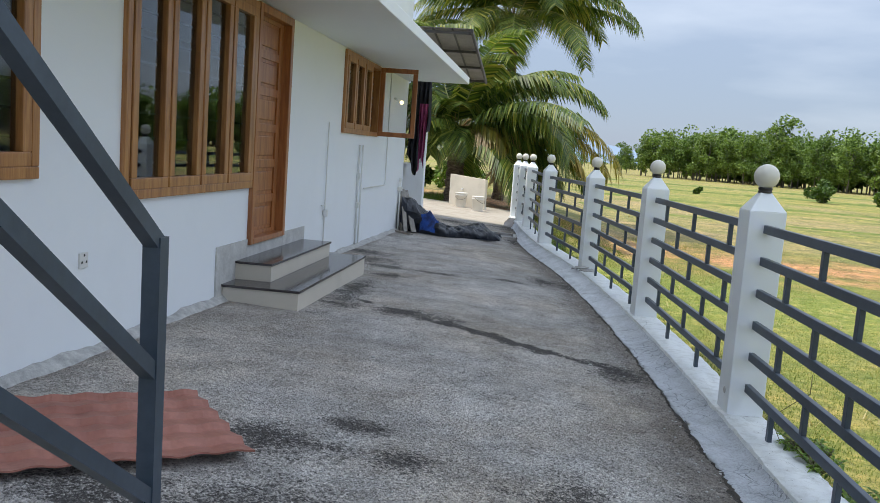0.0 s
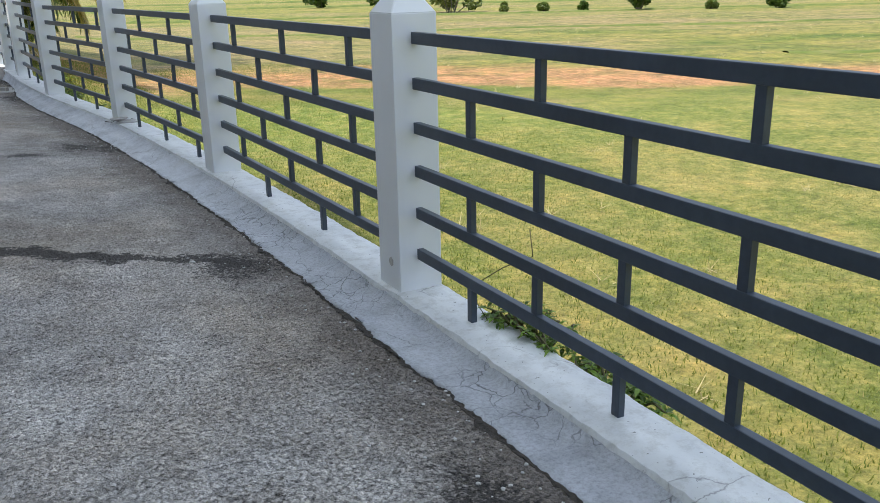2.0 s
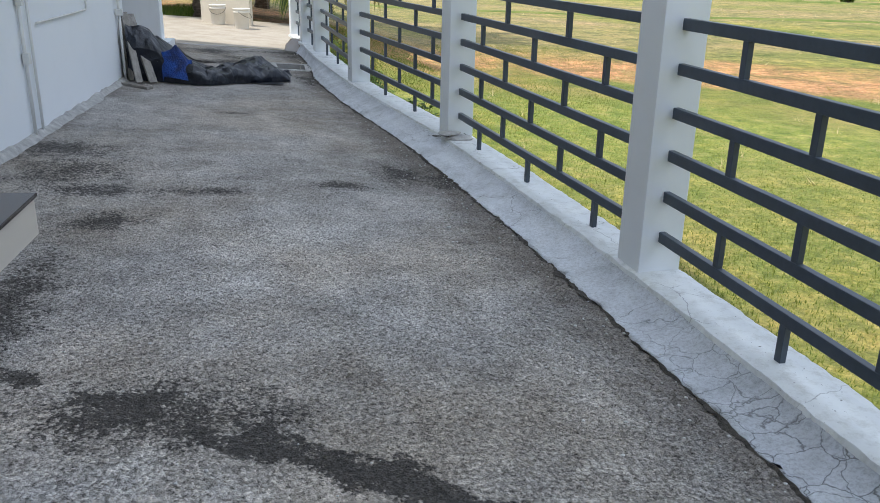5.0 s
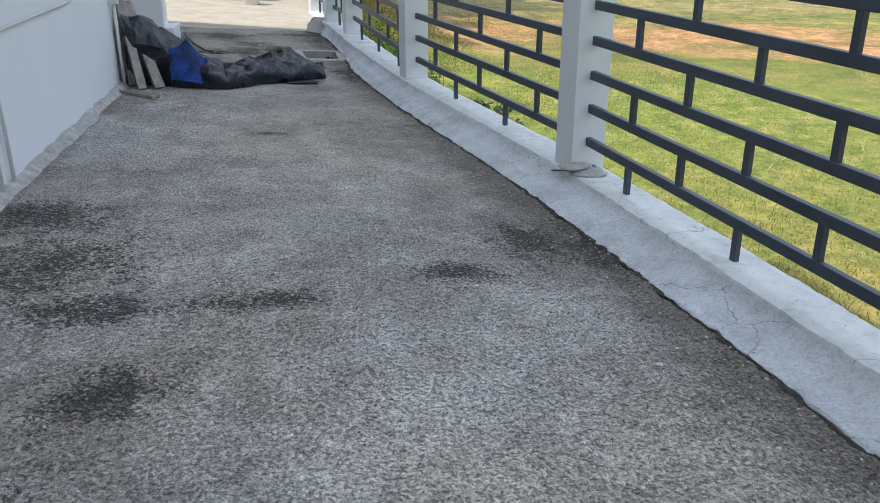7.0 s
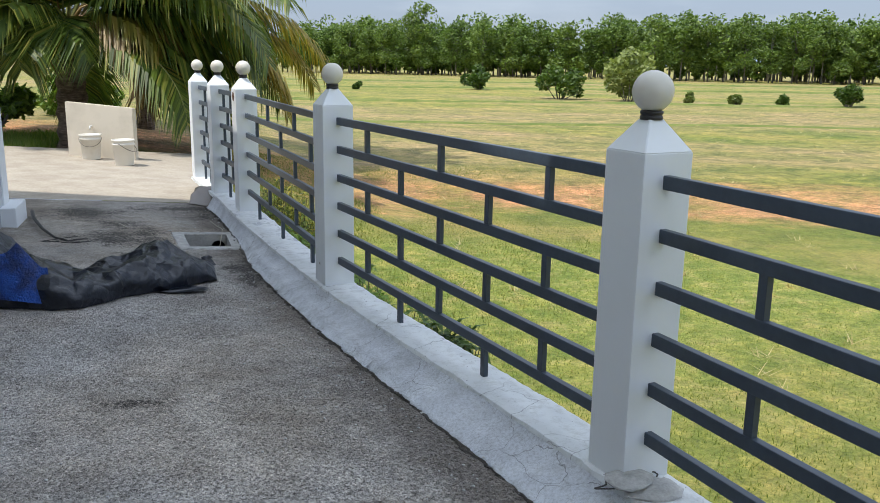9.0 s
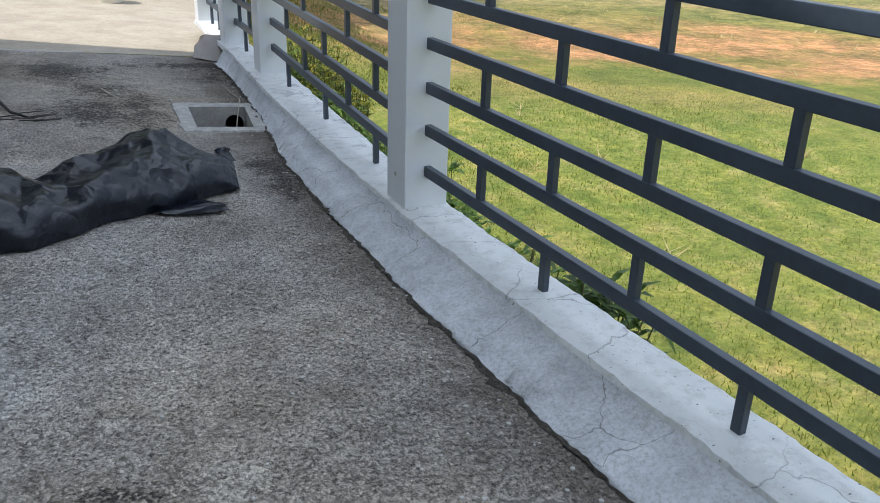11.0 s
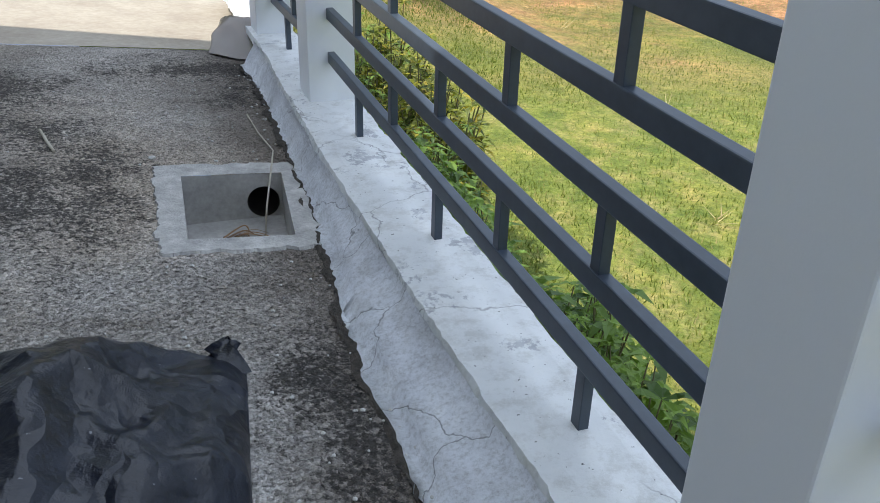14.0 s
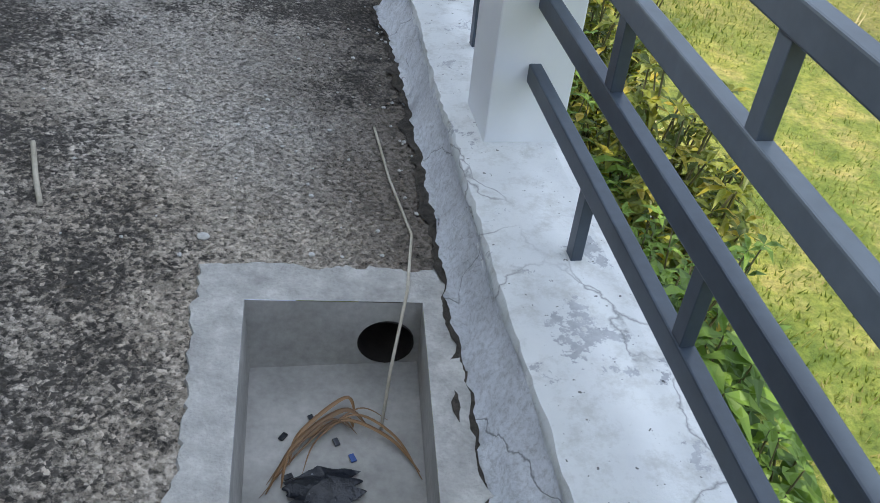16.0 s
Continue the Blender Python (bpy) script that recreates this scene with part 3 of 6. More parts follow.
def between(a, b, y):
    return a[0] + (b[0] - a[0]) * min(1, max(0, (y - a[1]) / (b[1] - a[1])))
drive = tagged(thing("drive", P(0, 0), "weathered grey concrete drive with black algae stains", "driveway", kind="structure"), kind="structure")
edge_x = lambda y: x_on(edge_pts, y) + 0.04
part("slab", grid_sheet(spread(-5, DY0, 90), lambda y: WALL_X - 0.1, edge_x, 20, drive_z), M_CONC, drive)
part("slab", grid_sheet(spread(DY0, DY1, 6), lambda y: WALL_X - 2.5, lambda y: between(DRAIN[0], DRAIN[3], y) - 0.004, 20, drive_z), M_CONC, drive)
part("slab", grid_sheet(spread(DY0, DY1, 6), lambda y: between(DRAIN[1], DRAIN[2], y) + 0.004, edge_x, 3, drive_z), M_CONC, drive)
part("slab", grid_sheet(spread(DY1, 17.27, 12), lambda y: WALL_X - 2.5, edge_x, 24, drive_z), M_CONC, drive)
part("slab", grid_sheet(spread(14.6 - 1.3, DY0, 6), lambda y: WALL_X - 2.5, lambda y: WALL_X - 0.1, 6, drive_z), M_CONC, drive)
# the sunlit-toned concrete takes over at the shadow edge
yard = tagged(thing("yard", P(0, 0), "concrete yard with a sunlit tone in its colour", "yard", kind="structure"), kind="structure")
part("slab", grid_sheet(spread(17.27, 22.5, 20), lambda y: -9.0, lambda y: x_on(edge_pts, min(y, 18.9)) + 0.3, 24, lambda x, y: drive_z(max(x, -4), min(y, 19)) + 0.004), M_SUNNY, yard)

# the land: one sheet from the fence's foot to the horizon
FIELD_Z = -1.05


def land_z(x, y):
    d = x - x_on(line, min(max(y, -5), 18.9))
    z = FIELD_Z + 0.05 * noise.noise(Vector((x * 0.25, y * 0.25, 3)))
    z += 0.12 * max(0, noise.noise(Vector((x * 0.035, y * 0.06, 7))))
    if y > 18.2 or x < -1.2:
        k = min(1, max(0, (y - 18.2) / 3)) * min(1, max(0, (2.5 - x) / 4))
        k = max(k, min(1, max(0, (-1.2 - x) / 0.8)))
        z = z + (-0.22 - z) * k
    return z


def land():
    bm = bmesh.new()
    def steps(lo, hi):
        out, v, s = [], 0.0, 0.8
        while v < hi:
            out.append(v)
            s *= 1.09
            v += s
        return out + [hi]
    pos = steps(0, 1500)
    xs = sorted({-a for a in pos if a > 0} | set(pos))
    ys = [v + 9 for v in xs]
    grid = [[bm.verts.new(P(x, y, land_z(x, y))) for x in xs] for y in ys]
    for j in range(len(ys) - 1):
        for i in range(len(xs) - 1):
            xm, ym = (xs[i] + xs[i + 1]) / 2, (ys[j] + ys[j + 1]) / 2
            if xs[i + 1] < x_on(line, min(max(ym, -5), 18.9)) - 0.3 and xs[i] > -8.9 and ys[j] > -5 and ys[j + 1] < 22.4:
                continue
            bm.faces.new((grid[j][i], grid[j][i + 1], grid[j + 1][i + 1], grid[j + 1][i]))
    bmesh.ops.delete(bm, geom=[v for v in bm.verts if not v.link_faces], context='VERTS')
    return bm


ground = part("ground", land(), M_FIELD, smooth=True)
tagged(ground, "harvested paddy field of green and straw stubble", "field", kind="structure")


# ---- kerb and gutter ----
def sweep(profile, pts):
    """profile: rows of (offset, height, roughness), swept along pts in plan units. A height in quotes is above the drive; a pair is a height and a least rise above the drive."""
    bm = bmesh.new()
    lines = []
    for k, (o, z, r) in enumerate(profile):
        row = []
        for p in offset_line(pts, o):
            n1 = rough(p.x * 1.0, p.y, k * 7.3, 0.16, r * 0.5) + rough(p.x, p.y, k * 3.1 + 50, 0.035, r * 0.5)
            n2 = rough(p.x, p.y, k * 5.7 + 20, 0.12, r * 0.3)
            zz = drive_z(p.x, p.y) + float(z) if isinstance(z, str) else max(z[0], drive_z(p.x, p.y) + z[1]) if isinstance(z, tuple) else z
            near = min(1.0, max(0.0, (INNER - 0.008 - o) / (INNER - 0.008 - EDGE)))
            sx = near * edge_shift(p.y) + (1 - near) * kerb_shift(p.y) if o < 0 else 0
            row.append(bm.verts.new(P(p.x + n1 + sx, p.y, zz + n2)))
        lines.append(row)
    for a, b in zip(lines, lines[1:]):
        for i in range(len(a) - 1):
            bm.faces.new((a[i], b[i], b[i + 1], a[i + 1]))
    bmesh.ops.recalc_face_normals(bm, faces=bm.faces)
    return bm


kerb_line = catmull([(x, y, 0) for x, y in POSTS], 130)
kerb = thing("kerb", P(0, 0), "white painted cement kerb, flaking to grey", "kerb", kind="structure")
part("coping", sweep([(INNER - 0.012, KERB_Z - 0.03, 0.012), (INNER, KERB_Z, 0.016), (INNER + 0.05, KERB_Z + 0.003, 0.006), (OUTER - 0.04, KERB_Z + 0.002, 0.004), (OUTER, KERB_Z - 0.004, 0.014), (OUTER + 0.006, KERB_Z - 0.05, 0.01)], kerb_line), M_KERB, kerb)
part("retaining_wall", sweep([(OUTER + 0.004, KERB_Z - 0.05, 0.004), (OUTER + 0.02, FIELD_Z - 0.2, 0.01)], line), M_CEMENT, kerb, "rough grey cement wall below the kerb")
# dark strip stands in for shade under the gutter lip, with joint soil
part("joint_shade_dirt", sweep([(EDGE - 0.054, "0.0015", 0.045), (EDGE - 0.042, "0.004", 0.03), (EDGE - 0.024, "0.003", 0.02)], kerb_line[:130 * 7 + 112]), M_LIP_SHADE, kerb, "dark strip for lip shade and joint soil beside the gutter")
part("gutter", sweep([(EDGE - 0.038, "-0.006", 0.036), (EDGE - 0.034, "0.005", 0.036), (EDGE - 0.018, "0.007", 0.03), (EDGE + 0.012, (-0.118, 0.008), 0.012), (EDGE + 0.07, (-0.105, 0.013), 0.008), (INNER - 0.03, (-0.08, 0.02), 0.008), (INNER - 0.008, KERB_Z - 0.014, 0.012)], kerb_line[:130 * 7 + 112]), M_GUTTER, kerb, "cracked whitewashed cement gutter", True)



# ---- fence ----
RAIL_TOPS = (1.007, 0.834, 0.660, 0.485, 0.311, 0.135)
RAIL_H, RAIL_W = 0.050, 0.032


def frustum(bm, w0, z0, w1, z1):
    v = [bm.verts.new((sx * w / 2, sy * w / 2, z)) for w, z in ((w0, z0), (w1, z1)) for sx, sy in ((-1, -1), (1, -1), (1, 1), (-1, 1))]
    for f in ((3, 2, 1, 0), (4, 5, 6, 7), (0, 1, 5, 4), (1, 2, 6, 5), (2, 3, 7, 6), (3, 0, 4, 7)):
        bm.faces.new([v[i] for i in f])
    return bm


def lathe(bm, prof, sides=24):
    rings = [[bm.verts.new((r * math.cos(k * math.tau / sides), r * math.sin(k * math.tau / sides), z)) for k in range(sides)] for r, z in prof]
    for a, b in zip(rings, rings[1:]):
        for k in range(sides):
            f = bm.faces.new((a[k], a[(k + 1) % sides], b[(k + 1) % sides], b[k]))
            f.smooth = True
    bm.faces.new(rings[0][::-1])
    bm.faces.new(rings[-1])
    return bm


POST_W = 0.215
SHOULDER, APEX = (1.077 - KERB_Z) * S, (1.178 - KERB_Z) * S


def fence_post(place):
    post = thing("fence_post", place, "white painted square concrete post with a globe on top", "fence post", "posts of the field fence")
    bm = boxes(((-POST_W / 2, -POST_W / 2, -0.05), (POST_W / 2, POST_W / 2, SHOULDER)), bevel=0.005)
    part("shaft", bm, M_POST, post)
    bm = frustum(bmesh.new(), POST_W + 0.002, SHOULDER - 0.001, 0.062, APEX)
    bmesh.ops.bevel(bm, geom=list(bm.edges), offset=0.004, segments=1, affect='EDGES')
    part("pyramid_cap", bm, M_POST, post)
    part("collar", lathe(bmesh.new(), [(0.040, APEX - 0.004), (0.041, APEX + 0.008), (0.036, APEX + 0.012), (0.041, APEX + 0.018), (0.041, APEX + 0.026), (0.034, APEX + 0.030)]), M_BLACK, post, "black collar")
    r = 0.073
    part("globe", lathe(bmesh.new(), [(max(0.004, r * math.sin(a * math.pi / 16)), APEX + 0.022 + r - r * math.cos(a * math.pi / 16)) for a in range(2, 17)]), M_BALL, post, "cream globe")
    return post


first_post = None
for i, (x, y) in enumerate(POSTS):
    a, b = POSTS[max(0, i - 1)], POSTS[min(len(POSTS) - 1, i + 1)]
    m = Matrix.Translation(P(x, y, KERB_Z)) @ Matrix.Rotation(-math.atan2(b[0] - a[0], b[1] - a[1]), 4, 'Z')
    if first_post is None:
        first_post = fence_post(m)
    else:
        copy_thing(first_post, m)


LIFT = {7: 0.032, 8: 0.032, 9: 0.032}


def fence_panel(a, b, three_low, rise_a=0.0, rise_b=0.0):
    ax, ay = P(*a).x, P(*a).y
    bx, by = P(*b).x, P(*b).y
    d = Vector((bx - ax, by - ay, 0))
    length = d.length
    m = Matrix.Translation(P(a[0], a[1], KERB_Z)) @ Matrix.Rotation(math.atan2(d.y, d.x), 4, 'Z')
    panel = thing("steel_railing", m, "dark grey steel railing with staggered short bars", "fence", "railings of the field fence")
    u0, u1 = POST_W / 2 - 0.015, length - POST_W / 2 + 0.015
    tops = [(z - KERB_Z) * S for z in RAIL_TOPS][::-1]

    def tilt(bm):
        for v in bm.verts:
            v.co.z += rise_a + (rise_b - rise_a) * v.co.x / length
        return bm
    levels = [0.0] + tops
    for z in tops:
        part("rail", tilt(boxes(((u0, -RAIL_W / 2, z - RAIL_H), (u1, RAIL_W / 2, z)), bevel=0.004)), M_RAIL, panel)
    for row in range(6):
        many = (row % 2 == 0) == three_low
        for f in ((1 / 6, 0.5, 5 / 6) if many else (1 / 3, 2 / 3)):
            u = POST_W / 2 + f * (length - POST_W)
            z0 = levels[row] - (0.06 if row == 0 else 0.001)
            part("bar", tilt(boxes(((u - 0.018, -0.013, z0), (u + 0.018, 0.013, levels[row + 1] - RAIL_H + 0.001)), bevel=0.002)), M_RAIL, panel)
    return panel


for i in range(len(POSTS) - 1):
    fence_panel(POSTS[i], POSTS[i + 1], i % 2 == 0, LIFT.get(i, 0.0), LIFT.get(i + 1, 0.0))


# ---- house ----
M_GLASS, tg, bgl = mat("window_glass", 0.0)
bgl.inputs["Base Color"].default_value = (0.55, 0.6, 0.6, 1)
bgl.inputs["Transmission Weight"].default_value = 1.0
bgl.inputs["IOR"].default_value = 1.52
M_CLEAR, tg2, bcl = mat("clear_glass", 0.02)
bcl.inputs["Transmission Weight"].default_value = 1.0
bcl.inputs["IOR"].default_value = 1.1
# near-black base colour stands in for the unlit interior
M_UNLIT = speckled("unlit_room_tone", [(0.3, (0.03, 0.03, 0.03)), (0.7, (0.05, 0.05, 0.05))], 3.0)
M_PVC = painted("white_pvc", (0.74, 0.74, 0.72), rough=0.4, amount=0.5)
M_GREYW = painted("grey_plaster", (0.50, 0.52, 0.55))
M_SHEET = speckled("grey_roof_sheet", [(0.3, (0.22, 0.20, 0.18)), (0.7, (0.33, 0.30, 0.28))], 3.0, 0.6)
M_BATTEN = speckled("dark_batten", [(0.3, (0.05, 0.045, 0.045)), (0.7, (0.10, 0.09, 0.085))], 8.0, 0.6)

T = 0.20 / S
# heights and step are set by where the house shade must fall
H_TOP = 7.4
H_LOW = 4.9
UP_END = 9.8
N_END = 13.35

W0 = (1.75, 3.53, 1.02, 2.27)
W1 = (4.30, 6.31, 0.88, 2.29)
DOOR = (6.31, 7.17, 0.43, 2.30)
W2 = (9.13, 11.00, 1.39, 2.30)


def wall_with_holes(x0, x1, y0, y1, z0, z1, holes):
    ys = sorted({y0, y1, *[h[0] for h in holes], *[h[1] for h in holes]})
    zs = sorted({z0, z1, *[h[2] for h in holes], *[h[3] for h in holes]})
    bm = bmesh.new()
    def inside(y, z):
        return any(h[0] < y < h[1] and h[2] < z < h[3] for h in holes)
    solid = [[not inside((ys[i] + ys[i + 1]) / 2, (zs[j] + zs[j + 1]) / 2) for j in range(len(zs) - 1)] for i in range(len(ys) - 1)]
    def quad(*c):
        bm.faces.new([bm.verts.new(P(*p)) for p in c])
    for i in range(len(ys) - 1):
        for j in range(len(zs) - 1):
            if not solid[i][j]:
                continue
            a, b, c, d = ys[i], ys[i + 1], zs[j], zs[j + 1]
            quad((x1, a, c), (x1, b, c), (x1, b, d), (x1, a, d))
            quad((x0, b, c), (x0, a, c), (x0, a, d), (x0, b, d))
            for di, dj, q in ((-1, 0, ((x0, a, c), (x1, a, c), (x1, a, d), (x0, a, d))), (1, 0, ((x1, b, c), (x0, b, c), (x0, b, d), (x1, b, d))),
                              (0, -1, ((x0, a, c), (x0, b, c), (x1, b, c), (x1, a, c))), (0, 1, ((x1, a, d), (x1, b, d), (x0, b, d), (x0, a, d)))):
                ii, jj = i + di, j + dj
                if not (0 <= ii < len(ys) - 1 and 0 <= jj < len(zs) - 1) or not solid[ii][jj]:
                    quad(*q)
    bmesh.ops.remove_doubles(bm, verts=bm.verts, dist=1e-5)
    bmesh.ops.recalc_face_normals(bm, faces=bm.faces)
    return bm


house = thing("house", P(WALL_X, 0), "two-storey white plastered house with teak windows", "house", kind="structure")


def hpart(name, bm, material, label="", smooth=False):
    ob = part(name, bm, material, house, label, smooth, True)
    return ob


hpart("wall_east", wall_with_holes(WALL_X - T, WALL_X, -5, N_END, -0.4, H_LOW, [W0, W1, DOOR, W2]), M_WALL)
hpart("wall_north", boxes((P(-9, N_END - T, -0.4), P(WALL_X - T, N_END, H_LOW))), M_WALL)
hpart("wall_south", boxes((P(-9, -5, -0.4), P(WALL_X - T, -5 + T, H_LOW))), M_WALL)
hpart("wall_west", boxes((P(-9 - T, -5, -0.4), P(-9, N_END, H_LOW))), M_WALL)
# unseen roofs and upper block, added in steps to shade drive and fence
hpart("roof", boxes((P(-9.4, UP_END + 0.4, H_LOW), P(-1.4, N_END + 0.75, H_LOW + 0.12)), bevel=0.01), M_WALL, "unseen low white roof slab sized to shade the drive")
hpart("unseen_upper_block", boxes((P(-9 - T, -5, H_LOW), P(WALL_X, UP_END, H_TOP)), bevel=0.01), M_WALL, "unseen white upper block sized to shade the drive")
hpart("roof", boxes((P(-9.4, -5.3, H_TOP), P(-1.4, UP_END + 0.4, H_TOP + 0.12)), bevel=0.01), M_WALL, "unseen white roof slab over the upper block, sized for shade")
# floor and back wall get the room's darkness from their colour
hpart("inner_floor", boxes((P(-9, -5 + T, 0.36), P(WALL_X - T, N_END - T, 0.43))), M_UNLIT)
hpart("inner_wall", boxes((P(-5.2, -5 + T, 0.43), P(-5.1, N_END - T, 2.5))), M_UNLIT)
hpart("ceiling", boxes((P(-9, -5 + T, 2.5), P(WALL_X - T, N_END - T, 2.62))), M_WALL)
# sunshade slab along the ground floor
hpart("sunshade", boxes((P(WALL_X, -5, 2.315), P(-1.31, 13.15, 2.42)), bevel=0.008), M_WALL, "white concrete sunshade slab")
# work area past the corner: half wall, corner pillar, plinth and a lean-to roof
# the half wall takes a greyer colour than the white walls
hpart("half_wall", boxes((P(-2.45, N_END, -0.4), P(WALL_X - 0.03, 15.95, 1.02)), bevel=0.006), M_GREYW, "grey plastered half wall")
hpart("pillar", boxes((P(-2.5, 15.75, 0.1), P(WALL_X - 0.02, 15.98, 2.8)), bevel=0.006), M_WALL)
hpart("plinth", boxes((P(-6, 15.6, -0.4), P(-2.2, 16.1, 0.1)), bevel=0.012), M_WALL, "white painted plinth")
hpart("wall_rear", boxes((P(-6.1, N_END, -0.4), P(-6, 17.5, 2.8))), M_WALL)


def lean_to():
    """Tile-profile steel sheets on battens, falling to the north; the north edge runs askew."""
    roof = thing("lean_to_roof", P(-2.4, 13.4, 3.1), "grey sheet lean-to roof on dark battens", "roof")
    def z_at(y):
        return 3.17 - 0.135 * (y - 13.4)
    def y_n(x):
        return 17.06 - 0.2 * (x + 1.4)
    n = 0
    x = -6.0
    while x < -1.36:
        x2 = min(x + 0.31, -1.35)
        bm = bmesh.new()
        top = [bm.verts.new(P(a, b, z_at(b) + 0.012)) for a, b in ((x, 13.36), (x2, 13.36), (x2, y_n(x2)), (x, y_n(x)))]
        low = [bm.verts.new(v.co - Vector((0, 0, 0.006))) for v in top]
        bm.faces.new(top)
        bm.faces.new(low[::-1])
        for i in range(4):
            bm.faces.new((top[i], low[i], low[(i + 1) % 4], top[(i + 1) % 4]))
        bmesh.ops.recalc_face_normals(bm, faces=bm.faces)
        part("sheet", bm, M_SHEET, roof, world_coords=True)
        part("rafter", bar(bmesh.new(), P(x2, 13.36, z_at(13.36) - 0.004), P(x2, y_n(x2), z_at(y_n(x2)) - 0.004), 0.03, 0.02), M_BATTEN, roof, world_coords=True)
        x = x2
    for y in (13.45, 14.6, 15.7, 16.8):
        part("batten", bar(bmesh.new(), P(-6, y, z_at(y) - 0.035), P(-1.35, y, z_at(y) - 0.035), 0.05, 0.045), M_BATTEN, roof, "dark steel batten", world_coords=True)
    part("edge_beam", bar(bmesh.new(), P(-1.35, 13.36, z_at(13.36) - 0.02), P(-1.35, 16.95, z_at(16.95) - 0.02), 0.04, 0.07), M_BATTEN, roof, world_coords=True)


lean_to()
# cement fillet at the wall's foot
bm = bmesh.new()
rows = []
for y in spread(-5, 13.3, 240):
    w = 0.035 + rough(0, y, 1, 0.35, 0.03) + rough(0, y, 5, 0.08, 0.012)
    h = 0.035 + rough(0, y, 9, 0.3, 0.03) + rough(0, y, 13, 0.07, 0.012)
    z = drive_z(WALL_X, y)
    rows.append([bm.verts.new(P(WALL_X + 0.002, y, z + h)), bm.verts.new(P(WALL_X + 0.022, y, z + h * 0.85)), bm.verts.new(P(WALL_X + 0.03 + w, y, z - 0.004))])
for a, b in zip(rows, rows[1:]):
    for k in (0, 1):
        bm.faces.new((a[k], b[k], b[k + 1], a[k + 1]))
bmesh.ops.recalc_face_normals(bm, faces=bm.faces)
hpart("fillet", bm, M_RIM, "rough cement fillet at the wall foot")


def window(name, hole, sashes, label, open_last=False):
    y0, y1, z0, z1 = hole
    w = thing(name, P(WALL_X, y0, z0), label, "window", kind="structure")
    def wp(n, bm, m, lab="", parent=None):
        ob = part(n, bm, m, parent or w, lab, False, True)
        return ob
    f, out = 0.055, 0.03
    xa, xb = WALL_X - 0.07, WALL_X + out
    fr = wp("window_frame", boxes((P(xa, y0, z0), P(xb, y1, z0 + f)), (P(xa, y0, z1 - f), P(xb, y1, z1)), (P(xa, y0, z0 + f), P(xb, y0 + f, z1 - f)), (P(xa, y1 - f, z0 + f), P(xb, y1, z1 - f)),
                                 *[(P(xa, y0 + f + (y1 - y0 - 2 * f) * k / sashes - 0.02, z0 + f), P(xb - 0.004, y0 + f + (y1 - y0 - 2 * f) * k / sashes + 0.02, z1 - f)) for k in range(1, sashes)], bevel=0.006), M_WOOD)
    for k in range(sashes):
        a = y0 + f + (y1 - y0 - 2 * f) * k / sashes + 0.012
        b = y0 + f + (y1 - y0 - 2 * f) * (k + 1) / sashes - 0.012
        c, d = z0 + f, z1 - f
        s = 0.065
        xs0, xs1 = WALL_X - 0.03, WALL_X + out + 0.006
        if open_last and k == sashes - 1:
            continue
        sash = wp("sash", boxes((P(xs0, a, c), P(xs1, b, c + s)), (P(xs0, a, d - s), P(xs1, b, d)), (P(xs0, a, c + s), P(xs1, a + s, d - s)), (P(xs0, b - s, c + s), P(xs1, b, d - s)), bevel=0.007), M_WOOD)
        wp("pane", boxes((P(WALL_X - 0.004, a + s - 0.005, c + s - 0.005), P(WALL_X + 0.002, b - s + 0.005, d - s + 0.005))), M_GLASS, parent=sash)
        # steel bars behind the glass
    wp("grille", boxes(*[(P(WALL_X - 0.065, y0 + f, z0 + f + (z1 - z0 - 2 * f) * k / 9 - 0.006), P(WALL_X - 0.053, y1 - f, z0 + f + (z1 - z0 - 2 * f) * k / 9 + 0.006)) for k in range(1, 9)]), M_RAIL, "horizontal steel security bars")
    return w


window("window_1", W0, 3, "teak framed casement window with dark glass")
window("window_2", W1, 4, "four-light teak casement window reflecting fields")
w3 = window("window_3", W2, 4, "teak casement window with one shutter swung open", True)
# the open shutter, square to the wall
y, z0, z1 = 11.0, 1.40, 2.29
s = 0.06
sh = part("open_shutter", boxes((P(WALL_X + 0.03, y - 0.02, z0), P(WALL_X + 0.52, y + 0.02, z0 + s)), (P(WALL_X + 0.03, y - 0.02, z1 - s), P(WALL_X + 0.52, y + 0.02, z1)),
                                (P(WALL_X + 0.03, y - 0.02, z0 + s), P(WALL_X + 0.03 + s, y + 0.02, z1 - s)), (P(WALL_X + 0.52 - s, y - 0.02, z0 + s), P(WALL_X + 0.52, y + 0.02, z1 - s)), bevel=0.006), M_DOORW, w3, world_coords=True)
pn = part("pane", boxes((P(WALL_X + 0.03 + s - 0.005, y - 0.003, z0 + s - 0.005), P(WALL_X + 0.52 - s + 0.005, y + 0.003, z1 - s + 0.005))), M_CLEAR, sh)
pn.visible_shadow = False


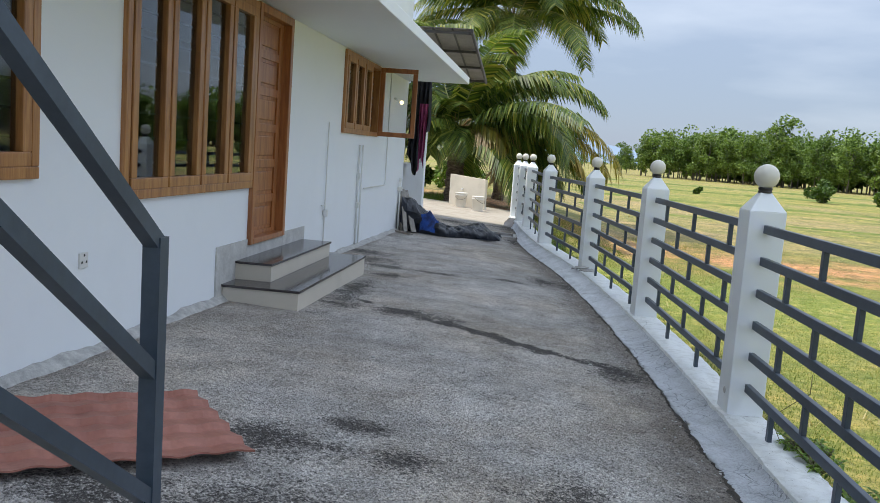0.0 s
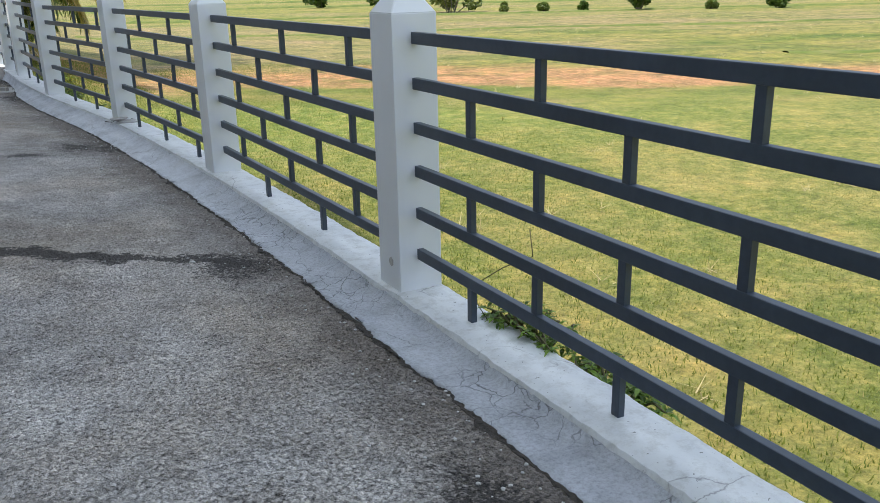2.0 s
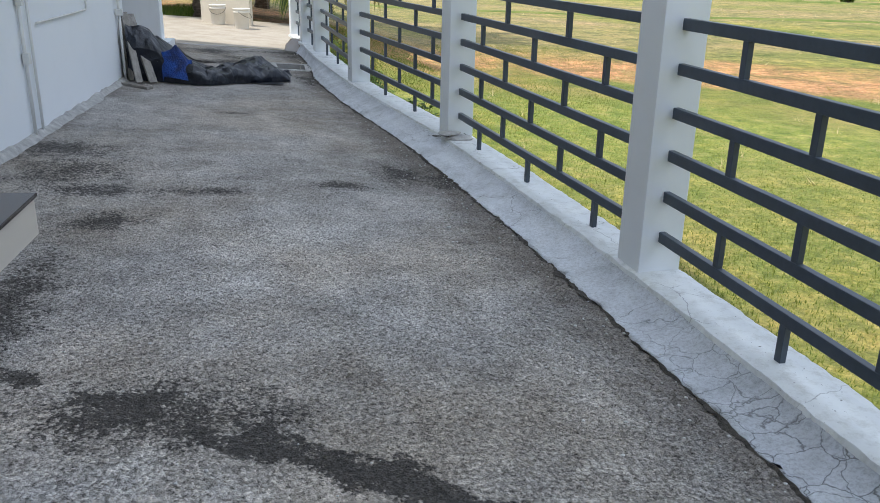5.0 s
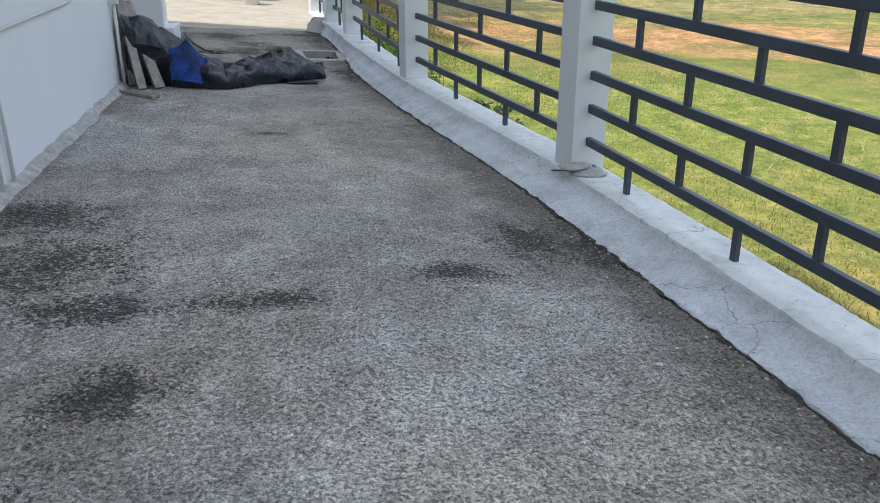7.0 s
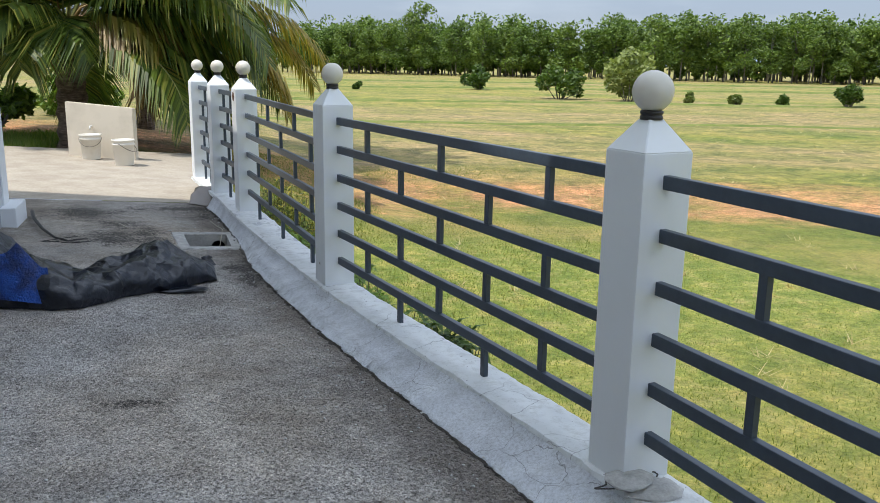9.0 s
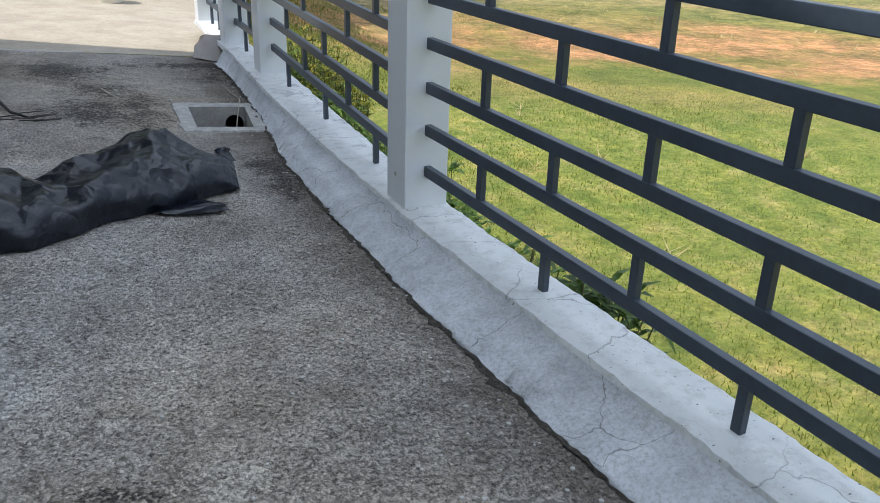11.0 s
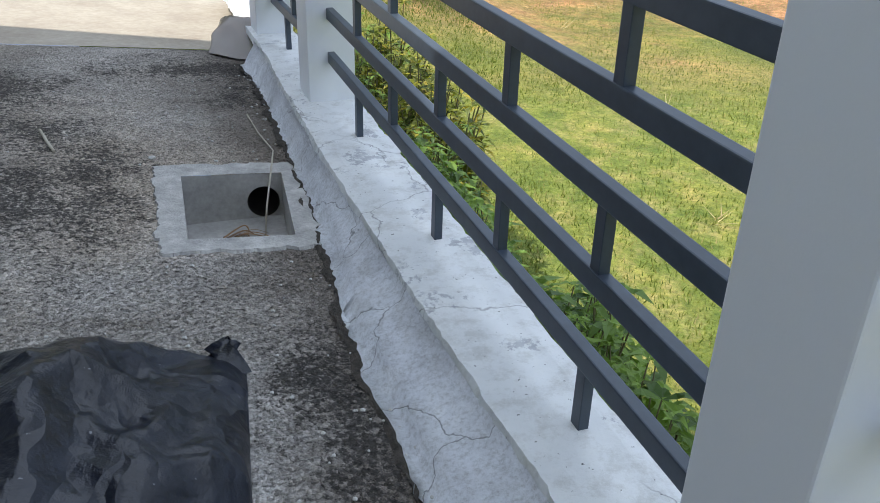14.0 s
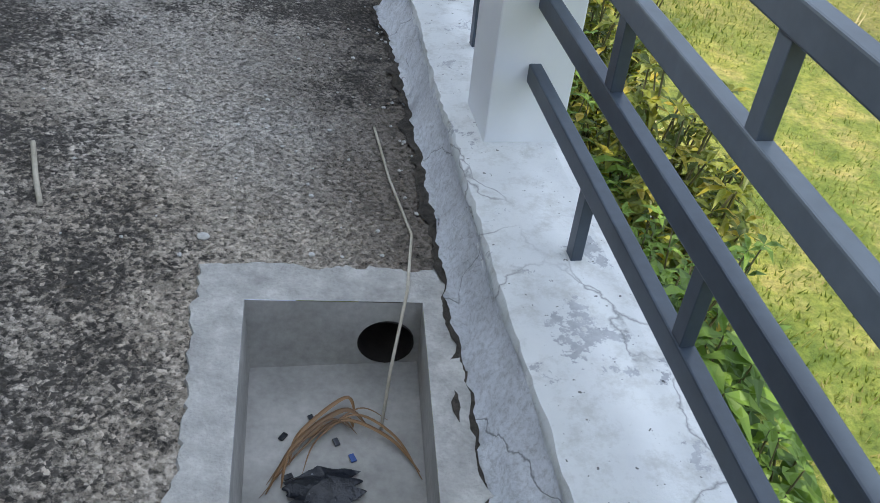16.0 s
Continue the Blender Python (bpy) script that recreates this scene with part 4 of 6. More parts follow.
def panel_door():
    y0, y1, z0, z1 = DOOR
    d = thing("door_1", P(WALL_X, y0, z0), "closed varnished teak panel door in a teak frame", "door", kind="structure")
    def dp(n, bm, m, lab="", parent=None):
        ob = part(n, bm, m, parent or d, lab, False, True)
        return ob
    f = 0.065
    dp("door_frame", boxes((P(WALL_X - 0.1, y0, z0), P(WALL_X + 0.035, y0 + f, z1)), (P(WALL_X - 0.1, y1 - f, z0), P(WALL_X + 0.035, y1, z1)), (P(WALL_X - 0.1, y0 + f, z1 - f), P(WALL_X + 0.035, y1 - f, z1)), (P(WALL_X - 0.1, y0 + f, z0), P(WALL_X + 0.035, y1 - f, z0 + 0.045)), bevel=0.006), M_DOORW)
    leaf = dp("door_leaf", boxes((P(WALL_X - 0.085, y0 + f, z0 + 0.045), P(WALL_X - 0.055, y1 - f, z1 - f))), M_DOORW)
    a, b, c, e = y0 + f, y1 - f, z0 + 0.045, z1 - f
    st = 0.085
    heights = spread(c, e, 6)
    bars_ = [(P(WALL_X - 0.055, a, c), P(WALL_X - 0.038, a + st, e)), (P(WALL_X - 0.055, b - st, c), P(WALL_X - 0.038, b, e))]
    for h in heights:
        bars_.append((P(WALL_X - 0.055, a + st, max(c, h - 0.035)), P(WALL_X - 0.040, b - st, min(e, h + 0.035))))
    dp("stile_and_rail", boxes(*bars_, bevel=0.005), M_DOORW, parent=leaf)
    for h0, h1 in zip(heights, heights[1:]):
        dp("raised_panel", boxes((P(WALL_X - 0.056, a + st + 0.03, h0 + 0.065), P(WALL_X - 0.044, b - st - 0.03, h1 - 0.065)), bevel=0.01), M_DOORW, parent=leaf)
    bm = bmesh.new()
    tube(bm, [P(WALL_X - 0.04, a + 0.04, 1.28), P(WALL_X - 0.0, a + 0.04, 1.28), P(WALL_X - 0.0, a + 0.04, 1.40), P(WALL_X - 0.04, a + 0.04, 1.40)], 0.006)
    dp("door_handle", bm, M_BLACK, "dark pull handle", parent=leaf)


panel_door()

# entrance steps
steps = thing("entrance_steps", P(-1.69, 6.9, 0), "two cream steps topped with polished dark granite", "steps")
ST = (-1.70, 5.80, 8.02, 0.195)
S2 = (-1.995, 6.06, 7.78, 0.335)


def spart(n, bm, m, lab=""):
    ob = part(n, bm, m, steps, lab, False, True)


spart("lower_riser", boxes((P(WALL_X, ST[1], -0.1), P(ST[0], ST[2], ST[3] - 0.018)), bevel=0.003), M_STEP, "cream tiled riser")
spart("lower_tread", boxes((P(WALL_X, ST[1] - 0.012, ST[3] - 0.018), P(ST[0] + 0.012, ST[2] + 0.012, ST[3])), bevel=0.004), M_GRANITE, "dark granite tread")
spart("upper_riser", boxes((P(WALL_X, S2[1], ST[3]), P(S2[0], S2[2], S2[3] - 0.018)), bevel=0.003), M_STEP, "cream tiled riser")
spart("upper_tread", boxes((P(WALL_X, S2[1] - 0.012, S2[3] - 0.018), P(S2[0] + 0.012, S2[2] + 0.012, S2[3])), bevel=0.004), M_GRANITE, "dark granite tread")
bm = boxes((P(WALL_X, 5.69, 0.04), P(WALL_X + 0.014, 6.30, 0.475)), (P(WALL_X, 7.18, 0.1), P(WALL_X + 0.014, 7.86, 0.455)), (P(WALL_X, 6.3, 0.33), P(WALL_X + 0.012, 7.18, 0.43)), bevel=0.003)
hpart("dado", bm, M_CEMENT, "unpainted cement dado round the doorway")


# ---- stair balustrade ----
bal = thing("stair_balustrade", P(-0.77, 1.6, F(-0.77, 1.6)), "grey enamelled steel stair railing of square tube", "stair railing")


def bpart(n, bm, m=None):
    ob = part(n, bm, m or M_RAIL, bal, world_coords=True)


RX, RY = -0.77, 1.60
RISE = 0.72
bpart("post", bar(bmesh.new(), P(RX, RY, F(RX, RY) - 0.01), P(RX, RY, 1.065), 0.042, 0.042))
for z in (1.05, 0.78, 0.51):
    bpart("rail", bar(bmesh.new(), P(RX, RY + 0.0, z), P(RX, RY - 3.0, z + 3.0 * RISE), 0.035, 0.035))

# ---- roof sheets lying on the drive ----
M_TILE = speckled("terracotta_sheet", [(0.3, (0.30, 0.115, 0.085)), (0.7, (0.40, 0.17, 0.125))], 4.0, 0.6, strength=0.2)


def tile_sheet(m, nx, ny, w, h, label):
    bm = bmesh.new()
    t = 0.0
    cols, rows_ = nx * 6, ny * 5
    g = []
    for j in range(rows_ + 1):
        row = []
        for i in range(cols + 1):
            u, v = i / cols, j / rows_
            fu, fv = (u * nx) % 1.0, (v * ny) % 1.0
            z = 0.010 * math.sin(fu * math.pi) ** 2 + 0.030 * (1 - fv) + 0.012
            x_ = (u - 0.5) * w + (rough(u * 3, v * 3, 2, 0.3, 0.012) if i in (0, cols) else 0)
            y_ = (v - 0.5) * h + (rough(u * 3, v * 3, 8, 0.3, 0.012) if j in (0, rows_) else 0)
            row.append(bm.verts.new((x_, y_, z)))
        g.append(row)
    for a, b in zip(g, g[1:]):
        for i in range(cols):
            bm.faces.new((a[i], a[i + 1], b[i + 1], b[i]))
    ext = bmesh.ops.extrude_face_region(bm, geom=list(bm.faces))
    for v in ext["geom"]:
        if isinstance(v, bmesh.types.BMVert):
            v.co.z -= 0.008
    bmesh.ops.recalc_face_normals(bm, faces=bm.faces)
    ob = part("roof_sheet", bm, M_TILE)
    ob.matrix_world = m
    tagged(ob, label, "roofing sheet", "roof sheets on the drive")


tile_sheet(Matrix.Translation(P(-1.64, 2.99, F(-1.64, 2.99))) @ Matrix.Rotation(radians(38), 4, 'Z') @ Matrix.Rotation(radians(2.5), 4, 'Y'), 7, 5, 1.06, 0.90, "terracotta red tile-profile roofing sheet lying flat")

# ---- pipes and fittings on the wall ----
pipes = thing("wall_pipes", P(WALL_X, 9.5, 0.2), "white plastic water pipes clipped to the wall", "pipes")


def ppart(n, bm, m=None, lab=""):
    ob = part(n, bm, m or M_PVC, pipes, lab, world_coords=True)


xw = WALL_X + 0.02
ppart("pipe", tube(bmesh.new(), [P(xw, 8.55, 0.08), P(xw, 8.55, 1.48)], 0.008))
ppart("pipe", tube(bmesh.new(), [P(xw, 8.40, 0.62), P(xw, 8.58, 0.62)], 0.008))
ppart("pipe", tube(bmesh.new(), [P(xw, 10.05, 0.03), P(xw, 10.05, 1.27)], 0.013))
ppart("pipe", tube(bmesh.new(), [P(xw, 10.22, 0.03), P(xw, 10.22, 1.27)], 0.011))
ppart("pipe", tube(bmesh.new(), [P(xw, 10.38, 0.73), P(xw, 11.76, 0.73), P(xw, 11.78, 0.75), P(xw, 11.78, 2.3)], 0.009))
for y, z in ((10.02, 0.5), (10.02, 0.86), (8.53, 0.5)):
    ppart("valve", boxes((P(xw - 0.01, y, z), P(xw + 0.03, y + 0.05, z + 0.07)), bevel=0.004))
soc = part("power_socket", boxes((P(WALL_X, 3.91, 0.555), P(WALL_X + 0.010, 3.99, 0.635)), bevel=0.004), M_PVC)
tagged(soc, "small white square power socket on the wall", "socket")
sp = part("socket_holes", boxes((P(WALL_X + 0.009, 3.945, 0.615), P(WALL_X + 0.0115, 3.957, 0.627)), (P(WALL_X + 0.009, 3.925, 0.580), P(WALL_X + 0.0115, 3.937, 0.592)), (P(WALL_X + 0.009, 3.965, 0.580), P(WALL_X + 0.0115, 3.977, 0.592))), M_BLACK, soc)

lamp = thing("wall_lamp", P(WALL_X, 12.2, 1.95), "small lit bulb in a white holder on the wall", "lamp")
M_BULB, tb, bb = mat("lit_bulb", 0.4)
bb.inputs["Base Color"].default_value = (0.9, 0.8, 0.5, 1)
bb.inputs["Emission Color"].default_value = (1.0, 0.78, 0.35, 1)
bb.inputs["Emission Strength"].default_value = 2.5
ob = part("holder", tube(bmesh.new(), [P(WALL_X, 12.2, 1.98), P(WALL_X + 0.09, 12.2, 1.93)], 0.022), M_PVC, lamp, world_coords=True)
bm = bmesh.new()
bmesh.ops.create_uvsphere(bm, u_segments=16, v_segments=10, radius=0.032)
bmesh.ops.translate(bm, verts=bm.verts, vec=P(WALL_X + 0.11, 12.2, 1.92))
ob = part("bulb", bm, M_BULB, lamp, "glowing warm bulb", True, True)

# ---- drain ----
def drain():
    zt = F(-0.68, 15.1)
    d = thing("drain_pit", P(-0.68, 15.1, zt - 0.3), "open square cement drain pit with a pipe outlet", "drain", kind="structure")
    def dp(n, bm, m, lab=""):
        ob = part(n, bm, m, d, lab, world_coords=True)
    x0, x1, y0, y1 = DX0, DX1, DY0, DY1
    # ragged cement rim
    bm = bmesh.new()
    n = 44
    inner, outer = [], []
    cor = DRAIN
    for s_ in range(4):
        a, b = cor[s_], cor[(s_ + 1) % 4]
        for k in range(n):
            x, y = a[0] + (b[0] - a[0]) * k / n, a[1] + (b[1] - a[1]) * k / n
            inner.append((x, y))
            cx, cy = (x0 + x1) / 2, (y0 + y1) / 2
            gx, gy = (0.105 if x < cx else 0.075), (0.115 if y > cy else 0.085)
            ox = cx + (x - cx) * (1 + gx / ((x1 - x0) / 2))
            oy = cy + (y - cy) * (1 + gy / ((y1 - y0) / 2))
            outer.append((ox + rough(ox, oy, 4, 0.07, 0.022) + rough(ox, oy, 6, 0.014, 0.012), oy + rough(ox, oy, 14, 0.07, 0.022) + rough(ox, oy, 16, 0.014, 0.012)))
    top_in = [bm.verts.new(P(x, y, F(x, y) + 0.008)) for x, y in inner]
    top_out = [bm.verts.new(P(x, y, F(x, y) + 0.008)) for x, y in outer]
    low_out = [bm.verts.new(P(x + (x + 0.675) * 0.03, y + (y - 15.15) * 0.03, F(x, y) - 0.012)) for x, y in outer]
    k = len(inner)
    for i in range(k):
        j = (i + 1) % k
        bm.faces.new((top_in[i], top_out[i], top_out[j], top_in[j]))
        bm.faces.new((top_out[i], low_out[i], low_out[j], top_out[j]))
    bmesh.ops.recalc_face_normals(bm, faces=bm.faces)
    dp("rim", bm, M_RIM, "pale ragged cement rim")
    zb = zt - 0.18
    bm = bmesh.new()
    c0, c1, c2, c3 = DRAIN

    def quad(*c):
        bm.faces.new([bm.verts.new(P(*p)) for p in c])

    def top(c):
        return (c[0], c[1], F(*c) + 0.006)

    quad((*c0, zb), (*c1, zb), (*c2, zb), (*c3, zb))
    for a, b in ((c3, c0), (c0, c1), (c1, c2)):
        quad((*a, zb), (*b, zb), top(b), top(a))
    # back wall with a round outlet, laid out along its length
    wid = math.dist(c3, c2)
    ux, uy = (c2[0] - c3[0]) / wid, (c2[1] - c3[1]) / wid

    def on_back(u, z):
        return P(c3[0] + ux * u, c3[1] + uy * u, z)

    cu, cz, r = wid - 0.072, zb + 0.064, 0.060
    zl, zr = top(c3)[2], top(c2)[2]
    grid_u = [0.0, cu - r - 0.004, cu + r + 0.004, wid]
    def z_top(u):
        return zl + (zr - zl) * u / wid
    for u0, u1 in ((grid_u[0], grid_u[1]), (grid_u[2], grid_u[3])):
        bm.faces.new([bm.verts.new(on_back(u, z)) for u, z in ((u0, zb), (u1, zb), (u1, z_top(u1)), (u0, z_top(u0)))])
    m_ = 32
    ring, frame_ = [], []
    for i in range(m_):
        a = i * math.tau / m_ + math.pi / 4
        ca, sa = math.cos(a), math.sin(a)
        ring.append(bm.verts.new(on_back(cu + r * ca, cz + r * sa)))
        k = (r + 0.004) / max(abs(ca), abs(sa))
        u, z = cu + k * ca, cz + k * sa
        if sa > 0.7071 - 1e-6:
            z = z_top(u)
        elif sa < -0.7071 + 1e-6:
            z = zb
        frame_.append(bm.verts.new(on_back(u, z)))
    for i in range(m_):
        j = (i + 1) % m_
        bm.faces.new((ring[i], frame_[i], frame_[j], ring[j]))
    # strips beside the ring
    for u in (grid_u[1], grid_u[2]):
        d_ = 0.004 if u == grid_u[1] else -0.004
        for za, zb_ in ((zb, cz - r), (cz + r, z_top(u))):
            bm.faces.new([bm.verts.new(on_back(q, z)) for q, z in ((u, za), (u + d_, za), (u + d_, zb_), (u, zb_))])
    cx, y1 = (c3[0] + ux * cu), (c3[1] + uy * cu)
    bmesh.ops.recalc_face_normals(bm, faces=bm.faces)
    dp("pit", bm, M_PIT, "damp grey cement pit")
    bm = tube(bmesh.new(), [P(cx, y1 - 0.004, cz), P(cx, y1 + 0.5, cz)], r * S, 24, cap=False)
    bm.faces.new([v for v in bm.verts][-24:])
    dp("outlet_pipe", bm, M_BLACK, "dark pipe outlet")


drain()


# ---- tarpaulin heap and planks ----
def tarp_material():
    m, t, b = mat("black_tarpaulin", 0.31)
    b.inputs["Specular IOR Level"].default_value = 0.5
    v = coords(t)
    c = ramp(t, noise_tex(t, v, 5.0, 6.0), [(0.35, (0.004, 0.006, 0.011)), (0.65, (0.011, 0.015, 0.026))])
    flecks = ramp(t, noise_tex(t, v, 55.0, 2.0), [(0.72, (0, 0, 0)), (0.76, (1, 1, 1))])
    t.links.new(mix(t, flecks, c, (0.16, 0.17, 0.19)), b.inputs["Base Color"])
    vor = node(t, "ShaderNodeTexVoronoi", Scale=3.6)
    vor.feature = 'DISTANCE_TO_EDGE'
    warp = t.nodes.new("ShaderNodeVectorMath")
    warp.operation = 'MULTIPLY_ADD'
    nn = node(t, "ShaderNodeTexNoise", Scale=3.0, Detail=3.0)
    t.links.new(v, nn.inputs["Vector"])
    t.links.new(nn.outputs["Color"], warp.inputs[0])
    warp.inputs[1].default_value = (0.35, 0.35, 0.35)
    t.links.new(v, warp.inputs[2])
    t.links.new(warp.outputs[0], vor.inputs["Vector"])
    crease = ramp(t, vor.outputs["Distance"], [(0.0, (1, 1, 1)), (0.35, (0, 0, 0))])
    bump(t, b, mix(t, 0.5, crease, noise_tex(t, v, 14.0, 5.0), "ADD"), 0.75, 0.03)
    return m


M_TARP = tarp_material()
M_BLUE = speckled("blue_tarpaulin", [(0.35, (0.006, 0.025, 0.13)), (0.6, (0.016, 0.095, 0.46))], 7.0, 0.3, strength=0.7, dist=0.03)
M_PLANK = wood_material("weathered_plank", (0.16, 0.14, 0.12), (0.27, 0.25, 0.22), (0.36, 0.33, 0.30))


def ridged(p, size):
    return 1.0 - abs(noise.noise(p / size)) * 2.2


def tarp(name, spine, widths, heights, mat_, label, seed, nu=170, nv=90, crumple=0.07):
    cen = catmull(spine, 16)
    bm = bmesh.new()
    rows_ = []
    n = len(cen) - 1
    for i in range(nu + 1):
        f = i / nu * n
        k = min(int(f), n - 1)
        c = cen[k].lerp(cen[k + 1], f - k)
        t = (cen[min(k + 2, n)] - cen[max(k - 1, 0)])
        t.z = 0
        t.normalize()
        side = Vector((-t.y, t.x, 0))
        u = i / nu
        wv = float(np.interp(u, *widths))
        hv = float(np.interp(u, *heights))
        row = []
        for j in range(nv + 1):
            v = j / nv * 2 - 1
            edge = 1 - abs(v) ** 2.6
            wob = 1 + 0.14 * noise.noise(Vector((u * 5, v * 0.6, seed)))
            p = c + side * v * wv * wob + t * 0.035 * noise.noise(Vector((v * 2.5, u * 3, seed + 5)))
            q = Vector((p.x, p.y, seed))
            q2 = Vector((p.x * 0.8 + p.y * 0.6, p.y * 0.5 - p.x * 0.4, seed + 3))
            z = hv * edge * (0.7 + 0.5 * noise.noise(q / 0.28)) + crumple * (ridged(q2, 0.40) * 1.0 + ridged(q, 0.19) * 0.42 + ridged(q2, 0.09) * 0.10) * (0.10 + edge)
            z += c.z * (0.25 + 0.75 * edge)
            floor_ = F(p.x, p.y)
            ends = min(1, u * 12 + 0.3, 0.02 + (1 - u) * 26)
            z = max(0.006 + 0.006 * (1 + noise.noise(q / 0.1)), z * ends)
            row.append(bm.verts.new(P(p.x, p.y, floor_ + z)))
        rows_.append(row)
    for a, b in zip(rows_, rows_[1:]):
        for j in range(nv):
            bm.faces.new((a[j], a[j + 1], b[j + 1], b[j]))
    bmesh.ops.recalc_face_normals(bm, faces=bm.faces)
    ob = part(name, bm, mat_, None, "", True)
    return tagged(ob, label, "tarpaulin") if label else ob


def facets(p, size):
    """Sharp-edged crumples: cones that meet in creases."""
    return noise.voronoi(p / size)[0][0] * 1.4 - 0.6


def heap(name, front, back, tops, m, label, seed, nu=300, nv=130):
    """A slack sheet thrown in a long pile between a front and a back line; tops are the ridge heights along it."""
    fr, bk = (catmull([(x, y, 0) for x, y in c], 16) for c in (front, back))
    n = len(fr) - 1
    bm = bmesh.new()
    rows_ = []
    for i in range(nu + 1):
        u = i / nu
        k = min(int(u * n), n - 1)
        f = u * n - k
        a, b = fr[k].lerp(fr[k + 1], f), bk[k].lerp(bk[k + 1], f)
        h = float(np.interp(u, [q / (len(tops) - 1) for q in range(len(tops))], tops))
        end = min(1.0, ((1 - u) / 0.07) ** 0.5) if u < 1 else 0.0
        row = []
        for j in range(nv + 1):
            ang = math.pi * j / nv
            across = 0.5 - 0.5 * math.copysign(abs(math.cos(ang)) ** 0.75, math.cos(ang))
            up = abs(math.sin(ang)) ** 0.62
            p = a.lerp(b, across)
            hang = -0.045 * math.sin(2 * ang) if ang < math.pi / 2 else 0.0
            p = p + (a - b).normalized() * (-hang + 0.03 * noise.noise(Vector((u * 16, ang, seed))))
            q = Vector((p.x, p.y, seed + ang * 0.05))
            q = q + Vector((noise.noise(q * 5), noise.noise(q * 5 + Vector((7, 3, 1))), 0)) * 0.05
            z = h * up * (0.86 + 0.28 * noise.noise(q / 0.3))
            z += (0.115 * facets(q, 0.36) + 0.045 * facets(q + Vector((3, 5, 2)), 0.16) + 0.010 * facets(q * 1.0 + Vector((9, 1, 4)), 0.06)) * up * (0.35 + 0.65 * min(1, h / 0.15))
            z = max(0.005 + 0.004 * (1 + noise.noise(q / 0.08)), z * end)
            row.append(bm.verts.new(P(p.x, p.y, F(p.x, p.y) + z)))
        rows_.append(row)
    for a, b in zip(rows_, rows_[1:]):
        for j in range(nv):
            bm.faces.new((a[j], a[j + 1], b[j + 1], b[j]))
    bmesh.ops.recalc_face_normals(bm, faces=bm.faces)
    return tagged(part(name, bm, m, None, "", True), label, "tarpaulin")


tarp_ob = heap("tarpaulin", [(-2.22, 12.98), (-2.0, 13.02), (-1.72, 12.97), (-1.48, 12.95), (-1.25, 13.20), (-1.0, 13.40), (-0.82, 13.55), (-0.665, 13.68)],
               [(-2.24, 13.32), (-2.05, 13.50), (-1.80, 13.55), (-1.55, 13.58), (-1.32, 13.90), (-1.08, 14.10), (-0.85, 14.18), (-0.665, 14.14)],
               [0.66, 0.54, 0.25, 0.12, 0.20, 0.21, 0.13, 0.07], M_TARP, "crumpled black plastic tarpaulin heaped on the drive", 2.0)
bm = bmesh.new()
kx, ky = -0.72, 14.16
for q, (dx, dy, dz, w) in enumerate(((0.0, -0.04, 0.02, 0.06), (0.005, -0.02, 0.05, 0.024), (0.0, -0.01, 0.058, 0.034), (0.01, 0.0, 0.070, 0.024))):
    ring = [bm.verts.new(P(kx + dx + w * math.cos(c * math.tau / 10) * (1 + 0.4 * math.sin(c * 3 + q)), ky + dy + w * 0.5 * math.sin(c * math.tau / 10), F(kx, ky) + dz + 0.008 * math.sin(c * 2 + q))) for c in range(10)]
    if q:
        for c in range(10):
            bm.faces.new((low_ring[c], low_ring[(c + 1) % 10], ring[(c + 1) % 10], ring[c]))
    low_ring = ring
bm.faces.new(low_ring)
part("knot", bm, M_TARP, tarp_ob, "twisted tied corner", True)
blue = tarp("lining", [(-1.90, 13.00, 0.26), (-1.80, 12.98, 0.22), (-1.70, 12.97, 0.17), (-1.62, 12.99, 0.11)], ([0, 0.4, 0.7, 1], [0.01, 0.045, 0.04, 0.01]), ([0, 0.6, 1], [0.03, 0.06, 0.02]), M_BLUE, "", 9.0, 110, 60, 0.10)
blue.parent = tarp_ob
blue["label"] = "bright blue inner side"
flap = tarp("flap", [(-1.02, 13.46, 0.0), (-0.88, 13.42, 0.0), (-0.74, 13.40, 0.0)], ([0, 0.6, 1], [0.12, 0.10, 0.03]), ([0, 1], [0.01, 0.0]), M_TARP, "", 4.0, 24, 12, 0.008)
flap.parent = tarp_ob


def plank(a, b, w, h, label):
    ob = part("plank", bar(bmesh.new(), a, b, w, h), M_PLANK)
    bm = bmesh.new()
    bm.from_mesh(ob.data)
    bmesh.ops.bevel(bm, geom=list(bm.edges), offset=0.003, segments=1, affect='EDGES')
    bm.to_mesh(ob.data)
    bm.free()
    return tagged(ob, label, "plank", "planks at the house corner")


plank(P(-2.10, 12.84, F(-2.1, 12.8) + 0.01), P(-2.24, 13.12, 0.62), 0.07, 0.03, "grey weathered plank leaning on the wall")
plank(P(-1.98, 12.90, F(-2, 12.9) + 0.01), P(-2.20, 13.18, 0.60), 0.09, 0.03, "grey weathered plank leaning on the wall")
plank(P(-2.22, 12.72, F(-2.2, 12.7) + 0.016), P(-1.95, 12.50, F(-1.95, 12.5) + 0.016), 0.085, 0.028, "short grey plank end lying on the drive")
plank(P(-2.20, 12.98, F(-2.2, 13) + 0.01), P(-2.26, 13.10, 0.56), 0.05, 0.05, "pale wooden batten leaning on the wall")
drain_pipe = thing("standpipe", P(-2.25, 13.0, 0.0), "white plastic standpipe with tap at the corner", "pipe")
part("riser", tube(bmesh.new(), [P(-2.255, 12.98, F(-2.25, 13)), P(-2.255, 12.98, 0.74)], 0.014), M_PVC, drain_pipe, world_coords=True)
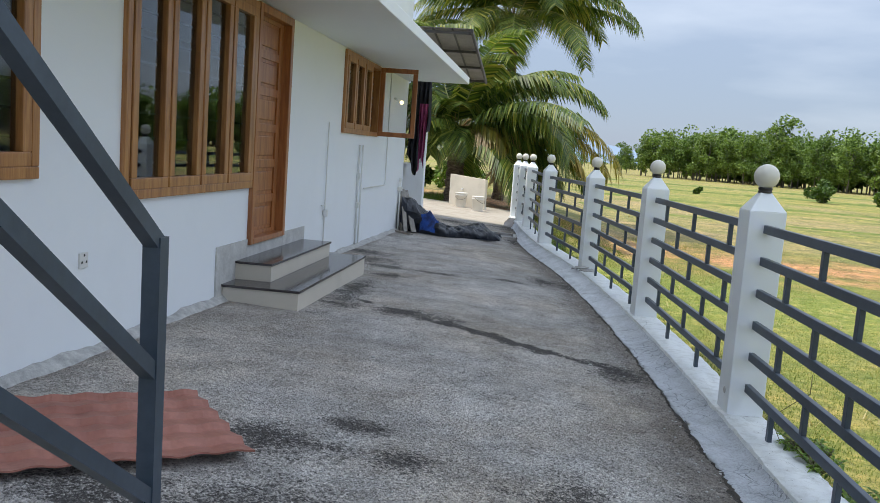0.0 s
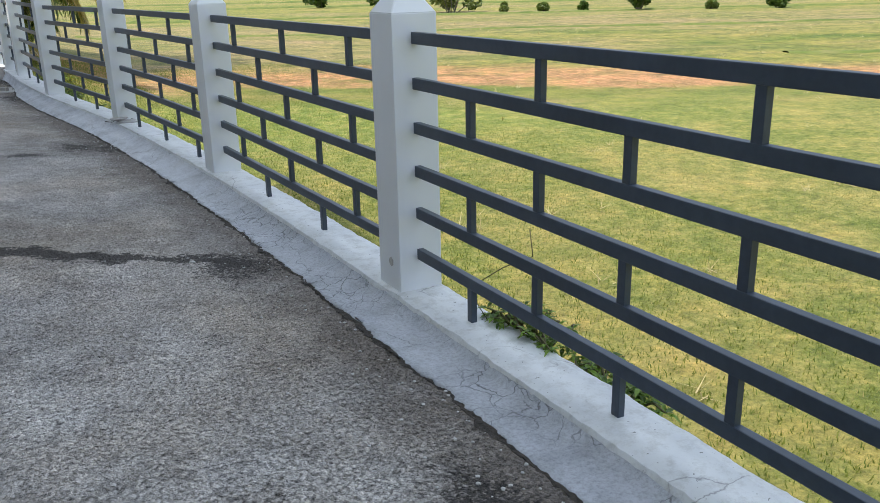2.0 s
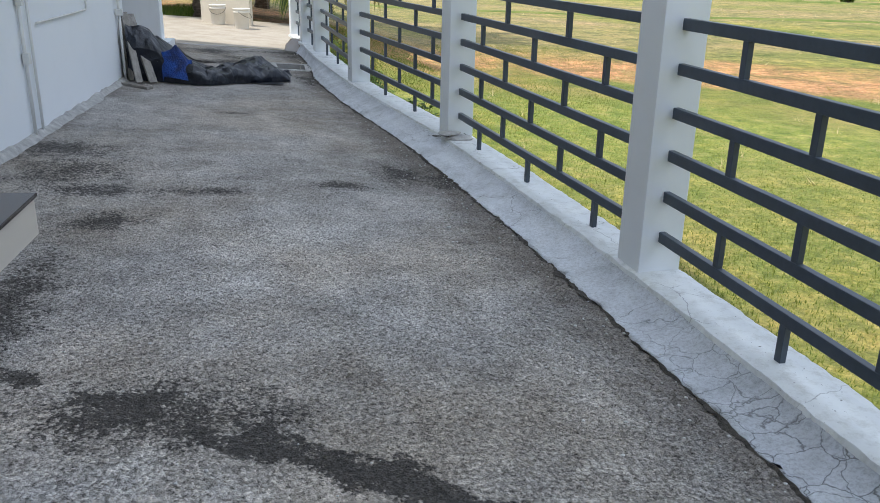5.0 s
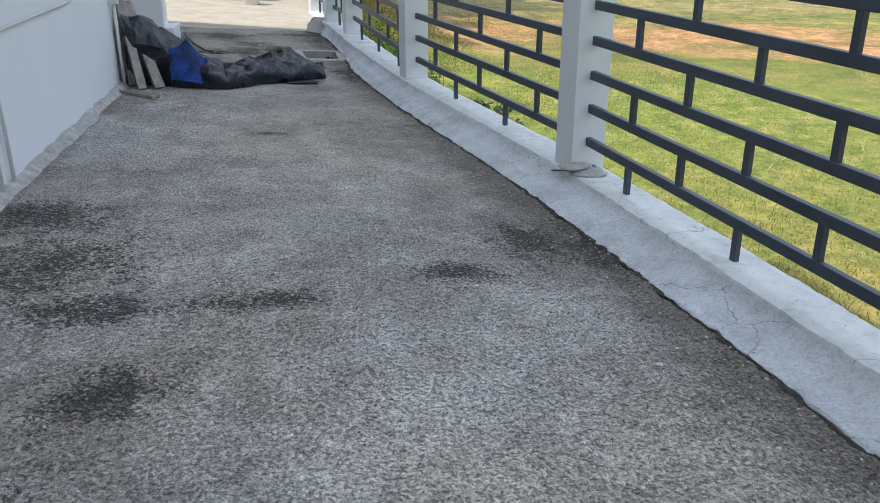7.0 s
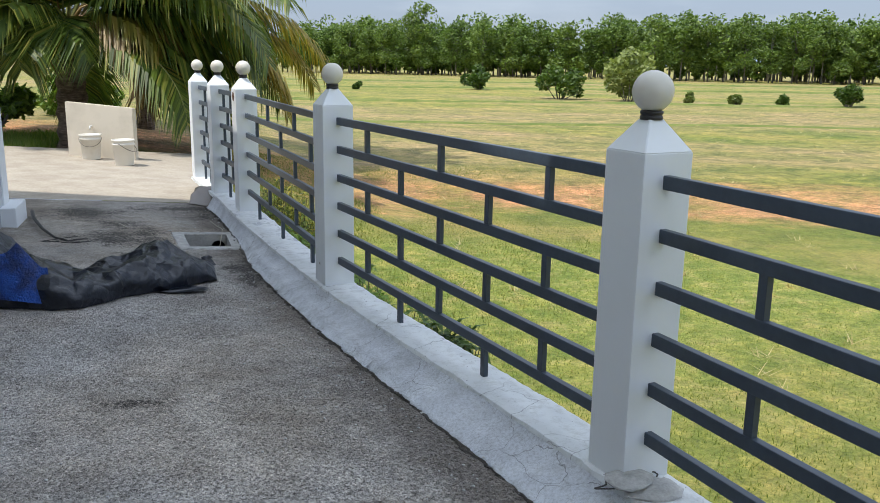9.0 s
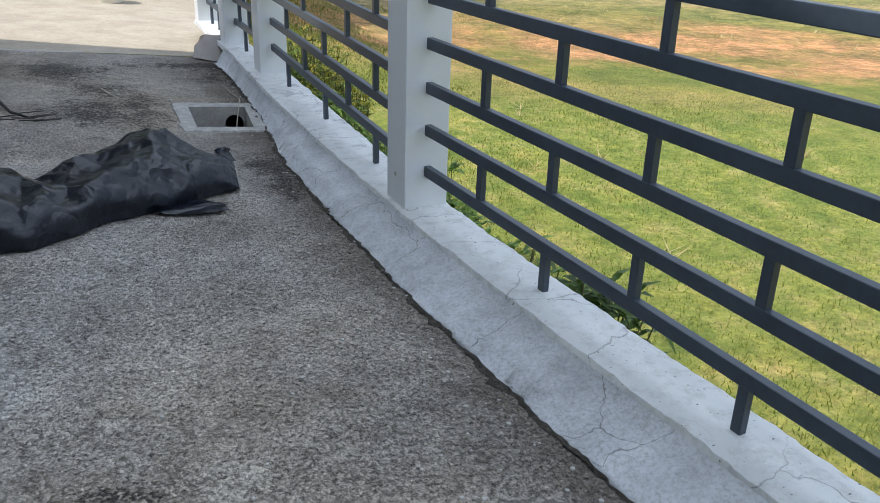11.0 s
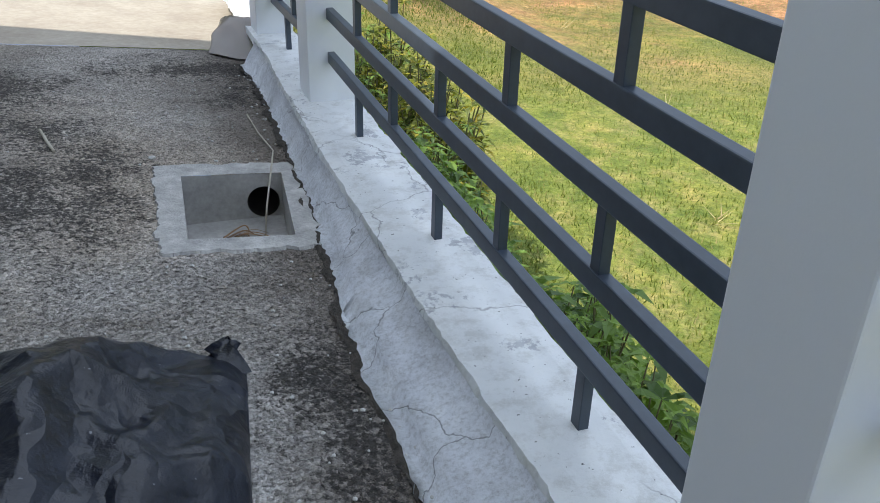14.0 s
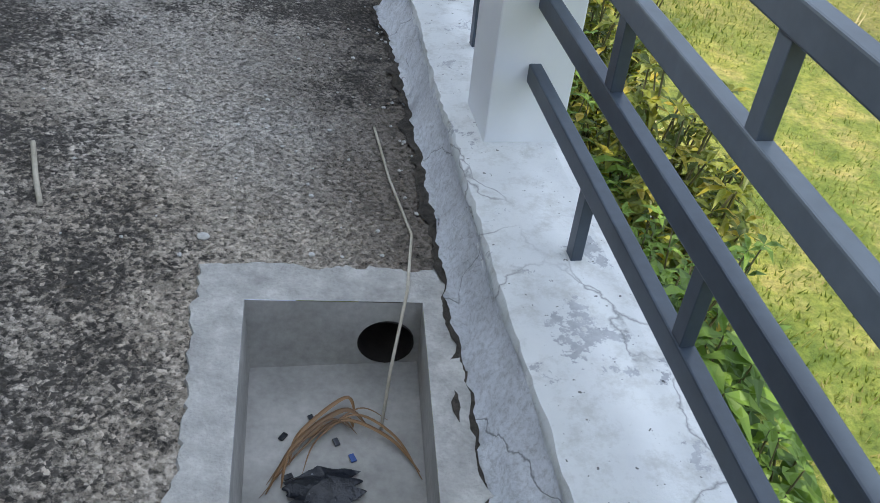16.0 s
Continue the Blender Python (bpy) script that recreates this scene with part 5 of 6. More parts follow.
part("tap", boxes((P(-2.29, 12.95, 0.60), P(-2.22, 13.01, 0.66)), (P(-2.275, 12.965, 0.74), P(-2.235, 12.995, 0.80)), bevel=0.006), M_PVC, drain_pipe, world_coords=True)

# ---- washing in the rear opening ----
M_BLKCLOTH = speckled("black_cloth", [(0.3, (0.012, 0.012, 0.015)), (0.7, (0.03, 0.03, 0.036))], 8.0, 0.9)
M_PINK = speckled("pink_cloth", [(0.3, (0.22, 0.03, 0.10)), (0.7, (0.36, 0.07, 0.18))], 8.0, 0.9)


def cloth(x0, x1, y, z0, z1, m, label, seed):
    bm = bmesh.new()
    g = []
    for j in range(31):
        v = j / 30
        row = []
        for i in range(21):
            u = i / 20
            fold = 0.05 * math.sin(u * 17 + seed + 2 * noise.noise(Vector((u * 3, v * 2, seed)))) * (0.4 + v)
            x = x0 + (x1 - x0) * (u - 0.5) * (1 - 0.25 * math.sin(v * 2.5 + seed)) + (x1 - x0) * 0.5
            row.append(bm.verts.new(P(x + 0.02 * noise.noise(Vector((u * 4, v * 3, seed))), y + fold, z1 + (z0 - z1) * v * (1 - 0.12 * math.sin(u * 5 + seed)))))
        g.append(row)
    for a, b in zip(g, g[1:]):
        for i in range(20):
            bm.faces.new((a[i], a[i + 1], b[i + 1], b[i]))
    ob = part("hanging_cloth", bm, m, None, "", True)
    ob.data.materials[0] = m
    return tagged(ob, label, "cloth", "washing in the rear opening")


cloth(-2.30, -2.10, 13.60, 1.0, 2.40, M_BLKCLOTH, "black cloth hung up to dry under the roof", 1.0)
cloth(-2.16, -1.98, 13.75, 1.45, 2.40, M_BLKCLOTH, "black cloth hung up to dry under the roof", 3.0)
cloth(-2.14, -2.01, 13.66, 1.0, 2.0, M_PINK, "pink cloth hung up to dry under the roof", 5.0)
line_ob = part("clothes_line", tube(bmesh.new(), [P(-2.6, 13.36, 2.42), P(-2.2, 13.66, 2.40), P(-1.9, 14.2, 2.42), P(-1.6, 17.0, 2.5)], 0.004, 6), M_BLACK)
tagged(line_ob, "thin dark washing line under the lean-to", "washing line")

# ---- yard: slab with tap, buckets ----
M_SLAB = painted("cream_slab", (0.66, 0.60, 0.50), amount=0.6)
M_BUCKET = painted("stained_white_bucket", (0.72, 0.69, 0.62), dirt=(0.6, 0.55, 0.45), rough=0.45, amount=0.9)
wash = thing("wash_slab", P(-2.0, 21.5, F(-2.0, 19)), "cream plastered wash wall with a tap", "wash wall")
bm = bmesh.new()
a0, a1 = Vector((-2.46, 21.62, 0)), Vector((-1.50, 21.22, 0))
d = (a1 - a0).normalized()
nrm = Vector((-d.y, d.x, 0))
vs = []
for q, zt in ((a0, 0.69), (a1, 0.61)):
    for off in (0.0, 0.11):
        w = q + nrm * off
        vs.append(bm.verts.new(P(w.x, w.y, -0.3)))
        vs.append(bm.verts.new(P(w.x, w.y, zt)))
for f in ((0, 4, 5, 1), (2, 3, 7, 6), (0, 1, 3, 2), (4, 6, 7, 5), (1, 5, 7, 3), (0, 2, 6, 4)):
    bm.faces.new([vs[i] for i in f])
bmesh.ops.recalc_face_normals(bm, faces=bm.faces)
bmesh.ops.bevel(bm, geom=list(bm.edges), offset=0.01, segments=2, affect='EDGES')
part("wall", bm, M_SLAB, wash, world_coords=True)
tp = a0.lerp(a1, 0.38)
part("tap", tube(bmesh.new(), [P(tp.x, tp.y, 0.34), P(tp.x - 0.02, tp.y - 0.09, 0.34), P(tp.x - 0.02, tp.y - 0.11, 0.30)], 0.014), M_PVC, wash, "small white tap", world_coords=True)


def bucket(place, label):
    b = thing("bucket", place, label, "bucket", "buckets by the wash wall")
    r0, r1, h_ = 0.135, 0.165, 0.40
    part("body", lathe(bmesh.new(), [(r0, 0.0), (r0 + 0.004, 0.01), (r1 - 0.008, h_ * 0.78), (r1 + 0.004, h_ * 0.79), (r1 + 0.005, h_ * 0.84), (r1 - 0.004, h_ * 0.85), (r1, h_ * 0.93), (r1 + 0.01, h_ * 0.94), (r1 + 0.01, h_), (r1 - 0.006, h_), (r1 - 0.014, h_ * 0.6), (r0 - 0.01, 0.02)], 28), M_BUCKET, b)
    part("handle", tube(bmesh.new(), [(r1 * math.cos(a) * 1.03, -0.02 - r1 * 1.04 * math.sin(a) * 0.35 - abs(math.sin(a)) * 0.12, h_ * 0.86 - 0.13 * math.sin(a)) for a in spread(0, math.pi, 12)], 0.004, 6), M_BLACK, b, "thin wire handle")
    return b


b1 = bucket(P(-2.10, 21.18, F(-2.1, 19) + 0.004), "stained white plastic paint bucket on the yard")
copy_thing(b1, Matrix.Translation(P(-1.62, 20.60, F(-1.62, 19) + 0.004)) @ Matrix.Rotation(1.1, 4, 'Z'))

# ---- palms ----
M_FROND = leaf_material("palm_leaflet", (0.03, 0.062, 0.012), (0.14, 0.21, 0.035), (0.34, 0.33, 0.08), 0.35)
M_YFROND = leaf_material("yellow_palm_leaflet", (0.16, 0.16, 0.03), (0.42, 0.34, 0.07), (0.40, 0.28, 0.10), 0.35)
M_DRY = leaf_material("dry_palm_leaflet", (0.20, 0.12, 0.05), (0.42, 0.30, 0.15), None, 0.2)
M_RACHIS = speckled("palm_rib", [(0.3, (0.16, 0.20, 0.05)), (0.7, (0.34, 0.33, 0.12))], 5.0, 0.5)
M_TRUNK = speckled("palm_trunk", [(0.3, (0.07, 0.05, 0.035)), (0.5, (0.17, 0.12, 0.09)), (0.7, (0.30, 0.23, 0.17))], 7.0, 0.95, stretch=(1, 1, 4), strength=0.8, dist=0.03)
M_COCO = speckled("orange_coconut", [(0.3, (0.40, 0.17, 0.03)), (0.7, (0.55, 0.28, 0.06))], 5.0, 0.5)


def frond(azim, elev, length, droop, pairs=88, leaf=1.0, seed=0):
    """Rib points and leaflets of one feather leaf, from the origin."""
    rnd = random.Random(seed)
    pts = []
    p = Vector((0, 0, 0))
    e = elev
    n = 22
    for i in range(n + 1):
        pts.append(p.copy())
        e -= droop / n * (0.5 + 1.4 * i / n)
        p = p + Vector((math.cos(e) * math.sin(azim), math.cos(e) * math.cos(azim), math.sin(e))) * (length / n)
    rib = tube(bmesh.new(), pts, 0.026, 6, 0.004)
    bm = bmesh.new()
    for k in range(pairs):
        f = 0.16 + 0.84 * (k + rnd.random() * 0.6) / pairs
        q = f * n
        i = min(int(q), n - 1)
        c = pts[i].lerp(pts[i + 1], q - i)
        t = (pts[i + 1] - pts[i]).normalized()
        side = t.cross(Vector((0, 0, 1)))
        side = side.normalized() if side.length > 0.05 else Vector((1, 0, 0))
        up = side.cross(t)
        ln = leaf * (0.45 + 0.75 * math.sin(math.pi * min(1, f * 0.9 + 0.08))) * rnd.uniform(0.85, 1.1)
        w = 0.03
        for sgn in (-1, 1):
            d = (side * sgn * 0.85 + t * 0.55 + up * rnd.uniform(0.02, 0.14)).normalized()
            sag = rnd.uniform(0.75, 1.15)
            m1 = c + d * ln * 0.5 + Vector((0, 0, -ln * 0.12 * sag))
            end = c + d * ln * 0.86 + Vector((0, 0, -ln * 0.55 * sag))
            wv = (t * w)
            a = bm.verts.new(c - wv * 0.6)
            b = bm.verts.new(c + wv * 0.6)
            m2 = bm.verts.new(m1 + wv)
            m3 = bm.verts.new(m1 - wv)
            tip = bm.verts.new(end)
            bm.faces.new((a, b, m2, m3))
            bm.faces.new((m3, m2, tip))
    return rib, bm


def palm(place, trunk_pts, r0, r1, fronds, label, nuts=True):
    """fronds: rows of azimuth, elevation, length, droop, kind."""
    pl = thing("coconut_palm", place, label, "palm tree")
    pts = catmull(trunk_pts, 6)
    bm = bmesh.new()
    rings = []
    for i, p in enumerate(pts):
        f = i / (len(pts) - 1)
        r = (r0 + (r1 - r0) * f) * (1 + (0.10 if i % 2 else -0.03))
        rings.append([bm.verts.new(Vector(p) + Vector((math.cos(k * math.tau / 14), math.sin(k * math.tau / 14), 0)) * r * (1 + 0.1 * noise.noise(Vector((k, i, 3)) * 0.7))) for k in range(14)])
    for a, b in zip(rings, rings[1:]):
        for k in range(14):
            bm.faces.new((a[k], a[(k + 1) % 14], b[(k + 1) % 14], b[k]))
    bm.faces.new(rings[-1])
    part("trunk", bm, M_TRUNK, pl)
    top = Vector(trunk_pts[-1])
    for i, (azim, elev, ln, droop, kind) in enumerate(fronds):
        rib, lv = frond(radians(azim), radians(elev), ln, radians(droop), seed=i * 7 + int(abs(place.x) * 10))
        off = top + Vector((math.sin(radians(azim)), math.cos(radians(azim)), 0)) * r1 * 0.6 + Vector((0, 0, random.uniform(-0.25, 0.2)))
        for b_ in (rib, lv):
            bmesh.ops.translate(b_, verts=b_.verts, vec=off)
        m_l = {"g": M_FROND, "y": M_YFROND, "d": M_DRY}[kind]
        fr = part("frond", rib, M_RACHIS if kind != "d" else M_DRY, pl, "" if kind == "g" else ("yellowing frond" if kind == "y" else "dead brown frond"))
        part("leaf_blade", lv, m_l, fr)
    # dry leaf bases and fibre round the crown
    bm = bmesh.new()
    rnd = random.Random(11)
    for k in range(46):
        a = rnd.uniform(0, math.tau)
        z = rnd.uniform(-0.9, 0.25)
        d = Vector((math.cos(a), math.sin(a), 0))
        p0 = top + d * r1 * 0.8 + Vector((0, 0, z))
        tube(bm, [p0, p0 + d * 0.16 + Vector((0, 0, 0.22)), p0 + d * rnd.uniform(0.3, 0.5) + Vector((0, 0, rnd.uniform(0.1, 0.5)))], 0.035, 5, 0.008)
    part("leaf_bases", bm, M_DRY, pl, "dry brown leaf stubs")
    if nuts:
        for k in range(9):
            bm = bmesh.new()
            bmesh.ops.create_uvsphere(bm, u_segments=12, v_segments=8, radius=0.10)
            for v in bm.verts:
                v.co.z *= 1.2
            a = rnd.uniform(2.2, 4.2)
            bmesh.ops.translate(bm, verts=bm.verts, vec=top + Vector((math.cos(a) * 0.45, math.sin(a) * 0.4 - 0.1, -0.35 + rnd.uniform(-0.2, 0.15))))
            part("coconut", bm, M_COCO, pl, "orange coconut", True)
    return pl


rnd = random.Random(5)
rows_f = []
for k in range(38):
    turn_ = k * 137.5 + rnd.uniform(-12, 12)
    rows_f.append((turn_, rnd.uniform(30, 80) if k % 3 else rnd.uniform(8, 32), rnd.uniform(3.9, 5.2) * (0.36 if 150 < turn_ % 360 < 275 else 1.0), rnd.uniform(55, 105), "g"))
rows_f += [(80, 30, 6.0, 84, "y"), (84, 22, 5.2, 92, "y"), (76, 30, 5.6, 80, "y"), (92, 26, 5.0, 92, "y"), (100, 12, 4.2, 80, "g"), (108, 8, 3.6, 85, "y"), (115, 2, 3.2, 70, "g"), (96, -4, 3.0, 60, "d"), (70, 20, 5.0, 75, "g"), (86, 60, 5.4, 95, "g"), (130, 10, 3.4, 80, "g"), (98, 22, 3.4, 120, "d"), (118, 30, 3.0, 135, "y"), (70, 42, 4.6, 80, "g"), (105, 34, 4.4, 100, "g"), (88, 55, 5.0, 80, "g"), (75, 12, 3.6, 70, "g"), (125, 15, 2.9, 120, "d"), (95, 30, 4.0, 105, "g"), (110, 45, 4.4, 95, "g")]
palm(P(-2.62, 23.9, -0.2), [(0, 0, -0.1), (0.03, 0, 0.8), (0.0, 0.02, 1.6), (-0.02, 0, 2.15)], 0.30, 0.20, rows_f, "short coconut palm with drooping fronds and orange nuts")
rows_g = [(k * 137.5, rnd.uniform(12, 78), rnd.uniform(4.2, 5.4), rnd.uniform(50, 100), "g") for k in range(34)]
palm(P(-1.6, 28.5, -0.3), [(0, 0, -0.1), (0.1, 0, 1.8), (0.15, 0, 4.2), (0.12, 0, 6.5)], 0.22, 0.15, rows_g, "taller coconut palm behind the wash wall", False)
palm(P(-6.0, 25.5, -0.2), [(0, 0, -0.1), (0.1, 0, 1.0), (0.15, 0, 2.0), (0.12, 0, 3.0)], 0.22, 0.15, [(a + 40, e, l, d_, k_) for a, e, l, d_, k_ in rows_g[:20]], "coconut palm standing beside the yard", False)


# ---- shrubs along the fence foot ----
M_LEAF = leaf_material("shrub_leaf", (0.03, 0.07, 0.012), (0.10, 0.17, 0.025), None, 0.3)
M_LIME = leaf_material("lime_leaf", (0.05, 0.085, 0.012), (0.25, 0.28, 0.035), (0.42, 0.34, 0.05), 0.35)
M_VINE = leaf_material("vine_leaf", (0.05, 0.105, 0.018), (0.19, 0.31, 0.045), None, 0.3)
M_STEM = speckled("green_stem", [(0.3, (0.10, 0.10, 0.04)), (0.7, (0.20, 0.18, 0.08))], 6.0, 0.8)


def leaf_blade(bm, base, d, up, ln, w):
    side = d.cross(up).normalized() * w / 2
    mid = base + d * ln * 0.5 + up * ln * 0.08
    tip = base + d * ln - up * ln * 0.15
    q = [bm.verts.new(v) for v in (base, base + d * ln * 0.3 + side * 0.9 + up * ln * 0.07, mid + side * 0.8 + up * ln * 0.02, tip, mid - side * 0.8 + up * ln * 0.02, base + d * ln * 0.3 - side * 0.9 + up * ln * 0.07, base + d * ln * 0.35, mid)]
    for f in ((0, 6, 1), (0, 5, 6), (6, 7, 2, 1), (5, 4, 7, 6), (7, 3, 2), (4, 3, 7)):
        bm.faces.new([q[i] for i in f])


def shrub(name, place, rx, ry, h, count, ln, m, label, seed, whorl=5, tiers=3):
    """Stems that fan out from the foot, each tipped and lined with whorls of leaves."""
    r = random.Random(seed)
    sh_ = thing(name, place, label, "shrub", "shrubs at the fence foot")
    st, lf = bmesh.new(), bmesh.new()
    for k in range(count):
        a, q = r.uniform(0, math.tau), math.sqrt(r.random())
        tip = Vector((rx * q * math.cos(a), ry * q * math.sin(a), h * r.uniform(0.45, 1.0) * (1 - 0.35 * q)))
        base = Vector((tip.x * 0.35, tip.y * 0.35, 0))
        bend = base.lerp(tip, 0.55) + Vector((r.uniform(-0.06, 0.06), r.uniform(-0.06, 0.06), 0.05))
        tube(st, [base, bend, tip], 0.008, 4, 0.003, cap=False)
        for j in range(tiers):
            c = base.lerp(tip, 1.0 - j * 0.6 / tiers)
            for w in range(whorl):
                b = w * math.tau / whorl + r.uniform(-0.4, 0.4)
                d = Vector((math.cos(b), math.sin(b), r.uniform(-0.5, 0.6))).normalized()
                up = Vector((0, 0, 1)) - d * d.z
                leaf_blade(lf, c, d, up.normalized(), ln * r.uniform(0.55, 1.15), ln * r.uniform(0.26, 0.40))
    part("branching_stem", st, M_STEM, sh_)
    part("foliage", lf, m, sh_)
    return sh_


def beside(y, off, z=FIELD_Z):
    return P(x_on(line, y) + off, y, z)


shrub("leafy_shrub", beside(12.35, 0.38), 0.26, 0.40, 1.20, 70, 0.135, M_LEAF, "dark green broad-leaved shrub below the fence", 1)
shrub("leafy_shrub", beside(13.0, 0.42), 0.24, 0.40, 1.12, 70, 0.13, M_VINE, "dark green broad-leaved shrub below the fence", 2)
shrub("leafy_shrub", beside(13.75, 0.40), 0.24, 0.42, 1.10, 70, 0.13, M_VINE, "fresh green broad-leaved shrub below the fence", 3)
shrub("leafy_shrub", beside(14.4, 0.36), 0.19, 0.36, 1.00, 50, 0.12, M_LEAF, "dark green leafy shrub below the fence", 4)
shrub("leafy_shrub", beside(15.05, 0.33), 0.17, 0.36, 1.10, 60, 0.11, M_VINE, "fresh green leafy shrub below the fence", 5, 4)
shrub("croton_bush", beside(16.15, 0.52), 0.32, 0.50, 1.40, 120, 0.085, M_LIME, "small-leaved lime and yellow bush outside the fence", 6, 6, 6)
shrub("croton_bush", beside(17.1, 0.60), 0.42, 0.60, 1.46, 120, 0.085, M_LIME, "small-leaved lime and yellow bush outside the fence", 7, 6, 6)
shrub("leafy_shrub", beside(17.7, 0.6), 0.45, 0.5, 1.3, 40, 0.12, M_VINE, "fresh green leafy shrub outside the fence", 8)
shrub("leafy_shrub", beside(13.6, 0.36), 0.24, 0.36, 1.08, 90, 0.10, M_VINE, "green leafy shrub below the fence", 14)
shrub("leafy_shrub", beside(14.3, 0.38), 0.26, 0.38, 1.12, 90, 0.10, M_VINE, "green leafy shrub below the fence", 15)
shrub("leafy_shrub", beside(11.3, 0.38), 0.22, 0.30, 0.86, 14, 0.12, M_VINE, "low green weed below the fence", 9)
shrub("kerb_weed", beside(4.05, 0.16, KERB_Z - 0.05), 0.16, 0.30, 0.16, 26, 0.06, M_VINE, "trailing green weed growing over the kerb", 10)
shrub("kerb_weed", beside(3.70, 0.24, KERB_Z - 0.16), 0.13, 0.26, 0.18, 22, 0.07, M_VINE, "trailing green weed growing over the kerb", 12)


def weed_strip():
    """A tangle of weeds crowding the kerb's outer edge, past counting."""
    r = random.Random(40)
    strip = thing("kerb_weeds", beside(15.0, 0.33), "fresh green weeds crowding the kerb's outer edge", "weeds", kind="stuff")
    st, lf, pale = bmesh.new(), bmesh.new(), bmesh.new()
    for k in range(480):
        yy = r.uniform(13.2, 16.9)
        foot = beside(yy, 0.17 + 0.19 * r.random() ** 1.4, KERB_Z - 0.62)
        h = r.uniform(0.26, 0.56) * (1.0 + 0.25 * math.sin(yy * 5.0))
        tip = foot + Vector((r.uniform(-0.06, 0.12), r.uniform(-0.1, 0.1), h))
        tube(st, [foot, foot.lerp(tip, 0.5) + Vector((r.uniform(-0.03, 0.03), r.uniform(-0.03, 0.03), 0.02)), tip], 0.005, 4, 0.002, cap=False)
        ln = r.choice((0.04, 0.05, 0.06, 0.06, 0.11))
        for j in range(4):
            c = foot.lerp(tip, 1.0 - j * 0.14)
            for w in range(4):
                b = w * math.tau / 4 + r.uniform(-0.5, 0.5) + j
                d = Vector((math.cos(b), math.sin(b), r.uniform(-0.4, 0.6))).normalized()
                up = (Vector((0, 0, 1)) - d * d.z).normalized()
                leaf_blade(pale if ln > 0.1 else lf, c, d, up, ln * r.uniform(0.6, 1.2), ln * r.uniform(0.26, 0.42))
    part("tangled_stems", st, M_STEM, strip, world_coords=True)["kind"] = "stuff"
    part("foliage", lf, M_VINE, strip, world_coords=True)["kind"] = "stuff"
    part("broad_foliage", pale, M_VINE, strip, world_coords=True)["kind"] = "stuff"


weed_strip()
tend = part("tendril", tube(bmesh.new(), [beside(4.2, 0.05, KERB_Z), beside(4.3, 0.02, 0.06), beside(4.1, 0.05, 0.2), beside(3.9, 0.04, 0.3), beside(3.95, 0.06, 0.38)], 0.0022, 5), M_STEM)
tagged(tend, "thin dry climbing tendril on the railing", "tendril")


# ---- grass ----
M_GRASS = leaf_material("grass_blade", (0.11, 0.165, 0.024), (0.25, 0.275, 0.06), (0.48, 0.40, 0.20), 0.35)
M_TURF = leaf_material("yard_grass_blade", (0.07, 0.13, 0.015), (0.20, 0.30, 0.04), (0.36, 0.34, 0.10), 0.35)


def blades(name, count, place, h0, h1, m, label, seed):
    r = random.Random(seed)
    verts, faces = [], []
    for k in range(count):
        q = place(r)
        if q is None:
            continue
        x, y, s_ = q
        z = land_z(x, y)
        a = r.uniform(0, math.tau)
        w = 0.0065 * s_
        hh = r.uniform(h0, h1) * s_
        lx, ly = r.uniform(-0.7, 0.7) * hh, r.uniform(-0.7, 0.7) * hh
        c, s2 = math.cos(a) * w, math.sin(a) * w
        i = len(verts)
        verts += [tuple(P(x, y, z) + Vector((-c, -s2, -0.01))), tuple(P(x, y, z) + Vector((c, s2, -0.01))), tuple(P(x, y, z) + Vector((lx, ly, hh)))]
        faces.append((i, i + 1, i + 2))
    me = bpy.data.meshes.new(name)
    me.from_pydata(verts, [], faces)
    me.materials.append(m)
    return tagged(new(name, me), label, "grass", kind="stuff")


def near_field(r):
    y = r.uniform(0, 27)
    d_ = r.random() ** 1.6 * 12 + 0.16
    return (x_on(line, min(y, 18.9)) + d_, y, 1.05 - d_ * 0.07)


blades("meadow_grass", 260000, near_field, 0.016, 0.048, M_GRASS, "short yellow-green grass on the field", 1)
blades("yard_grass", 16000, lambda r: (r.uniform(-7.5, -2.95), r.uniform(22.45, 26), 1.8), 0.06, 0.16, M_TURF, "fresh green grass beside the yard", 2)

# straw tufts left by the harvest
def tufts():
    r = random.Random(3)
    verts, faces = [], []
    for k in range(900):
        y = r.uniform(-2, 45)
        d_ = r.random() * 38 + 1.0
        x = x_on(line, min(max(y, -3), 18.9)) + d_
        for j in range(8):
            a = r.uniform(0, math.tau)
            ln = r.uniform(0.08, 0.22)
            p = P(x, y, land_z(x, y)) + Vector((r.uniform(-0.06, 0.06), r.uniform(-0.06, 0.06), 0))
            e = p + Vector((math.cos(a) * ln, math.sin(a) * ln, r.uniform(0.03, 0.14)))
            s_ = Vector((-math.sin(a), math.cos(a), 0)) * 0.006
            i = len(verts)
            verts += [tuple(p - s_), tuple(p + s_), tuple(e)]
            faces.append((i, i + 1, i + 2))
    me = bpy.data.meshes.new("straw")
    me.from_pydata(verts, [], faces)
    me.materials.append(M_STRAW)
    return tagged(new("straw", me), "scattered pale straw tufts on the field", "straw", kind="stuff")


M_STRAW = leaf_material("straw", (0.36, 0.28, 0.12), (0.60, 0.50, 0.28), None, 0.2)
tufts()

# low grassy bunds between the plots
M_BUND = speckled("bund_grass", [(0.3, (0.09, 0.14, 0.02)), (0.55, (0.165, 0.20, 0.04)), (0.75, (0.25, 0.23, 0.08))], 1.2, 0.95, strength=0.8, dist=0.05)


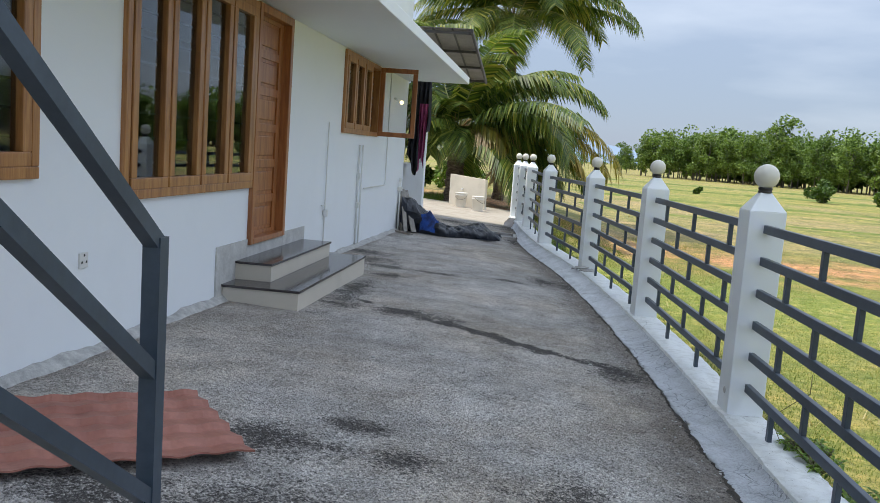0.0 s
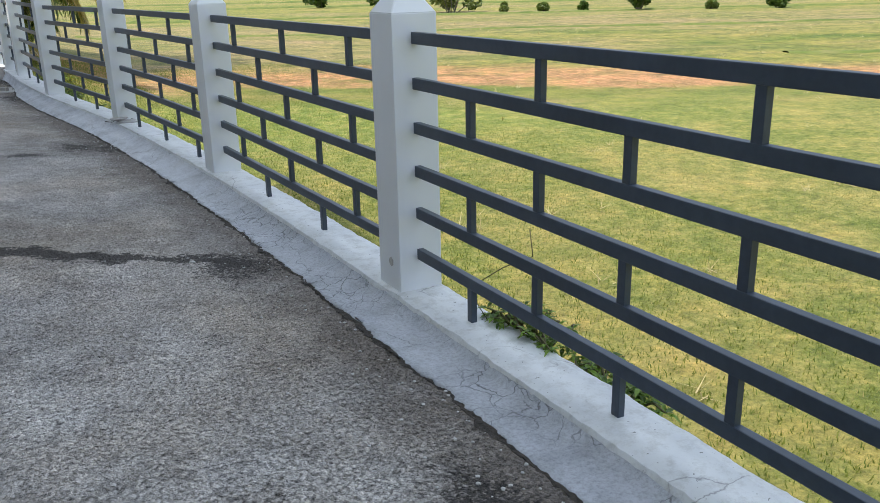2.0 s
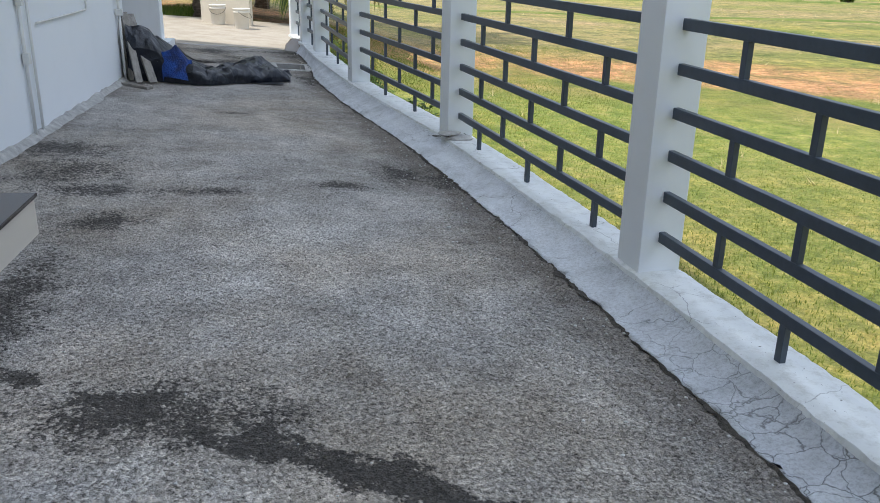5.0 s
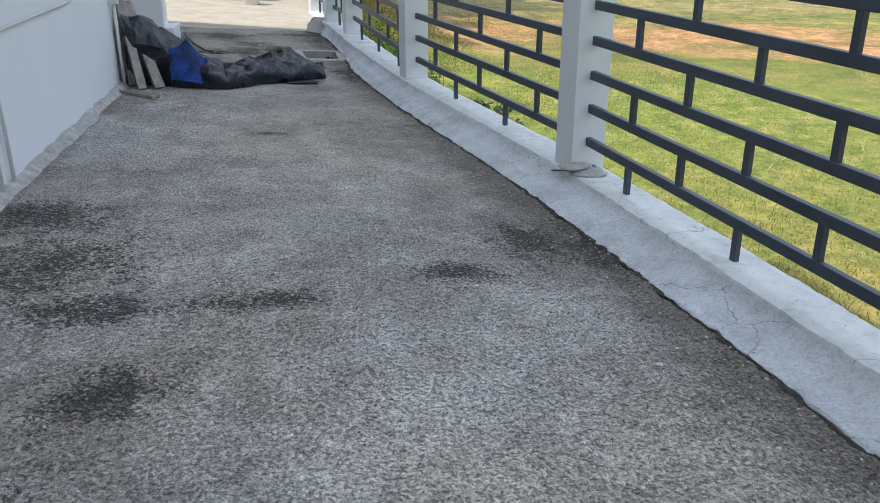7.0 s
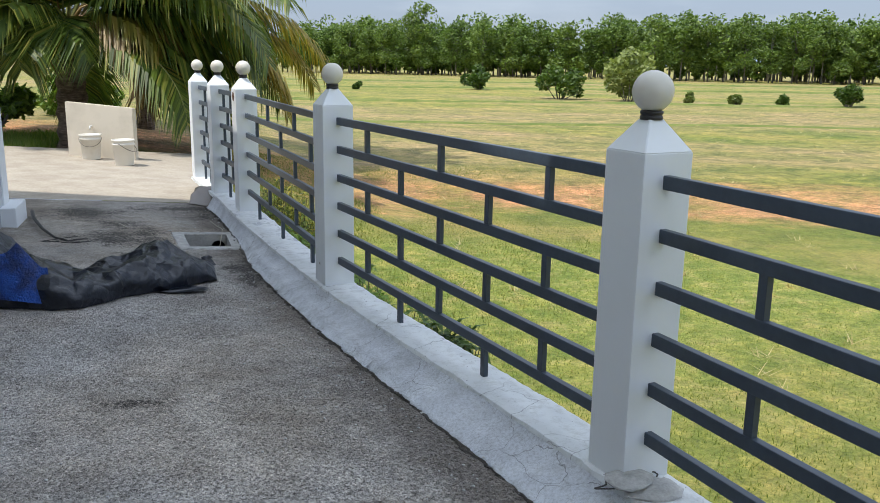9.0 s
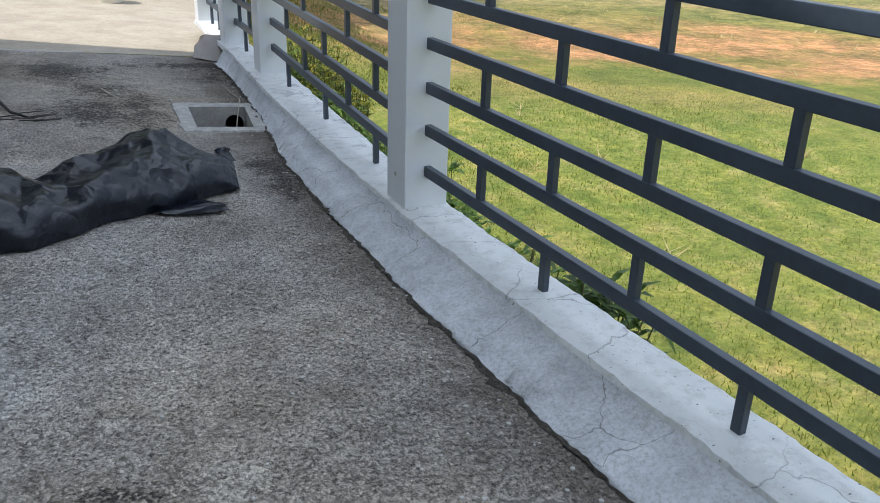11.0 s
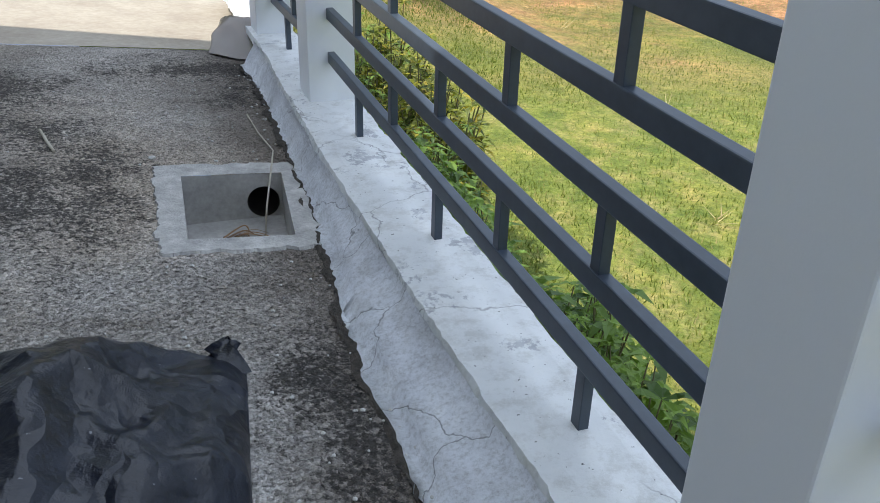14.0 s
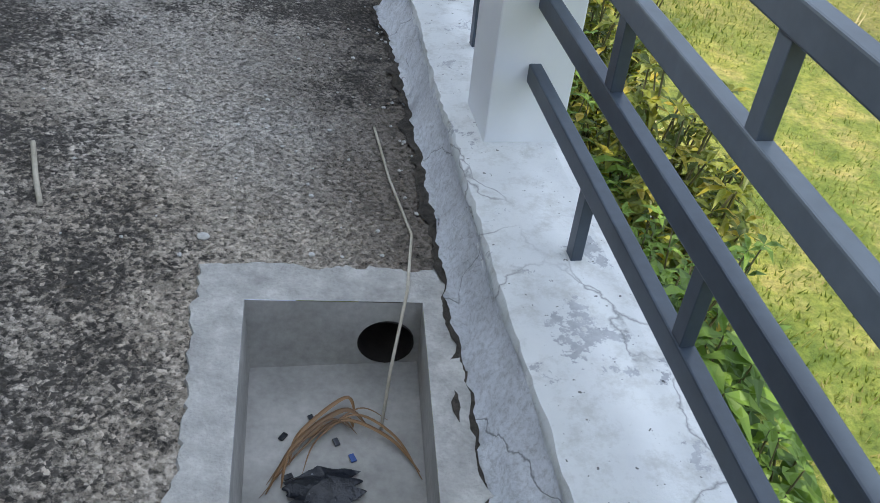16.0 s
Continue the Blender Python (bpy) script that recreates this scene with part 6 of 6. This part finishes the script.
def bund(a, b, w, h, seed):
    bm = bmesh.new()
    n = 80
    rows_ = []
    a, b = Vector((*a, 0)), Vector((*b, 0))
    t = (b - a).normalized()
    side = Vector((t.y, -t.x, 0))
    for i in range(n + 1):
        c = a.lerp(b, i / n) + side * 2.0 * noise.noise(Vector((i * 0.06, seed, 0)))
        hh = 0.55 * h * (0.6 + 0.6 * abs(noise.noise(Vector((i * 0.5, seed, 4)))))
        rows_.append([bm.verts.new(P(c.x + side.x * o, c.y + side.y * o, land_z(c.x, c.y) + z)) for o, z in ((-w, -0.08), (-w * 0.4, hh * 0.8), (0, hh), (w * 0.4, hh * 0.8), (w, -0.08))])
    for p, q in zip(rows_, rows_[1:]):
        for k in range(4):
            bm.faces.new((p[k], p[k + 1], q[k + 1], q[k]))
    ob = part("field_bund", bm, M_BUND, None, "", True)
    tagged(ob, "low grassy earth bund between paddy plots", "field bund", "bunds between the plots", "structure")


for k, (a, b, w, h) in enumerate([((4, 62), (70, 40), 0.7, 0.28), ((-4, 92), (95, 62), 1.0, 0.35), ((2, 44), (48, 27), 0.45, 0.16), ((-2, 118), (110, 82), 1.2, 0.4), ((20, 20), (50, 8), 0.4, 0.15)]):
    bund(a, b, w, h, k * 3.7)

# ---- trees and bushes ----
M_TREE = leaf_material("rubber_leaf", (0.045, 0.095, 0.018), (0.19, 0.285, 0.055), None, 0.25)
M_BUSH = leaf_material("pale_bush_leaf", (0.12, 0.17, 0.05), (0.26, 0.32, 0.11), None, 0.3)
M_BARK = speckled("grey_bark", [(0.3, (0.10, 0.09, 0.075)), (0.7, (0.26, 0.24, 0.21))], 2.0, 0.95)


def leaf_cloud(centres, count, size, seed):
    """Small leaf cards gathered in uneven clumps: rows of centre, radii."""
    r = random.Random(seed)
    verts, faces = [], []
    tot = sum(c[1] ** 2 for c in centres)
    for c, rad, flat in centres:
        for k in range(max(12, int(count * rad ** 2 / tot))):
            a, cz = r.uniform(0, math.tau), r.uniform(-1, 1)
            q = rad * (0.55 + 0.5 * r.random() ** 0.6)
            s_ = math.sqrt(1 - cz * cz)
            p = Vector(c) + Vector((math.cos(a) * s_ * q, math.sin(a) * s_ * q, cz * q * flat))
            d1 = Vector((r.uniform(-1, 1), r.uniform(-1, 1), r.uniform(-0.7, 0.7))).normalized()
            d2 = d1.cross(Vector((r.uniform(-1, 1), r.uniform(-1, 1), r.uniform(-1, 1)))).normalized()
            l, w = size * r.uniform(0.6, 1.3), size * r.uniform(0.3, 0.6)
            i = len(verts)
            verts += [tuple(p - d1 * l), tuple(p + d2 * w), tuple(p + d1 * l), tuple(p - d2 * w)]
            faces.append((i, i + 1, i + 2, i + 3))
    return verts, faces


def tree_meshes(h, seed):
    r = random.Random(seed)
    bm = bmesh.new()
    lean = Vector((r.uniform(-0.5, 0.5), r.uniform(-0.5, 0.5), 0))
    tube(bm, [(0, 0, -0.2), tuple(lean * 0.3 + Vector((0, 0, h * 0.3))), tuple(lean + Vector((0, 0, h * 0.62)))], 0.15, 7, 0.08)
    cl = []
    for k in range(20):
        a = r.uniform(0, math.tau)
        q = r.uniform(0.2, 1.0) * h * 0.21
        z = h * r.uniform(0.24, 0.90)
        c = lean + Vector((math.cos(a) * q, math.sin(a) * q, z))
        cl.append((c, h * r.uniform(0.09, 0.15), r.uniform(0.7, 0.95)))
        tube(bm, [tuple(lean * 0.8 + Vector((0, 0, h * r.uniform(0.36, 0.55)))), tuple(c)], 0.055, 5, 0.02)
    cl.append((lean + Vector((0, 0, h * 0.93)), h * 0.11, 0.8))
    return bm, leaf_cloud(cl, 2600, 0.30, seed + 50)


def cloud_mesh(name, vf, m):
    me = bpy.data.meshes.new(name)
    me.from_pydata(vf[0], [], vf[1])
    me.materials.append(m)
    return me


tree_kinds = []
for k, h in enumerate((10.8, 11.8, 10.0, 12.2, 10.4)):
    t_ob = thing("tree", P(0, 0, -60), "slender plantation tree with a full green crown", "tree", "trees at the field edge")
    bm, vf = tree_meshes(h, 20 + k)
    part("trunk", bm, M_BARK, t_ob)
    c_ob = new("crown", cloud_mesh("crown", vf, M_TREE))
    c_ob.parent = t_ob
    tree_kinds.append(t_ob)

r = random.Random(8)
A_, B_ = Vector((17, 182, 0)), Vector((112, 90, 0))
used = set()
count = 78
for i in range(count):
    f = i / (count - 1)
    p = A_.lerp(B_, f) + Vector((r.uniform(-2.2, 2.2), r.uniform(-2.2, 2.2), 0))
    k = r.randrange(5)
    s_ = r.uniform(0.74, 0.98) * (1.28 if i in (19, 20) else 1.0) * (0.8 if i < 3 else 1.0)
    m = Matrix.Translation(P(p.x, p.y, land_z(p.x, p.y) + 0.02)) @ Matrix.Rotation(r.uniform(0, 6.28), 4, 'Z') @ Matrix.Scale(s_, 4)
    if k not in used:
        used.add(k)
        tree_kinds[k].matrix_world = m
    else:
        cp = copy_thing(tree_kinds[k], m)
        cp.matrix_world = m


def woodland(name, a, b, count, depth, scale, m, label, seed, trunks=True):
    """Many joined trees: the wood behind the first row."""
    r = random.Random(seed)
    bmv, bmf, tv, tf = [], [], [], []
    for i in range(count):
        f = r.random()
        a_, b_ = Vector((*a, 0)), Vector((*b, 0))
        t = (b_ - a_).normalized()
        p = a_.lerp(b_, f) + Vector((-t.y, t.x, 0)) * r.uniform(2, depth) * (1 if t.y < 0 else -1)
        base = P(p.x, p.y, FIELD_Z)
        h = (r.uniform(9.0, 12.5) if i % 2 else r.uniform(2.5, 5.0)) * scale
        cl = [(base + Vector((r.uniform(-0.2, 0.2) * h, r.uniform(-0.2, 0.2) * h, h * r.uniform(0.25, 0.92))), h * r.uniform(0.10, 0.17), 0.85) for k in range(11)]
        vv, ff = leaf_cloud(cl, 420, 0.42 * scale, seed * 1000 + i)
        o = len(bmv)
        bmv += vv
        bmf += [tuple(q + o for q in f_) for f_ in ff]
        o = len(tv)
        w = 0.12
        for z in (-0.3, h * 0.6):
            tv += [tuple(base + Vector((w * x_, w * y_, z))) for x_, y_ in ((-1, -1), (1, -1), (1, 1), (-1, 1))]
        tf += [(o, o + 1, o + 5, o + 4), (o + 1, o + 2, o + 6, o + 5), (o + 2, o + 3, o + 7, o + 6), (o + 3, o, o + 4, o + 7)]
    w_ob = tagged(new(name), label, "woodland", kind="stuff")
    c_ = new("crowns", cloud_mesh("crowns", (bmv, bmf), m))
    c_.parent = w_ob
    t_ = new("trunks", cloud_mesh("trunks", (tv, tf), M_BARK))
    t_.parent = w_ob


woodland("woodland", (17, 184), (114, 92), 330, 22, 1.0, M_TREE, "dense green plantation behind the field", 4)
woodland("far_woodland", (150, 105), (190, 60), 60, 20, 0.9, M_TREE, "more distant green trees past the gap", 5)
woodland("far_woodland", (-60, 330), (40, 300), 130, 30, 0.55, M_TREE, "low distant line of trees", 6)


def bush(x, y, rx, h, m, label, seed, size=0.16, count=1600):
    rr = random.Random(seed)
    b = thing("field_bush", P(x, y, land_z(x, y)), label, "bush", "bushes on the field")
    cl = []
    for k in range(11):
        a, q = rr.uniform(0, math.tau), rr.random()
        cl.append((Vector((math.cos(a) * rx * 0.65 * q, math.sin(a) * rx * 0.65 * q, h * rr.uniform(0.2, 0.78) * (1.05 - 0.35 * q))), h * rr.uniform(0.14, 0.26), 0.9))
    st = bmesh.new()
    for c in cl:
        tube(st, [(c[0].x * 0.2, c[0].y * 0.2, -0.1), tuple(c[0])], 0.04, 5, 0.015)
    part("branching_stem", st, M_BARK, b)
    f = new("foliage", cloud_mesh("foliage", leaf_cloud(cl, count, size, seed), m))
    f.parent = b


bush(28.2, 59, 3.4, 4.4, M_BUSH, "large pale green bush on the field", 1, 0.2, 2400)
bush(24.5, 62, 2.2, 3.2, M_LEAF, "dark green bush beside the pale one", 2, 0.2)
bush(25.0, 80, 2.4, 2.6, M_LEAF, "dark green bush on a bund", 3, 0.2)
bush(38.5, 50.5, 1.1, 1.8, M_LEAF, "small dark green bush on the field", 4)
bush(35, 52, 0.5, 0.8, M_LEAF, "small green bush on the field", 5)
bush(33, 54, 0.5, 0.9, M_BUSH, "small pale bush on the field", 6)
bush(31, 56, 0.5, 0.9, M_BUSH, "small pale bush on the field", 7)
bush(42, 47, 0.7, 0.9, M_BUSH, "small pale bush on the field", 8)
bush(14, 80, 0.8, 0.9, M_LEAF, "small green bush on the field", 9)
bush(45, 44, 1.0, 1.6, M_LEAF, "dark green bush on the field", 10)
bush(-4.6, 27.0, 1.1, 1.6, M_VINE, "green garden shrub beside the palm", 11, 0.12)
bush(-8.0, 28.0, 1.4, 2.2, M_LEAF, "green garden shrub beside the palm", 12, 0.14)
bush(-3.4, 33.0, 1.5, 2.0, M_VINE, "green garden shrub behind the palm", 13, 0.14)

# distant hills; the haze of distance is put into their blue-grey colour
M_HILL, th, bh = mat("haze_tinted_hill", 1.0)
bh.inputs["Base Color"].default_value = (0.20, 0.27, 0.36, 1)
bm = bmesh.new()
prev = None
for i in range(121):
    x = -900 + i * 20
    z = 26 + 40 * max(0, noise.noise(Vector((x * 0.0035, 1.7, 0))) + 0.25)
    q = (bm.verts.new((x, 1900 + z * 2, z)), bm.verts.new((x, 1700, -3)))
    if prev:
        bm.faces.new((prev[1], q[1], q[0], prev[0]))
    prev = q
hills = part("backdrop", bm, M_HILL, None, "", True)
tagged(hills, "hills on the horizon with haze in their blue colour", "hills", kind="structure")

# ---- small things on the drive ----
M_STICK = speckled("pale_stick", [(0.3, (0.42, 0.38, 0.30)), (0.7, (0.58, 0.54, 0.46))], 9.0, 0.8)
M_PLASTIC, tpl, bpl = mat("clear_plastic_wrap", 0.22)
bpl.inputs["Base Color"].default_value = (0.34, 0.30, 0.27, 1)
bpl.inputs["Transmission Weight"].default_value = 0.35
M_DLEAF = leaf_material("dead_leaf", (0.07, 0.04, 0.022), (0.27, 0.16, 0.085), None, 0.1)

stick = part("stick", tube(bmesh.new(), [P(-1.42, 15.86, F(-1.42, 15.86) + 0.008), P(-1.37, 15.72, F(-1.37, 15.72) + 0.01), P(-1.33, 15.62, F(-1.33, 15.62) + 0.008)], 0.007, 6), M_STICK)
tagged(stick, "short pale stick lying on the concrete", "stick")
zt = F(-0.58, 15.3)
fib = part("palm_fibre", tube(bmesh.new(), [P(-0.62, 16.1, F(-0.62, 16.1) + 0.005), P(-0.58, 15.85, F(-0.58, 15.8) + 0.006), P(-0.53, 15.62, F(-0.53, 15.6) + 0.012), P(-0.545, 15.40, zt + 0.03), P(-0.575, 15.28, zt - 0.08), P(-0.59, 15.2, zt - 0.165)], 0.004, 5), M_STICK)
tagged(fib, "dry palm fibre hanging into the drain", "palm fibre")
bm = bmesh.new()
rr = random.Random(4)
zb = F(-0.68, 15.1) - 0.18
def ribbon(bm, pts, w):
    """A dry leaf strip along points: folded down its middle and tapered to both ends."""
    cen = catmull(pts, 7)
    rows_ = []
    for q, c in enumerate(cen):
        d = (cen[min(q + 1, len(cen) - 1)] - cen[max(q - 1, 0)]).normalized()
        side = d.cross(Vector((0, 0, 1))).normalized() * w * (0.12 + math.sin(math.pi * (q + 0.3) / len(cen)))
        rows_.append([bm.verts.new(c - side), bm.verts.new(c + Vector((0, 0, w * 0.5))), bm.verts.new(c + side)])
    for a, b in zip(rows_, rows_[1:]):
        for k in (0, 1):
            bm.faces.new((a[k], a[k + 1], b[k + 1], b[k]))


for k in range(8):
    u, w_ = rr.uniform(-0.03, 0.03), rr.uniform(-0.03, 0.02)
    top_ = (-0.655 + u, 15.235 + w_, zb + rr.uniform(0.012, 0.035))
    if k % 3 < 2:
        pts = [(-0.80 + rr.uniform(-0.02, 0.06), 15.04 + rr.uniform(-0.02, 0.10), zb + 0.006), (-0.735 + u, 15.16 + w_, zb + 0.012), top_, (-0.615 + u, 15.215 + w_, zb + 0.012)]
    else:
        pts = [(-0.72 + u, 15.20 + w_, zb + 0.010), top_, (-0.58 + u, 15.19 + w_, zb + 0.014), (-0.515 + rr.uniform(-0.01, 0.008), 15.11 + w_, zb + 0.008)]
    ribbon(bm, [P(p_[0] + rr.uniform(-0.012, 0.012), p_[1] + rr.uniform(-0.012, 0.012), p_[2]) for p_ in pts], rr.uniform(0.002, 0.0065))
dl = part("dead_leaves", bm, M_DLEAF)
tagged(dl, "brown dead leaves on the drain floor", "leaves")
scrap = tarp("plastic_scrap", [(-0.76, 15.05, 0.0), (-0.70, 15.06, 0.0), (-0.63, 15.07, 0.0)], ([0, 0.5, 1], [0.03, 0.05, 0.03]), ([0, 1], [0.01, 0.01]), M_TARP, "torn black plastic scrap in the drain", 21.0, 20, 14, 0.015)
scrap.location.z = (zb - F(-0.70, 14.88)) * S
bag = tarp("plastic_wrap", [(-0.72, 17.45, 0.0), (-0.52, 17.4, 0.0), (-0.34, 17.5, 0.0)], ([0, 0.5, 1], [0.24, 0.36, 0.22]), ([0, 0.5, 1], [0.08, 0.15, 0.08]), M_PLASTIC, "crumpled clear plastic wrapping on the gutter end", 31.0, 50, 36, 0.06)

# wire tied round a post foot, broken cement beside it
wx, wy = POSTS[5]
wire = part("wire_loop", tube(bmesh.new(), [P(wx - 0.13 + 0.03 * math.sin(a * 3) + 0.11 * math.cos(a) + 0.06, wy - 0.12 + 0.05 * math.sin(a), KERB_Z + 0.012 + 0.012 * math.sin(a * 2)) for a in spread(0, 11, 40)], 0.003, 5), M_BATTEN)
tagged(wire, "rusty tie wire looped at the post foot", "wire")


def stones(name, count, place, r0, r1, m, label, seed):
    rr = random.Random(seed)
    bm = bmesh.new()
    for k in range(count):
        x, y = place(rr)
        if DX0 - 0.12 < x < DX1 + 0.1 and DY0 - 0.1 < y < DY1 + 0.12:
            continue
        rad = rr.uniform(r0, r1)
        b2 = bmesh.new()
        bmesh.ops.create_icosphere(b2, subdivisions=1, radius=rad)
        base = P(x, y, F(x, y))
        n0 = len(bm.verts)
        mp_ = {}
        for v in b2.verts:
            q = v.co * rr.uniform(0.75, 1.15)
            mp_[v.index] = bm.verts.new(base + Vector((q.x, q.y, q.z * 0.6 + rad * 0.3)))
        for f in b2.faces:
            bm.faces.new([mp_[v.index] for v in f.verts])
        b2.free()
    ob = part(name, bm, m)
    return tagged(ob, label, "gravel", kind="stuff")


stones("grit", 900, lambda q: ((lambda y: (x_on(edge_pts, y) - q.random() ** 2 * 0.5, y))(q.uniform(1.5, 16.8))), 0.003, 0.009, M_CEMENT, "loose grit along the gutter", 6)
stones("pebbles", 500, lambda q: (q.uniform(-2.1, 0.2), q.uniform(2.0, 17.0)), 0.003, 0.008, M_CEMENT, "loose pebbles scattered on the drive", 7)
cab = part("cable", tube(bmesh.new(), [P(-2.17, 16.2, F(-2.2, 16.2) + 0.04), P(-2.1, 15.8, F(-2.1, 15.8) + 0.05), P(-1.98, 15.4, F(-2, 15.4) + 0.03), P(-1.85, 15.1, F(-1.85, 15.1) + 0.015), P(-1.75, 15.0, F(-1.75, 15.0) + 0.012)], 0.02, 7, 0.007), M_BLACK)
tagged(cab, "black hose end lying on the drive", "hose")
bm = bmesh.new()
rr = random.Random(9)
for k in range(9):
    x, y = -1.82 + rr.uniform(-0.15, 0.15), 15.02 + rr.uniform(-0.1, 0.1)
    a = rr.uniform(-0.6, 0.6)
    tube(bm, [P(x, y, F(x, y) + 0.008), P(x + 0.14 * math.cos(a), y + 0.14 * math.sin(a), F(x, y) + 0.014)], 0.004, 5)
tagged(part("twigs", bm, M_BATTEN), "dark dry twigs beside the hose", "twigs")

M_RUST = speckled("rust_brown", [(0.3, (0.10, 0.05, 0.035)), (0.7, (0.20, 0.11, 0.075))], 12.0, 0.9)


def post_mark(i, along, up, size, m, label, category):
    """A small round blemish on the drive-side face of a post."""
    a, b = POSTS[i - 1], POSTS[i + 1]
    t = Vector((b[0] - a[0], b[1] - a[1], 0)).normalized()
    n = Vector((-t.y, t.x, 0))
    base = P(POSTS[i][0], POSTS[i][1], KERB_Z) + n * (POST_W / 2) + t * along + Vector((0, 0, up))
    bm = bmesh.new()
    k = 18
    outer = [bm.verts.new(base + n * 0.0015 + (t * math.cos(q * math.tau / k) + Vector((0, 0, math.sin(q * math.tau / k)))) * size * (1 + 0.18 * noise.noise(Vector((q * 0.7, i, 2))))) for q in range(k)]
    mid_ = [bm.verts.new(base + n * 0.005 + (t * math.cos(q * math.tau / k) + Vector((0, 0, math.sin(q * math.tau / k)))) * size * 0.78) for q in range(k)]
    c = bm.verts.new(base + n * 0.0025)
    for q in range(k):
        bm.faces.new((outer[q], outer[(q + 1) % k], mid_[(q + 1) % k], mid_[q]))
        bm.faces.new((mid_[q], mid_[(q + 1) % k], c))
    bmesh.ops.recalc_face_normals(bm, faces=bm.faces)
    tagged(part("post_blemish", bm, m), label, category)


post_mark(3, -0.02, 0.13, 0.022, M_CEMENT, "round filled hole in a white post", "patch")
post_mark(6, 0.0, 0.14, 0.010, M_CEMENT, "small plugged hole in a white post", "patch")
post_mark(7, 0.0, 1.16, 0.045, M_RUST, "rust brown scab on a white post", "stain")


def lump(x, y, z, r_, m, label, seed, name="cement_lump", squash=0.6):
    rr = random.Random(seed)
    bm = bmesh.new()
    bmesh.ops.create_icosphere(bm, subdivisions=2, radius=r_)
    for v in bm.verts:
        n_ = noise.noise(v.co / r_ * 1.1 + Vector((seed, 0, 0)))
        v.co = Vector((v.co.x * (1 + 0.35 * n_) * 1.3, v.co.y * (1 + 0.35 * n_), v.co.z * squash * (1 + 0.3 * n_)))
    bmesh.ops.translate(bm, verts=bm.verts, vec=P(x, y, z) + Vector((0, 0, r_ * squash * 0.6)))
    tagged(part(name, bm, m), label, "rubble", "rubble at the post foot")


lump(wx - 0.075, wy - 0.145, KERB_Z + 0.03, 0.075, M_RIM, "flat broken cement flake at a post foot", 1.0, squash=0.22)
lump(wx - 0.01, wy - 0.18, KERB_Z, 0.085, M_RIM, "flat broken cement flake at a post foot", 2.0, squash=0.25)
lump(wx + 0.05, wy - 0.16, KERB_Z, 0.035, M_CEMENT, "broken grey cement lump at a post foot", 3.0)
M_BLUEBIT = speckled("blue_plastic_bit", [(0.3, (0.02, 0.06, 0.25)), (0.7, (0.03, 0.10, 0.35))], 20.0, 0.5)
rr = random.Random(12)
for k in range(7):
    x, y = rr.uniform(-0.80, -0.54), rr.uniform(14.92, 15.3)
    bm = boxes(((-0.010, -0.006, 0), (0.010, 0.006, 0.004)), bevel=0.001)
    ob = part("plastic_bit", bm, M_BLUEBIT if k % 2 else M_TARP)
    ob.matrix_world = Matrix.Translation(P(x, y, zb + 0.002)) @ Matrix.Rotation(rr.uniform(0, 3), 4, 'Z')
    tagged(ob, "tiny torn plastic bit on the drain floor", "litter", "plastic bits in the drain")
# white specks and pebbles that stand out on the drive
for k, (x, y) in enumerate([(-0.62, 5.16), (-0.94, 4.86), (1.0, 4.62), (1.10, 4.36), (-0.98, 15.56), (0.4, 5.6), (0.2, 8.3)]):
    lump(x, y, F(x, y), 0.012 if k else 0.016, M_CEMENT, "single pale pebble on the concrete", 10.0 + k, "pebble", 0.7)
